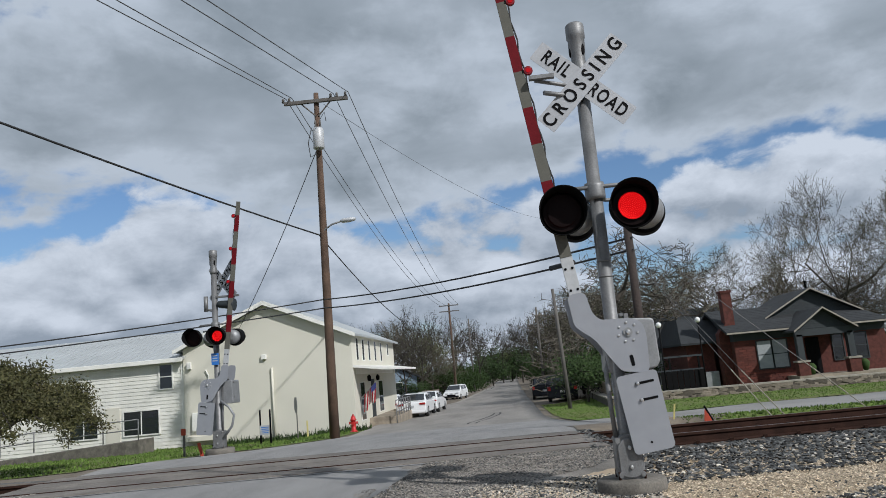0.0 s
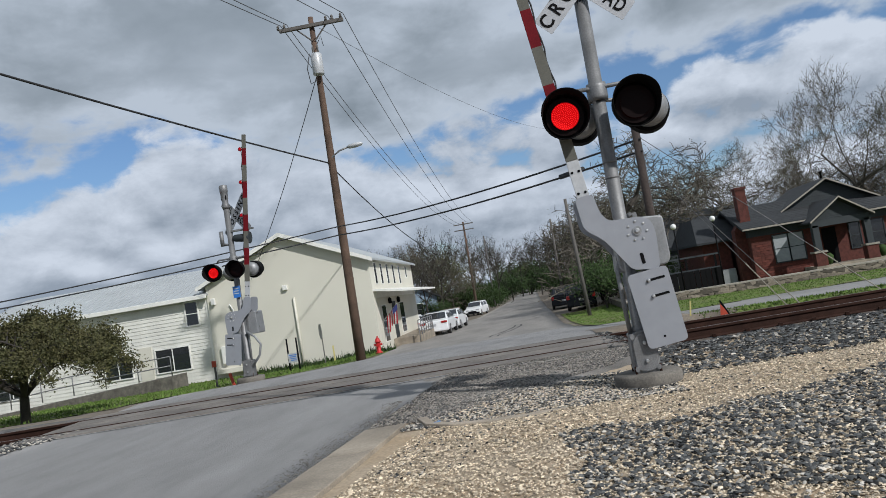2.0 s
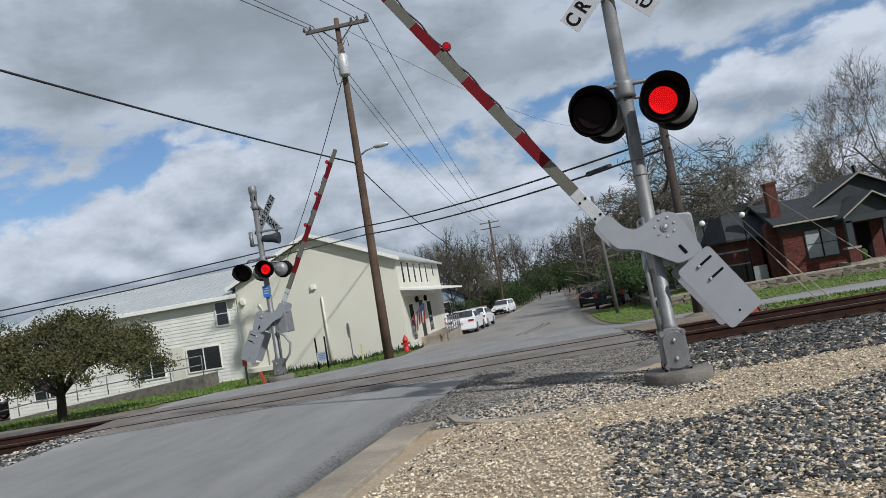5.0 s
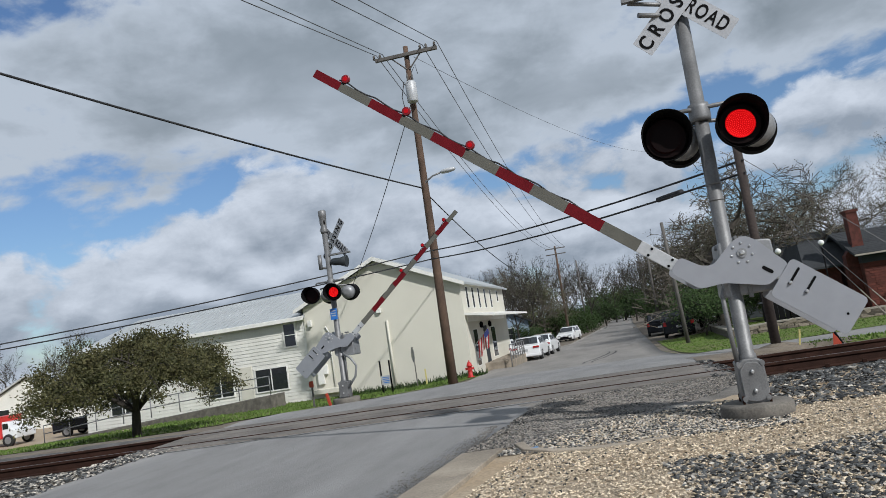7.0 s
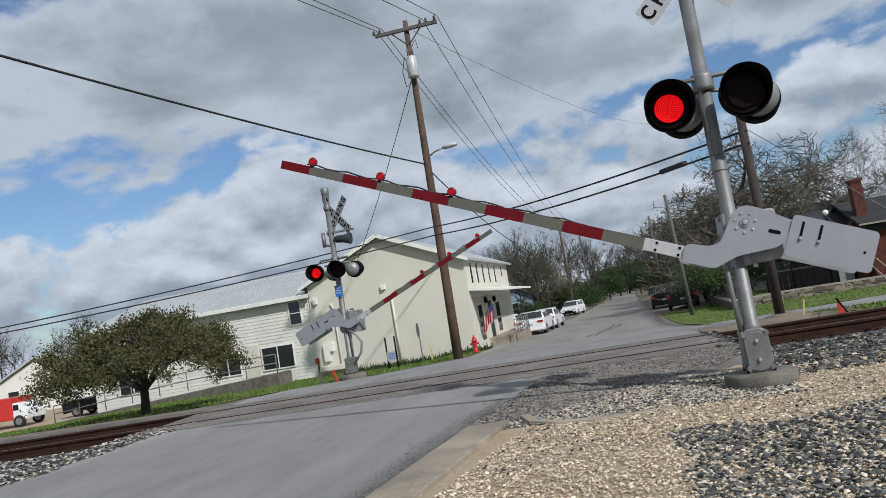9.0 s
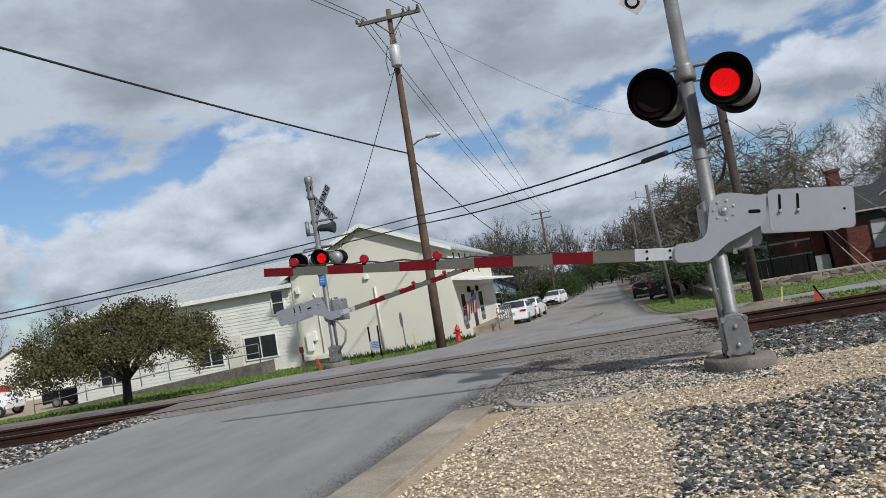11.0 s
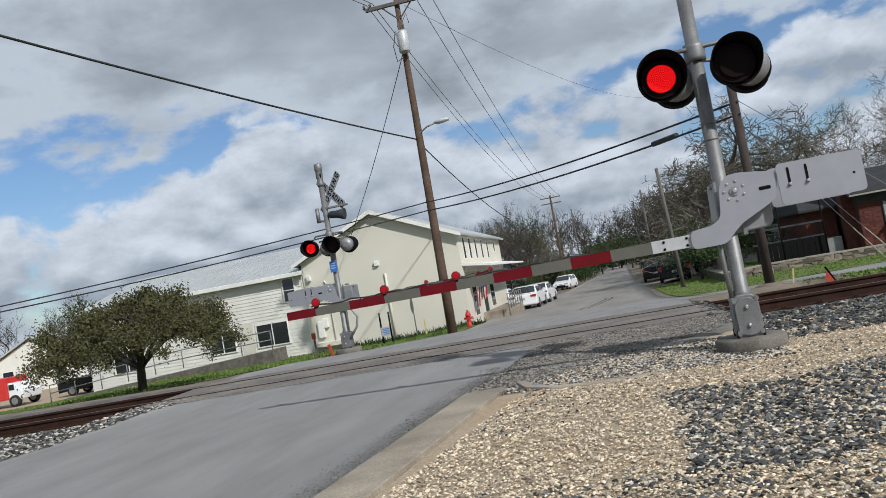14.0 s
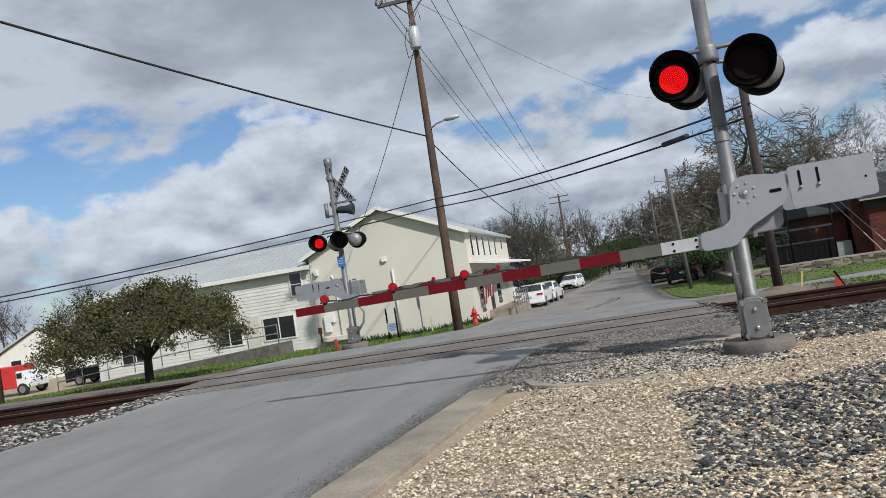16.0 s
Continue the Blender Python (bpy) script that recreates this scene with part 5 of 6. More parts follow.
# ---- vehicles ----
def vehicle(name, m, label, paint, kind):
    """A car in parts; it looks along +y, its middle at the origin."""
    c = thing(name, m, label, "car", "parked vehicles")
    L, W, H = {"sedan": (4.8, 1.82, 1.45), "suv": (4.7, 1.86, 1.68), "van": (5.1, 1.98, 1.76), "pickup": (5.6, 1.95, 1.85)}[kind]
    hl, belt, low = L / 2, H * 0.6, 0.26
    if kind == "sedan":
        side = [(-hl, 0.42), (-hl + 0.05, 0.95), (-hl + 0.6, 1.0), (hl - 1.25, 0.92), (hl - 0.2, 0.74), (hl, 0.5), (hl - 0.1, low), (-hl + 0.1, low)]
        cabin = [(-hl + 0.5, 0.98), (-hl + 1.35, H - 0.03), (-0.2, H), (0.55, H - 0.1), (hl - 1.2, 0.93)]
    elif kind == "pickup":
        side = [(-hl, 0.5), (-hl, 1.08), (-0.4, 1.08), (hl - 1.5, 1.1), (hl - 0.1, 1.0), (hl, 0.6), (hl - 0.1, 0.36), (-hl + 0.1, 0.36)]
        cabin = [(-0.6, 1.06), (-0.45, H - 0.04), (0.3, H), (0.85, H - 0.06), (hl - 1.4, 1.09)]
    else:
        side = [(-hl, 0.45), (-hl + 0.03, 1.05), (-hl + 0.3, 1.08), (hl - 1.2, 1.04), (hl - 0.15, 0.9), (hl, 0.55), (hl - 0.1, low), (-hl + 0.1, low)]
        cabin = [(-hl + 0.08, 1.05), (-hl + 0.4, H - 0.04), (-0.3, H), (0.45, H - 0.06), (hl - 1.1, 1.04)]

    def loft(outline, widths):
        bm = nb()
        a = [bm.verts.new((-w, y, z)) for (y, z), w in zip(outline, widths)]
        b = [bm.verts.new((w, y, z)) for (y, z), w in zip(outline, widths)]
        bm.faces.new(a)
        bm.faces.new(b[::-1])
        for i in range(len(a)):
            j = (i + 1) % len(a)
            bm.faces.new((a[i], b[i], b[j], a[j]))
        return bm

    hw = W / 2
    part("body", loft(side, [hw] * len(side)), paint, c, bevel=0.07)
    part("cabin", loft(cabin, [hw - 0.06 if z < H * 0.8 else hw - 0.2 for y, z in cabin]), paint, c, bevel=0.05)
    # glass strips laid on the cabin
    zc0, zc1 = (0.98 if kind == "sedan" else 1.1), H - 0.12
    for s in (-1, 1):
        ys = (cabin[0][0], cabin[-1][0])
        y0, y1 = ys[0] + 0.5, ys[1] - 0.45
        for a, b in ((y0, (y0 + y1) / 2 - 0.05), ((y0 + y1) / 2 + 0.05, y1)):
            bm = nb()
            v = []
            for off in (0.004, 0.03):
                for y, z in ((a, zc0 + 0.03), (b, zc0 + 0.03), (b - 0.1, zc1), (a + 0.1, zc1)):
                    f = (z - zc0) / (H - zc0)
                    v.append(bm.verts.new((s * (hw - 0.06 - 0.15 * f + off - 0.01), y, z)))
            bm.faces.new(v[:4])
            bm.faces.new(v[4:][::-1])
            for i in range(4):
                bm.faces.new((v[i], v[4 + i], v[4 + (i + 1) % 4], v[(i + 1) % 4]))
            part("side_window", bm, "pane", c)
    for (p, q), nm in (((cabin[0], cabin[1]), "rear_window"), ((cabin[-1], cabin[-2]), "windscreen")):
        bm = nb()
        sgn = -1 if nm == "rear_window" else 1
        v = []
        for off in (0.02, 0.05):
            for t, w in ((0.12, hw - 0.16), (0.9, hw - 0.26)):
                y, z = p[0] + (q[0] - p[0]) * t, p[1] + (q[1] - p[1]) * t
                for s in (-1, 1):
                    v.append(bm.verts.new((s * w, y + sgn * off, z + off * 0.7)))
        for f in ((0, 1, 3, 2), (4, 6, 7, 5), (0, 4, 5, 1), (2, 3, 7, 6), (0, 2, 6, 4), (1, 5, 7, 3)):
            bm.faces.new([v[i] for i in f])
        part(nm, bm, "pane", c)
    for y in (-hl + 0.95, hl - 0.9):
        for s in (-1, 1):
            wh = new("wheel")
            wh.parent, wh.matrix_basis = c, pose(s * (hw - 0.1), y, 0.34)
            bm = nb()
            lathe(bm, [(0.2, -0.11), (0.31, -0.11), (0.34, -0.08), (0.34, 0.08), (0.31, 0.11), (0.2, 0.11)], 24, pose(0, 0, 0, 0, 90, 0))
            part("tyre", bm, "tyre", wh)
            bm = nb()
            lathe(bm, [(0.21, -0.115), (0.08, -0.09), (0.08, 0.09), (0.21, 0.115)], 14, pose(0, 0, 0, 0, 90, 0))
            part("rim", bm, "rim", wh)
    zl = 0.84 if kind == "sedan" else 0.98
    for s in (-1, 1):
        bm = nb()
        box(bm, *sorted((s * (hw - (0.4 if kind == "sedan" else 0.22)), s * (hw - 0.03))), -hl - 0.015, -hl + 0.12, zl - (0.06 if kind == "sedan" else 0.2), zl + 0.06)
        part("tail_light", bm, "tail", c, "red tail light", bevel=0.02)
        bm = nb()
        box(bm, *sorted((s * (hw - 0.5), s * (hw - 0.08))), hl - 0.3, hl - 0.02, 0.68, 0.8)
        part("headlight", bm, "head_lamp", c, bevel=0.02)
        bm = nb()
        box(bm, *sorted((s * hw, s * (hw + 0.16))), cabin[-1][0] - 0.55, cabin[-1][0] - 0.4, 0.98, 1.12)
        part("wing_mirror", bm, paint, c, bevel=0.03)
    for y, nm in ((-hl - 0.012, "rear_plate"), (hl - 0.02, "front_plate")):
        bm = nb()
        box(bm, -0.16, 0.16, y, y + 0.03, 0.62, 0.76)
        part(nm, bm, "sign_white", c, "pale number plate")
    bm = nb()
    box(bm, -0.5, 0.5, hl - 0.04, hl + 0.012, 0.42, 0.62)
    part("grille", bm, "black", c, "dark grille", bevel=0.02)
    for y, nm in ((-hl - 0.02, "rear_bumper"), (hl - 0.12, "front_bumper")):
        bm = nb()
        box(bm, -hw + 0.08, hw - 0.08, y, y + 0.14, 0.3, 0.46)
        part(nm, bm, "car_dark" if kind != "sedan" else paint, c, bevel=0.03)
    return c


def on_ground(x, y, turn):
    return pose(x, y, gz(x, y) + 0.01, 0, 0, turn)


vehicle("car", on_ground(-6.1, 48.3, -2), "white sedan parked beside the street", "car_white", "sedan")
vehicle("car", on_ground(-5.95, 54.2, -3), "white car parked beyond a sedan", "car_white", "sedan")
vehicle("car", on_ground(-8.5, 52.2, 0), "white car behind a porch railing", "car_white", "sedan")
vehicle("car", on_ground(-6.5, 88.5, 170), "white sport utility car facing down the street", "car_white", "suv")
vehicle("car", on_ground(3.55, 53.0, -4), "black minivan parked beside a lawn", "car_dark", "van")
vehicle("car", on_ground(2.75, 63.5, -2), "dark sport utility car parked behind a minivan", "car_dark", "van")
vehicle("car", on_ground(6.1, 55.5, -6), "black car parked beside a stone wall", "car_dark", "suv")
vehicle("car", on_ground(-33.6, 42.0, -80), "dark blue pickup partly behind a building", "car_dark", "pickup")


def red_truck():
    t = thing("utility_truck", on_ground(-41.1, 39.55, -82), "red box-bodied service truck with a white cab", "truck", "parked vehicles")
    bm = nb()
    box(bm, -1.05, 1.05, -3.2, 2.55, 0.5, 1.9)
    part("box_body", bm, "car_red", t, "red boxy body", bevel=0.06)
    bm = nb()
    plate(bm, [(2.55, 0.45), (3.5, 0.45), (3.52, 0.95), (3.2, 1.08), (3.0, 1.5), (2.55, 1.55)], -0.95, 0.95)
    for v in bm.verts:
        v.co = Vector((v.co.y, v.co.x, v.co.z))
    part("cab", bm, "car_white", t, "white cab", bevel=0.06)
    for s in (-1, 1):
        bm = nb()
        box(bm, s * 0.955 - 0.012, s * 0.955 + 0.012, 2.62, 2.98, 1.08, 1.42)
        part("side_window", bm, "pane", t)
        bm = nb()
        lathe(bm, [(0.42, 0), (0.42, 0.006)], 20, pose(s * 1.052, -1.0, 1.3, 0, 90 * s, 0))
        part("round_emblem", bm, "dark_paint", t, "dark round emblem")
        for y in (-2.2, 2.95):
            wh = new("wheel")
            wh.parent, wh.matrix_basis = t, pose(s * 0.9, y, 0.38)
            bm = nb()
            lathe(bm, [(0.22, -0.12), (0.36, -0.12), (0.38, -0.08), (0.38, 0.08), (0.36, 0.12), (0.22, 0.12)], 20, pose(0, 0, 0, 0, 90, 0))
            part("tyre", bm, "tyre", wh)
            bm = nb()
            lathe(bm, [(0.22, -0.125), (0.22, 0.125)], 14, pose(0, 0, 0, 0, 90, 0))
            part("rim", bm, "rim", wh)


red_truck()


# ---- side road, lawns, kerbs ----
def patch(name, inside, x0, x1, y0, y1, step, dz, material, label, category="ground"):
    xs, ys = np.arange(x0, x1 + step, step).tolist(), np.arange(y0, y1 + step, step).tolist()
    return sheet(name, xs, ys, dz, material, label, inside, "structure", category)


def wob(x, y, s=1.0, a=0.25):
    return a * noise.noise((x * s, y * s, 7.3)) + a * 0.5 * noise.noise((x * s * 3.1, y * s * 3.1, 1.7))


def ty(x):
    return 12.68 + 0.1 * x


patch("side_road", lambda x, y: 15.3 + 0.1 * (x - 3) < y < 21.6 + 0.1 * (x - 3) and x > 1.5, 1, 60, 14, 30, 0.35, -0.008, "side_asphalt", "grey side road behind the track", "road")
patch("lawn", lambda x, y: (13.9 + 0.1 * (x - 1) + wob(x, y) < y < 15.3 + 0.1 * (x - 3) + wob(x, y, 2)) and x > 3.0 + wob(x, y), 2, 60, 13, 22, 0.25, -0.005, "grass", "strip of short green grass along the track")
patch("lawn", lambda x, y: 21.6 + 0.1 * (x - 3) + wob(x, y, 2) < y < 60 and x > 1.75 + wob(x, y, 2) and not (1 < x < 8 and y > 49), 1, 60, 20, 60, 0.4, 0.0, "grass", "green lawn around the garden wall")
patch("lawn", lambda x, y: y > max(14.6 + 0.1 * x, 14.6) + wob(x, y) + (1.2 if x > -9 else 0) and y < 37.2 and x < -6.9 + wob(x, y, 2) and not (-6.2 < x) and (x > -27 or y < 30) and not (y < 20 and x > -7.6), -60, -6, 13, 38, 0.4, -0.012, "grass", "rough green grass before the cream building")
patch("gravel_yard", lambda x, y: x < -24 and 31 < y < 60 and not (x > -33 and y > 33.5), -90, -22, 28, 62, 0.8, 0.015, "gravel", "pale gravel yard beside a building")
patch("gravel_verge", lambda x, y: x > lerp(y, (-5, 3.9, 7.3, 8.5, 9.5), (-2.6, -1.8, -1.5, -1.5, -0.6)) and y < ty(x) - 2.2 + wob(x, y), -4, 24, -6, 13, 0.25, -0.012, "gravel", "tan crushed gravel verge beside the crossing")
patch("ballast_bed", lambda x, y: (x > 1.2 or x < -8.3) and ty(x) - 2.6 + wob(x, y) < y < ty(x) + 1.9, -60, 60, 4, 22, 0.3, -0.02, "ballast", "dark crushed stone ballast bed")


def apron_depth(x, y):
    """How far a point lies inside the crumbling asphalt beside the crossing."""
    left = lerp(y, (7.2, 8.3, 9.5, 11.5), (-1.75, -1.62, -1.6, -1.9)) + wob(x, y, 3, 0.2)
    right = lerp(y, (7.2, 7.9, 8.5, 9.2, 10.0, 11.4), (-1.5, -0.8, 0.55, 1.25, 1.45, 1.5)) + wob(x, y, 3, 0.12)
    return min(x - left, right - x, ty(x) - 1.36 - y)


def asphalt_apron():
    xs, ys = np.arange(-2.3, 1.9, 0.07).tolist(), np.arange(7.2, 11.6, 0.07).tolist()
    ob = sheet("asphalt_apron", xs, ys, 0.0, "old_asphalt", "crumbling grey asphalt edge at the crossing", lambda x, y: apron_depth(x, y) > -0.1, "structure", "road")
    for v in ob.data.vertices:
        x, y = v.co.x, v.co.y
        v.co.z = gz(x, y) - 0.035 + 0.041 * smooth(apron_depth(x, y) / 0.3) + 0.006 * noise.noise((x * 3, y * 3, 0.5)) + 0.004 * noise.noise((x * 9, y * 9, 1.5))


asphalt_apron()
patch("gravel_verge", lambda x, y: 1.2 + wob(x, y) < x < 4.0 + wob(x, y) and ty(x) + 1.5 < y < 15.6, 0.8, 4.4, 13.6, 15.8, 0.12, 0.012, "dirt", "bare dirt edge behind the track")


def kerb():
    k = thing("kerb", pose(0, 0, 0), "flat weathered concrete kerb along the road", "kerb", kind="structure")
    ys = np.arange(-6, 7.2, 1.1)
    for y in ys:
        a, b = y + 0.006, min(y + 1.094, 7.3)
        x0 = lambda q: lerp(q, (-6, 3.9, 8), (-3.2, -2.06, -1.68))
        bm = nb()
        v = [bm.verts.new(p) for p in ((x0(a), a, -0.1), (x0(a) + 0.42, a, -0.1), (x0(b) + 0.42, b, -0.1), (x0(b), b, -0.1), (x0(a), a, 0.016), (x0(a) + 0.42, a, 0.03), (x0(b) + 0.42, b, 0.03), (x0(b), b, 0.016))]
        for f in ((0, 3, 2, 1), (4, 5, 6, 7), (0, 1, 5, 4), (1, 2, 6, 5), (2, 3, 7, 6), (3, 0, 4, 7)):
            bm.faces.new([v[i] for i in f])
        part("kerb_stone", bm, "concrete", k, bevel=0.008)
    pts = [(-1.2, 7.35), (-1.08, 7.02), (-0.82, 6.82), (-0.5, 6.76), (-0.15, 6.8), (0.2, 6.92)]
    bm = nb()
    prev = None
    for i, (x, y) in enumerate(pts):
        a = Vector(pts[max(0, i - 1)])
        b = Vector(pts[min(len(pts) - 1, i + 1)])
        d = (b - a).normalized()
        n = Vector((-d.y, d.x)) * 0.06
        h = 0.035 - 0.006 * i
        ring = [bm.verts.new((x + n.x * s, y + n.y * s, z)) for s, z in ((-1, -0.1), (1, -0.1), (0.8, h), (-0.8, h))]
        if prev:
            for q in range(4):
                bm.faces.new((prev[q], prev[(q + 1) % 4], ring[(q + 1) % 4], ring[q]))
        else:
            bm.faces.new(ring)
        prev = ring
    bm.faces.new(prev[::-1])
    part("kerb_return", bm, "concrete", k, "narrow curved concrete edging", bevel=0.008)


kerb()


# tar seams and tyre marks on the road
def seam(name, pts, w, label):
    bm = nb()
    prev = None
    for i, (x, y) in enumerate(pts):
        d = (Vector(pts[min(i + 1, len(pts) - 1)]) - Vector(pts[max(i - 1, 0)])).normalized()
        n = Vector((-d.y, d.x)) * w * (0.6 + 0.5 * noise.noise((x * 2, y * 2, 5)))
        pair = [bm.verts.new((x + s * n.x, y + s * n.y, gz(x, y) + 0.005)) for s in (-1, 1)]
        if prev:
            bm.faces.new((prev[0], prev[1], pair[1], pair[0]))
        prev = pair
    return tagged(part(name, bm, "tar"), label, "road mark", "road marks", "structure")


M["crumb"] = mat("crumb", (0.25, 0.225, 0.195), 0.95, 0, 0.3, 9, 0.3, island=0.75)
M["blue_scrap"] = mat("blue_scrap", (0.12, 0.25, 0.45), 0.5, 0, 0.3, 30, 0.1)
M["tar"] = mat("tar", (0.035, 0.034, 0.034), 0.8, 0, 0.3, 4, 0.2)
for off in (-1.5, 1.5):
    seam("tar_seam", [(x, ty(x) + off + 0.05 * noise.noise((x, off, 0))) for x in np.arange(-8, 1.1, 0.3)], 0.035, "dark tar seam along the crossing")
for off in (0.0, 0.35):
    seam("tyre_mark", [(-1.9 + off + 1.6 * smooth(t) - 0.8 * t, 31 + 12 * t) for t in np.linspace(0, 1, 14)], 0.07, "dark curved tyre mark on the street")


# ---- loose stones ----
def stones(name, count, region, size, material, label, seed, flat=0.48, lift=0.0):
    rnd = random.Random(seed)
    base = []
    for k in range(8):
        pts = []
        for p in ((1, 0, 0), (-1, 0, 0), (0, 1, 0), (0, -1, 0), (0, 0, 1), (0, 0, -1), (0.7, 0.7, 0.3), (-0.7, 0.6, 0.4), (0.5, -0.75, 0.35)):
            pts.append(Vector(p) * rnd.uniform(0.7, 1.1))
        bm = nb()
        for p in pts:
            bm.verts.new(p)
        hull = bmesh.ops.convex_hull(bm, input=bm.verts[:])
        bmesh.ops.delete(bm, geom=[v for v in bm.verts if not v.link_faces], context="VERTS")
        bmesh.ops.triangulate(bm, faces=bm.faces[:])
        bm.verts.index_update()
        base.append((np.array([v.co for v in bm.verts]), [[v.index for v in f.verts] for f in bm.faces]))
        bm.free()
    verts, faces, n = [], [], 0
    made = 0
    while made < count:
        p = region(rnd)
        if p is None:
            continue
        x, y, sc = p
        s = size * sc * rnd.uniform(0.55, 1.5)
        vs, fs = base[rnd.randrange(8)]
        a, tilt = rnd.uniform(0, 6.28), rnd.uniform(-0.5, 0.5)
        R = np.array(Euler((tilt, rnd.uniform(-0.5, 0.5), a)).to_matrix())
        q = (vs * np.array((s, s * rnd.uniform(0.6, 0.95), s * flat))) @ R.T + np.array((x, y, gz(x, y) + lift + s * flat * rnd.uniform(0.1, 0.5)))
        verts.append(q)
        faces += [[i + n for i in f] for f in fs]
        n += len(vs)
        made += 1
    ob = fast(name, np.concatenate(verts).tolist(), faces, material)
    return tagged(ob, label, "stones", "", "stuff")


def near_dark(rnd):
    # denser towards the camera
    y = 2.4 + 5.0 * rnd.random() ** 1.2
    x = rnd.uniform(-1.3, 6.0)
    if x < lerp(y, (2, 3.9, 7.3), (-1.7, -1.5, -1.0)):
        return None
    edge = 0.1 + wob(x, y, 1.2, 0.35)
    if y > 3.75 + wob(x, 0, 1) and y < 5.55 + 0.42 * x + wob(x, y, 1.5, 0.4):
        return (x, y, 1.0) if x > edge else None
    if y <= 3.75:
        return (x, y, 0.85) if rnd.random() < (0.4 if x > -0.2 else 0.1) + 0.3 * noise.noise((x, y, 2)) else None
    return (x, y, 0.7) if rnd.random() < 0.1 else None


def shoulder(rnd):
    x = rnd.uniform(1.1, 16)
    y = rnd.uniform(ty(x) - 5.0, ty(x) + 1.4)
    lim = 7.35 + 0.12 * (x - 1) + wob(x, y, 1.5, 0.4)
    if y < lim or (x < 1.25 + wob(x, y, 2, 0.15) and 8.5 < y < 11.2):
        return None
    if abs(y - (ty(x))) < 0.9 and rnd.random() < 0.5:
        return None
    return (x, y, 1.0)


def apron(rnd):
    x, y = rnd.uniform(-1.4, 1.3), rnd.uniform(6.9, 8.7 + 0.25 * noise.noise((rnd.random() * 9, 0, 0)))
    if x < -1.3 + 0.55 * (y - 7.0) + wob(x, y, 2, 0.2) - 0.2:
        return None
    return (x, y, rnd.uniform(0.5, 1.0))


def left_side(rnd):
    x = rnd.uniform(-22, -6.9)
    y = rnd.uniform(6.3, ty(x) - 0.75)
    if y < 6.6 + 0.0 * x and rnd.random() < 0.6:
        return None
    if x > -7.2 - 0.25 * max(0, 8.0 - y) + wob(x, y, 2, 0.2) - (0.15 if y > 8 else 0):
        return None
    return (x, y, 1.0)


def tan_zone(rnd):
    y = 2.2 + 6.5 * rnd.random() ** 1.3
    x = rnd.uniform(-1.9, 4.5)
    if x < lerp(y, (-5, 3.9, 7.3, 8.5, 9.5), (-2.2, -1.62, -1.1, -0.6, 0.2)) + 0.05:
        return None
    return (x, y, rnd.uniform(0.5, 1.2))


def road_edge(rnd):
    y = rnd.uniform(2, 9)
    x = lerp(y, (-6, 3.9, 8), (-3.2, -2.06, -1.68)) - abs(rnd.gauss(0, 0.12))
    return (x, y, 1.0)


stones("ballast_stones", 15500, near_dark, 0.0215, "stone_dark", "dark angular ballast stones scattered on gravel", 3)
stones("pale_stones", 5200, near_dark, 0.019, "stone_pale", "pale stones among dark ballast", 4)
stones("ballast_stones", 25000, shoulder, 0.032, "stone_dark", "dark angular ballast stones along the track", 5)
stones("pale_stones", 3600, shoulder, 0.027, "stone_pale", "pale stones along the track", 6)
stones("pale_stones", 4200, apron, 0.018, "stone_pale", "pale gravel at the crumbling asphalt edge", 7)
stones("ballast_stones", 3600, apron, 0.021, "stone_dark", "dark stones at the crumbling asphalt edge", 8)
stones("ballast_stones", 14000, left_side, 0.03, "stone_dark", "dark ballast stones beside the road", 9)
stones("pale_stones", 8500, left_side, 0.03, "stone_pale", "pale ballast stones beside the road", 10)
stones("gravel_chips", 95000, tan_zone, 0.0115, "stone_tan", "tan limestone gravel chips", 11)
stones("gravel_chips", 2600, road_edge, 0.008, "old_asphalt", "loose chips along the road edge", 12)


def crumbs(rnd):
    y = rnd.uniform(7.3, 11.3)
    x = rnd.uniform(-1.8, 1.5)
    if not lerp(y, (7.2, 8.3, 9.5, 11.5), (-1.75, -1.62, -1.5, -1.3)) < x < lerp(y, (7.2, 8.0, 9.4, 10.2, 11.4), (-1.25, -0.5, 0.9, 1.3, 1.45)):
        return None
    return (x, y, rnd.uniform(0.5, 1.3)) if rnd.random() < 0.5 + 0.6 * noise.noise((x * 1.5, y * 1.5, 4)) else None


stones("asphalt_crumbs", 30000, crumbs, 0.0115, "crumb", "loose grey asphalt crumbs at the crossing edge", 14, lift=0.004)
stones("dark_crumbs", 9000, crumbs, 0.012, "stone_dark", "dark stone grit at the crossing edge", 15, lift=0.004)
litter = thing("litter", pose(-1.0, 7.0, 0.02), "small crumpled blue plastic scrap on gravel", "litter")
bm = nb()
bmesh.ops.create_icosphere(bm, subdivisions=2, radius=0.05)
for v in bm.verts:
    v.co *= 0.7 + 0.6 * noise.noise(v.co * 40)
    v.co.z *= 0.45
part("scrap", bm, "blue_scrap", litter)


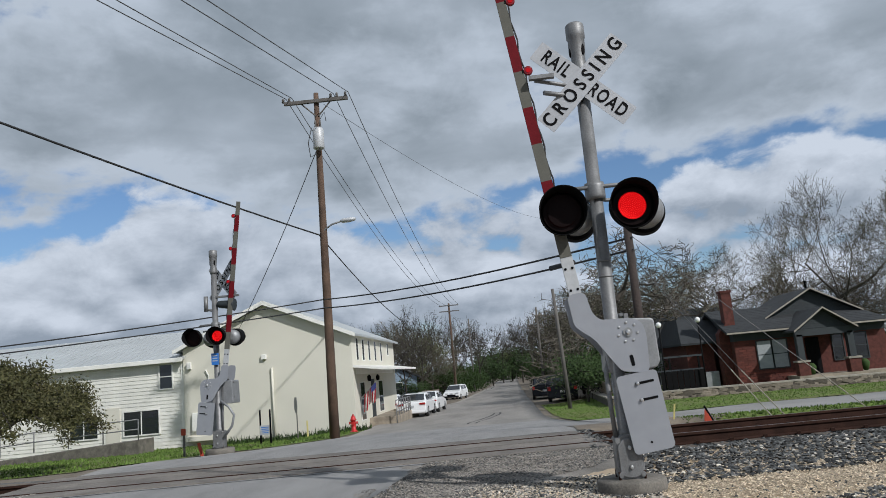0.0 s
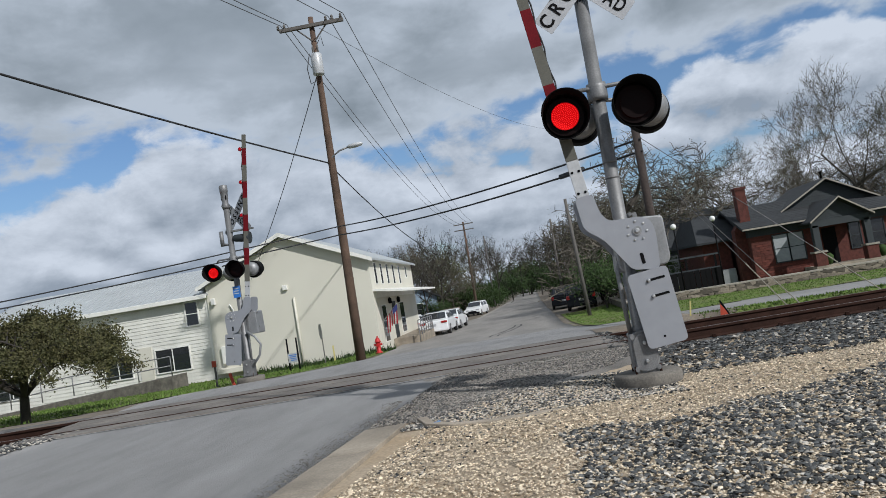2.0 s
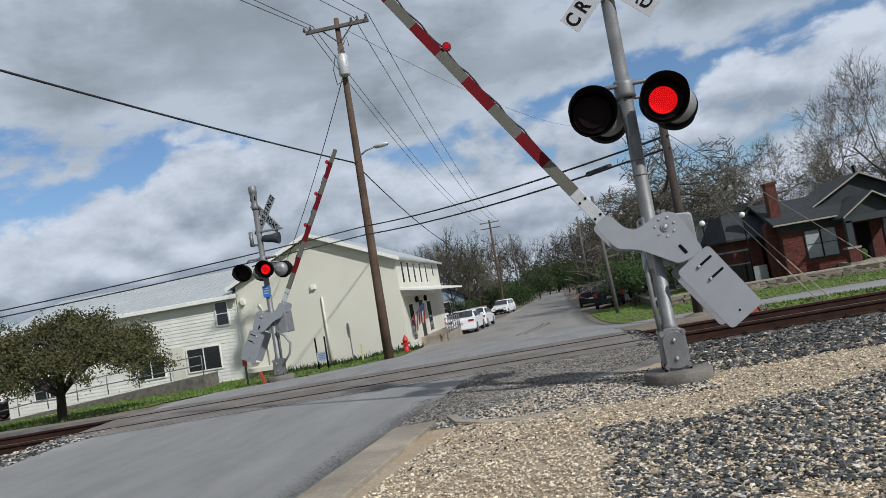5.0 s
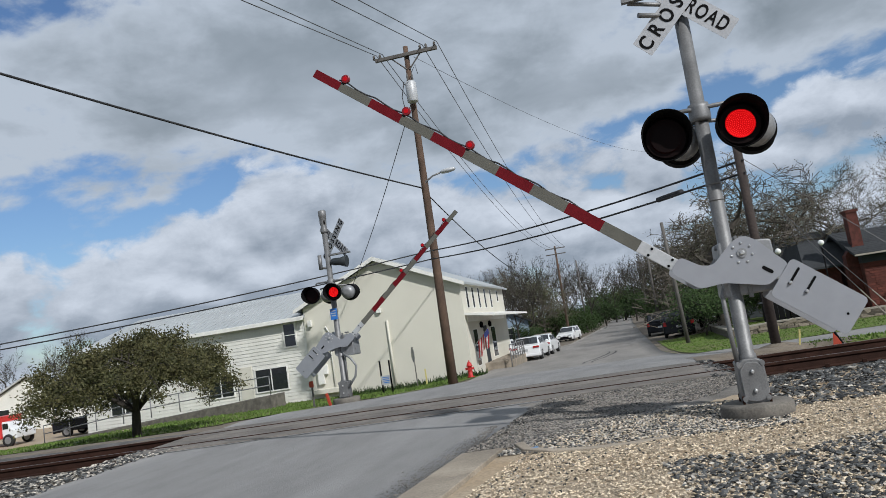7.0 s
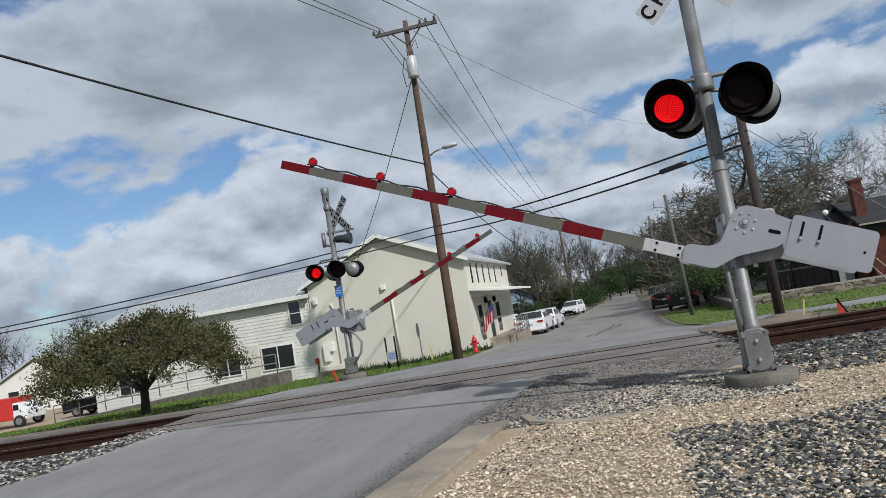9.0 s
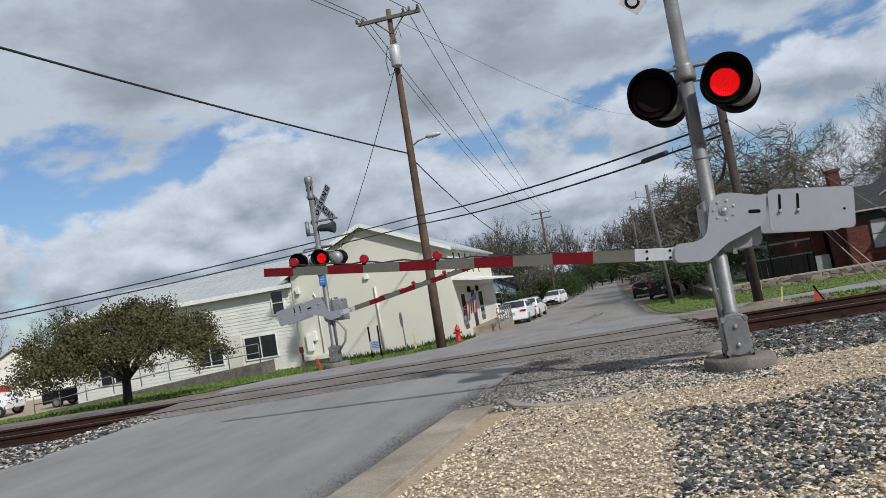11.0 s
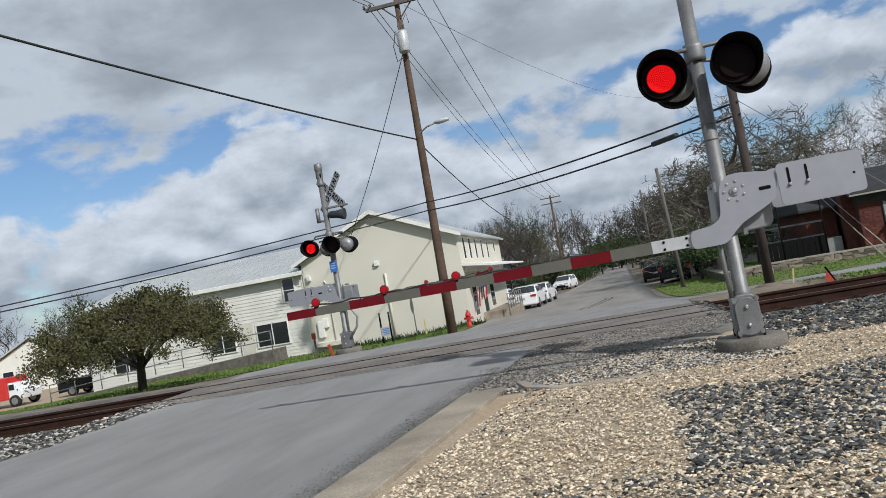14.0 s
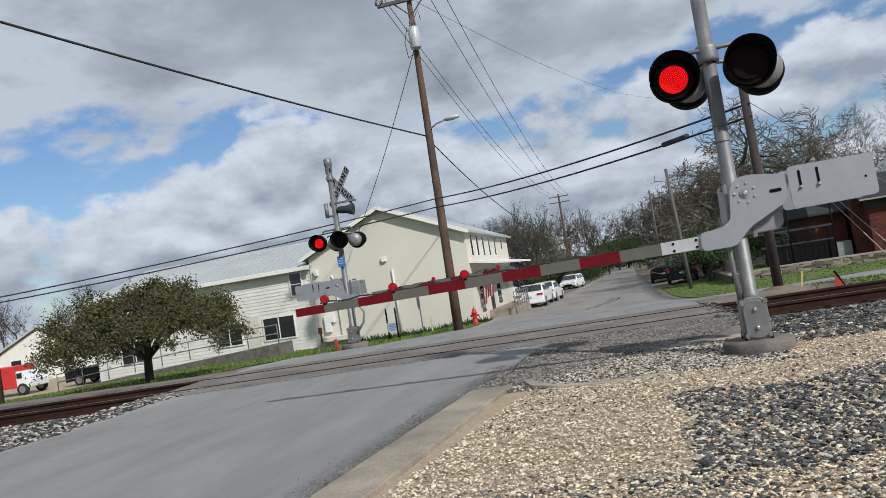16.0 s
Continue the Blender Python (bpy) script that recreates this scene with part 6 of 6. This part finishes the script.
# ---- grass blades ----
def blades(name, count, region, height, material, label, seed):
    rnd = random.Random(seed)
    verts, faces = [], []
    made = 0
    while made < count:
        p = region(rnd)
        if p is None:
            continue
        x, y, s = p
        z = gz(x, y) - 0.01
        a = rnd.uniform(0, 6.28)
        h, w = height * s * rnd.uniform(0.5, 1.4), 0.012 * (1 + 0.06 * y)
        dx, dy = math.cos(a) * w, math.sin(a) * w
        lx, ly = rnd.uniform(-0.5, 0.5) * h, rnd.uniform(-0.5, 0.5) * h
        n = len(verts)
        verts += [(x - dx, y - dy, z), (x + dx, y + dy, z), (x + lx, y + ly, z + h)]
        faces.append((n, n + 1, n + 2))
        made += 1
    return tagged(fast(name, verts, faces, material), label, "grass", "", "stuff")


def strip_track(rnd):
    x = rnd.uniform(3.2, 20)
    y = rnd.uniform(14.0 + 0.1 * (x - 1), 15.4 + 0.1 * (x - 3))
    return (x, y, 1)


def lawn_right(rnd):
    x, y = rnd.uniform(1.9, 26), rnd.uniform(22, 49)
    return None if y < 21.8 + 0.1 * (x - 3) else (x, y, 0.9)


def lawn_left(rnd):
    x, y = rnd.uniform(-30, -7.2), rnd.uniform(15.2, 37)
    if x > -7.9 and y < 20:
        return None
    return (x, y, 1.0)


def weeds(rnd):
    x = rnd.uniform(-14.5, -7.0)
    return (x, rnd.uniform(35.4, 36.9), rnd.choice((1, 1, 2.0, 3.0)))


blades("grass_blades", 7000, strip_track, 0.045, "blade", "short green grass blades along the track", 21)
blades("grass_blades", 22000, lawn_right, 0.045, "blade", "green lawn grass blades", 22)
blades("grass_blades", 16000, lawn_left, 0.075, "blade", "rough green grass blades by the building", 23)
blades("weeds", 1500, weeds, 0.1, "shrub", "dark weeds along a building wall", 24)


# ---- trees ----
def grow(seed, height, spread, levels, trunk_r, first=0.28, droop=0.0, kids=(3, 4), lean=(0, 0), width=0.0, least=0.01):
    """Trunk, limbs and twigs as tapered tubes; returns their ends too."""
    rnd = random.Random(seed)
    thick, thin, tips = nb(), nb(), []

    def limb(p, d, length, r, level):
        bm = thick if level < 2 else thin
        seg = (9, 7, 4, 3, 3, 3)[min(level, 5)]
        steps = 4 if level < 3 else 3
        pts = [p]
        for i in range(steps):
            wobble = Vector((rnd.gauss(0, 1), rnd.gauss(0, 1), rnd.gauss(0, 0.7))) * (0.16 if level else 0.07)
            d = (d + wobble + Vector((0, 0, 0.05 - droop * level))).normalized()
            p = p + d * length / steps
            pts.append(p)
        r1 = r * (0.58 if level < levels - 1 else 0.35)
        for i in range(steps):
            a, b = r + (r1 - r) * i / steps, r + (r1 - r) * (i + 1) / steps
            tube(bm, pts[i], pts[i + 1], max(a, least), max(b, least * 0.8), seg, False)
        if level >= levels - 1:
            tips.append((pts[-1], d))
            tips.append((pts[-2], d))
            return
        n = rnd.randint(*kids) + (1 if level == 0 else 0)
        for k in range(n):
            t = 1.0 if k == 0 else rnd.uniform(0.35, 1.0)
            q = pts[0].lerp(pts[-1], t) if t < 1 else pts[-1]
            if 0 < t < 1:
                j = min(steps - 1, int(t * steps))
                q = pts[j].lerp(pts[j + 1], t * steps - j)
            out = Vector((rnd.gauss(0, 1), rnd.gauss(0, 1), rnd.gauss(0.15, 0.5)))
            nd = (d * (1.0 - spread * 0.45) + out.normalized() * spread).normalized()
            limb(q, nd, length * rnd.uniform(0.55, 0.82), r1 * rnd.uniform(0.5, 0.8) if k else r1 * 0.95, level + 1)

    limb(Vector((0, 0, -0.2)), Vector((lean[0], lean[1], 1)).normalized(), height * first, trunk_r, 0)
    zs = sorted(p.z for p, d in tips)
    rs = sorted(math.hypot(p.x, p.y) for p, d in tips)
    sz = height / zs[-1]
    sx = width / 2 / rs[int(len(rs) * 0.97)] if width else sz
    # the crown is centred over the trunk
    mx, my = (sum(p[i] for p, d in tips) / len(tips) / zs[-1] for i in (0, 1))
    fix = lambda c: Vector(((c.x - mx * max(c.z, 0) * 0.8) * sx, (c.y - my * max(c.z, 0) * 0.8) * sx, c.z * sz))
    for bm in (thick, thin):
        for v in bm.verts:
            v.co = fix(v.co)
    return thick, thin, [(fix(p), d) for p, d in tips]


def leaf_mesh(tips, per, size, spread, seed):
    rnd = random.Random(seed)
    verts, faces = [], []
    for p, d in tips:
        for k in range(per):
            c = p + Vector((rnd.gauss(0, spread), rnd.gauss(0, spread), rnd.gauss(0, spread * 0.7)))
            a = Vector((rnd.gauss(0, 1), rnd.gauss(0, 1), rnd.gauss(0, 1))).normalized()
            b = a.orthogonal().normalized()
            s = size * rnd.uniform(0.6, 1.4)
            n = len(verts)
            for u, v in ((-1, 0), (0, -0.45), (1, 0), (0, 0.45)):
                verts.append(tuple(c + a * u * s + b * v * s))
            faces.append((n, n + 1, n + 2, n + 3))
    return verts, faces


def tree(name, m, label, seed, height, spread, levels, trunk_r, bark="bark", first=0.28, leaves=None, kids=(3, 4), droop=0.0, lean=(0, 0), group="trees", width=0.0, least=0.01):
    t = thing(name, m, label, "tree", group)
    thick, thin, tips = grow(seed, height, spread, levels, trunk_r, first, droop, kids, lean, width, least)
    part("trunk", thick, bark, t)
    tw = part("twig_mass", thin, "twig" if bark == "bark" else bark, t)
    tw["kind"] = "stuff"
    if leaves:
        per, size, sp, material = leaves
        v, f = leaf_mesh([q for q in tips if q[0].z > height * 0.36], per, size, sp, seed)
        c = fast("crown", v, f, material, t)
        c["kind"] = "stuff"
    return t


OAK = (-17.8, 24.0)


def umbrella_tree(name, m, label, seed, height, width, clear, r):
    """A low broad tree: short trunk, limbs that fan out, and an umbrella of leaves."""
    rnd = random.Random(seed)
    t = thing(name, m, label, "tree", "trees")
    trunk, thin, tips = nb(), nb(), []
    R = width / 2
    fork = Vector((0.05, 0, clear))
    tube(trunk, Vector((0, 0, -0.2)), Vector((0, 0, 0.12)), r * 1.35, r * 1.1, 10, False)
    tube(trunk, Vector((0, 0, 0.12)), fork, r * 1.1, r, 10, False)

    def bough(bm, p, q, r0, r1, seg, bend):
        pts = [p]
        for i in range(1, 5):
            c = p.lerp(q, i / 4)
            c.z += bend * math.sin(i / 4 * math.pi)
            if i < 4:
                c += Vector((rnd.gauss(0, 0.06), rnd.gauss(0, 0.06), rnd.gauss(0, 0.05)))
            pts.append(c)
        for i in range(4):
            tube(bm, pts[i], pts[i + 1], r0 + (r1 - r0) * i / 4, r0 + (r1 - r0) * (i + 1) / 4, seg, False)
        return pts

    def dome(rad):
        return clear * 1.05 + (height - clear * 1.05) * math.sqrt(max(0.0, 1 - (rad / R) ** 2.1))

    for k in range(11):
        a = k * math.tau / 10 + rnd.uniform(-0.2, 0.2)
        rad = R * (rnd.uniform(0.42, 0.66) if k < 10 else 0.08)
        end = Vector((math.cos(a) * rad, math.sin(a) * rad, clear + (dome(rad) - clear) * rnd.uniform(0.5, 0.75)))
        main = bough(trunk, fork, end, r * rnd.uniform(0.42, 0.62), r * 0.2, 7, 0.12)
        for j in range(11):
            b = a + rnd.gauss(0, 0.42)
            rd = R * min(1.0, math.sqrt(rnd.uniform(0.02, 1.0)) * rnd.uniform(0.92, 1.05)) if k < 10 else R * rnd.uniform(0.05, 0.4)
            low = clear * rnd.uniform(0.95, 1.3)
            q = Vector((math.cos(b) * rd, math.sin(b) * rd, 0))
            q.z = low + (dome(rd) - low) * rnd.uniform(0.25, 1.0) ** 0.7 + rnd.gauss(0, 0.08)
            p = main[rnd.choice((2, 3, 3, 4))]
            sub_limb = bough(thin, p, q, r * 0.2, 0.012, 5, 0.08)
            for i in range(8):
                c = sub_limb[rnd.choice((2, 3, 4, 4))]
                d = Vector((rnd.gauss(0, 1), rnd.gauss(0, 1), rnd.gauss(0.25, 0.8))).normalized() * rnd.uniform(0.18, 0.5)
                tube(thin, c, c + d, 0.009, 0.005, 3, False)
                tips.append((c + d * 0.6, d))
                tips.append((c + d, d))
    part("trunk", trunk, "bark_dark", t)
    part("twig_mass", thin, "bark_dark", t)["kind"] = "stuff"
    v, f = leaf_mesh(tips, 29, 0.05, 0.18, seed)
    fast("crown", v, f, "leaf", t)["kind"] = "stuff"
    return t


umbrella_tree("oak_tree", pose(OAK[0], OAK[1], gz(*OAK)), "small broad evergreen oak with dark trunk beside the track", 12, 3.8, 7.6, 0.92, 0.15)

bare = tree("bare_tree", pose(7.6, 57, gz(7.6, 57), 0, 0, 20), "large bare spreading tree with budding twigs", 5, 11.8, 0.95, 7, 0.26, "bark", 0.2, (1, 0.05, 0.25, "bud"), (3, 4), 0.012, (-0.1, 0), "bare trees", 17.5, 0.011)
bare2 = tree("bare_tree", pose(27, 62, gz(27, 62)), "tall bare tree with fine twigs behind a house", 8, 16.5, 0.75, 7, 0.24, "bark", 0.27, (1, 0.05, 0.2, "bud"), (3, 4), 0, (0, 0), "bare trees", 12, 0.011)
bare3 = tree("bare_tree", pose(-12, 95, gz(-12, 95)), "bare woodland tree with dark branches", 11, 12, 0.8, 6, 0.17, "bark_dark", 0.3, (1, 0.06, 0.25, "bud"), (3, 4), 0, (0, 0), "bare trees", 9, 0.017)
green = tree("budding_tree", pose(-8.6, 84, gz(-8.6, 84)), "young tree with fresh green spring leaves", 17, 8, 0.7, 5, 0.08, "bark", 0.25, (6, 0.09, 0.4, "bud"), (3, 4), 0, (0, 0), "budding trees", 5.5)


def shrub_thing(m, label, seed, size, material="shrub"):
    s = thing("shrub", m, label, "shrub", "shrubs")
    thick, thin, tips = grow(seed, size, 1.0, 4, 0.04, 0.25, width=size * 1.3)
    part("trunk", thick, "bark_dark", s)
    part("twig_mass", thin, "bark_dark", s)["kind"] = "stuff"
    v, f = leaf_mesh(tips, 26, 0.09, size * 0.16, seed)
    c = fast("crown", v, f, material, s)
    c["kind"] = "stuff"
    return s


hedge = shrub_thing(pose(4.4, 44.5, gz(4.4, 44.5)), "dense green shrub beside a garden wall", 31, 2.6)
rnd = random.Random(77)


def scaled(x, y, turn, s):
    return pose(x, y, gz(x, y), 0, 0, turn) @ Matrix.Diagonal((s, s, s, 1))


for x, y, s in ((10.2, 64, 0.72), (12.2, 61, 0.95), (11.5, 69, 0.95), (-10.5, 84, 0.72), (-15, 88, 0.8), (9.5, 74, 0.8), (25, 63, 0.7), (31, 66, 0.8), (9.5, 78, 0.95), (6.5, 92, 0.8), (14, 66, 0.75), (20, 72, 0.85)):
    copy_thing(bare, scaled(x, y, rnd.uniform(0, 360), s))
for x, y, s in ((33, 58, 0.95), (38, 70, 1.0), (24, 76, 0.8), (31, 84, 1.0), (44, 62, 0.9), (22, 90, 0.8)):
    copy_thing(bare2, scaled(x, y, rnd.uniform(0, 360), s))
for x, y, s in ((-16, 92, 0.8), (-20, 97, 0.85), (-9.5, 98, 0.95), (-7.5, 104, 0.95), (-13, 108, 0.9), (-24, 105, 0.85), (-8, 118, 1.0), (-5, 128, 1.0), (-17, 122, 1.0), (-28, 116, 0.9), (-33, 108, 0.8),
                (4.5, 104, 0.9), (7, 112, 1.0), (5.2, 124, 0.9), (10, 120, 1.05), (2.5, 150, 1.1), (-1.5, 165, 1.1), (-6, 150, 1.1), (6, 160, 1.1), (0.5, 185, 1.2), (13, 104, 1.0), (16, 116, 1.0),
                (-44, 78, 0.7), (-50, 72, 0.7), (-56, 80, 0.8), (-62, 74, 0.8), (-70, 84, 0.9), (-76, 76, 0.85), (-40, 90, 0.8), (-48, 96, 0.85), (-35, 70, 0.62), (-84, 86, 0.9), (-30, 66, 0.66), (-11, 64, 0.58), (-14.5, 67, 0.6), (-10, 72, 0.66), (-18, 62, 0.58), (-21, 70, 0.66), (-9.5, 80, 0.75), (-13, 74, 0.7), (-24, 78, 0.75), (-17, 80, 0.75), (4.6, 76, 0.7), (6.8, 84, 0.8), (4.2, 90, 0.8), (-41, 57, 0.5), (-45, 59, 0.55), (-38, 58, 0.5), (-50, 60, 0.6), (-55, 62, 0.65), (24, 66, 0.7), (27, 69, 0.75), (30, 67, 0.7), (33, 72, 0.8), (37, 68, 0.75), (41, 74, 0.8), (46, 70, 0.8), (50, 78, 0.9)):
    copy_thing(bare3, scaled(x, y, rnd.uniform(0, 360), s))
for x, y, s in ((-8.2, 96, 0.7), (4.6, 98, 0.8), (-47, 66, 0.62), (-42, 60, 0.55), (12, 84, 0.9), (28, 70, 0.9), (36, 64, 0.9), (0, 172, 1.0), (-54, 64, 0.6)):
    copy_thing(green, scaled(x, y, rnd.uniform(0, 360), s))
for x, y, s in ((5.0, 47.5, 1.0), (5.9, 50.5, 1.25), (-10, 76, 0.9), (-12.5, 80, 1.1), (-8.4, 96, 1.3), (-6.6, 107, 1.4), (-43, 62, 1.0), (-49, 60, 1.1), (-38, 66, 1.2), (3.6, 130, 1.8), (-3.2, 140, 1.9), (0.5, 176, 3.0), (-4, 172, 2.8), (4.5, 172, 2.8), (-55, 70, 1.4), (-66, 72, 1.6), (25, 60, 1.0), (28.5, 63, 1.2), (32, 61, 1.1), (36, 64, 1.3), (40, 62, 1.2), (45, 66, 1.4), (9.5, 70, 1.3), (8.2, 48, 0.9)):
    copy_thing(hedge, scaled(x, y, rnd.uniform(0, 360), s))

for x, y, s in [(-7.5 - 3.2 * i, 100 + 5 * (i % 3), 1.5 + 0.35 * (i % 2)) for i in range(14)] + [(5.5 + 3.4 * i, 98 + 5 * (i % 3), 1.5 + 0.35 * (i % 2)) for i in range(12)] + [(-6.8, 118, 1.4), (-6.2, 132, 1.6), (5.2, 116, 1.4), (5.6, 134, 1.7), (-9.5, 150, 2.4), (8.5, 150, 2.4), (-2.5, 205, 3.2), (1.5, 208, 3.4), (5.5, 204, 3.0), (-7.5, 200, 3.0)]:
    copy_thing(hedge, pose(0, 0, -0.75 * s) @ scaled(x, y, rnd.uniform(0, 360), s))


# ---- far houses, fences, lamps ----
def far_house(x, y, w, d, h, wall, turn, label):
    f = thing("distant_house", pose(x, y, gz(x, y), 0, 0, turn), label, "house", "distant houses")
    bm = nb()
    plate(bm, [(-w / 2, -0.3), (w / 2, -0.3), (w / 2, h), (0, h + w * 0.27), (-w / 2, h)], 0, d)
    part("wall", bm, wall, f)
    for s in (-1, 1):
        bm = nb()
        plate(bm, [(0, h + w * 0.28), (s * (w / 2 + 0.4), h - 0.12), (s * (w / 2 + 0.4), h + 0.02), (0, h + w * 0.28 + 0.14)], -0.4, d + 0.4)
        part("roof", bm, "shingle" if wall != "siding" else "metal_roof", f)
    for k in (-0.25, 0.25):
        window_in(f, k * w - 0.45, k * w + 0.45, 0.9, 2.1, -0.02, (1, 2))


far_house(-13.5, 76, 8, 10, 2.6, "pale_blue", 8, "pale blue house behind bare trees")
far_house(8.5, 60.5, 9, 9, 2.9, "dark_paint", -90, "dark house behind a bare tree")
far_house(-52, 56, 9, 8, 2.3, "siding", 20, "small white house beyond a gravel yard")


def panel_fence(x0, y0, x1, y1, h, name, label, material, step):
    f = thing(name, pose(0, 0, 0), label, "fence", "fences")
    L = math.hypot(x1 - x0, y1 - y0)
    a = math.degrees(math.atan2(y1 - y0, x1 - x0))
    n = int(L / step)
    bm = nb()
    box(bm, -step * 0.47, step * 0.47, -0.012, 0.012, 0, h)
    data = None
    for i in range(n):
        t = (i + 0.5) / n
        x, y = x0 + (x1 - x0) * t, y0 + (y1 - y0) * t
        if data is None:
            q = part("picket", bm, material, f)
            data = q.data
        else:
            q = new("picket", data)
            q.parent = f
        q.matrix_basis = pose(x, y, gz(x, y) - 0.05, 0, random.uniform(-1, 1), a)
    for hz in (0.3, h - 0.2):
        bm = nb()
        path_tube(bm, [(x0 + (x1 - x0) * i / 6, y0 + (y1 - y0) * i / 6 + 0.03, gz(x0 + (x1 - x0) * i / 6, y0 + (y1 - y0) * i / 6) + hz) for i in range(7)], 0.025, 5)
        part("fence_rail", bm, material, f)


panel_fence(-7.6, 64, -6.9, 72, 1.5, "picket_fence", "weathered wooden fence beside the street", "fence_wood", 0.16)
panel_fence(5.0, 38.6, 5.4, 47, 1.1, "picket_fence", "grey weathered fence behind a stone wall", "fence_wood", 0.16)
panel_fence(7.2, 41.5, 10.6, 41.9, 1.25, "iron_fence", "black iron fence beside the brick house", "black", 0.3)
for x, y, z in ((8.1, 40.2, 2.6), (10.5, 41.6, 2.75)):
    l = thing("garden_lamp", pose(x, y, gz(x, y)), "black garden lamp post with a white globe", "lamp", "garden lamps")
    bm = nb()
    tube(bm, (0, 0, -0.1), (0, 0, z - gz(x, y)), 0.04, 0.035, 10)
    part("post", bm, "black", l)
    bm = nb()
    lathe(bm, [(0.05, 0), (0.12, 0.06), (0.15, 0.15), (0.12, 0.25), (0.03, 0.3)], 16, pose(0, 0, z - gz(x, y)))
    part("globe", bm, "globe", l, "white glass globe")
arb = thing("pergola", pose(8.9, 42.6, gz(8.9, 42.6)), "dark timber pergola beside the brick house", "pergola")
for x in (-1.6, 0, 1.6):
    bm = nb()
    box(bm, x - 0.05, x + 0.05, -0.05, 0.05, -0.1, 1.9)
    part("post", bm, "black", arb)
for z in (1.9, 1.15):
    bm = nb()
    box(bm, -1.8, 1.8, -0.06, 0.06, z, z + 0.1)
    part("beam", bm, "dark_paint", arb)

bricks_on("brick_house", 12.97, 16.2, 43.99, -0.75, 1.6, [(14.1, 15.9, -0.2, 1.55)])


# ---- moving parts ----
NEAR_ARM = [(0, 82.5), (1.5, 82.8), (2.5, 83), (3, 80.5), (3.5, 73.2), (5.8, 50.2), (6.5, 43.5), (7, 38.9), (7.5, 35.0), (8, 31.9), (8.5, 27.7), (9, 23.2), (9.5, 18.5), (9.7, 16.8), (11.8, 3.2), (12.5, 1.0), (13.2, -0.4), (14, -0.6), (16, -0.9)]
FAR_ARM = [(0, 83), (3.0, 82.3), (3.5, 79.5), (6, 49), (6.5, 44.5), (7, 40), (7.5, 35.6), (8, 31.4), (8.5, 27), (9, 22.7), (9.5, 18.4), (12, 5), (13, 2), (16, 1.5)]


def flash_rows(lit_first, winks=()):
    """Imitates the lamp's flashing: the added disc turns its lit face out and in again every 0.6 s; at a wink it turns
    in for a moment, as flicker.
    """
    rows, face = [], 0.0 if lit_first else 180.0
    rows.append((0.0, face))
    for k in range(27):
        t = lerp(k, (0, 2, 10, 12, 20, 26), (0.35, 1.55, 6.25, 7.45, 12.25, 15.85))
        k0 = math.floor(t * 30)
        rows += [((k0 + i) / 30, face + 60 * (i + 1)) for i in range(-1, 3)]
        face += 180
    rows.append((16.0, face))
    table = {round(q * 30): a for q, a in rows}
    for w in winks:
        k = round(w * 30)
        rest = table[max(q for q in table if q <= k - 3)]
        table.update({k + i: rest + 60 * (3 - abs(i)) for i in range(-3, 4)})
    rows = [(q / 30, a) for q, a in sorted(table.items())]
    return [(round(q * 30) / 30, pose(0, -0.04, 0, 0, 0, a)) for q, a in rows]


def motions():
    walk(near_arm, [(t, pose(0.09, -0.14, 1.505, 0, a, 0)) for t, a in NEAR_ARM])
    walk(far_arm, [(t, pose(-0.16, -0.14, 1.59, 0, -a, 0)) for t, a in FAR_ARM])
    # these disc turns stand in for the lamps switching on and off
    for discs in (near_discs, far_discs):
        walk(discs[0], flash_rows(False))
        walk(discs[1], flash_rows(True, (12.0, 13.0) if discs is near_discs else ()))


motions()
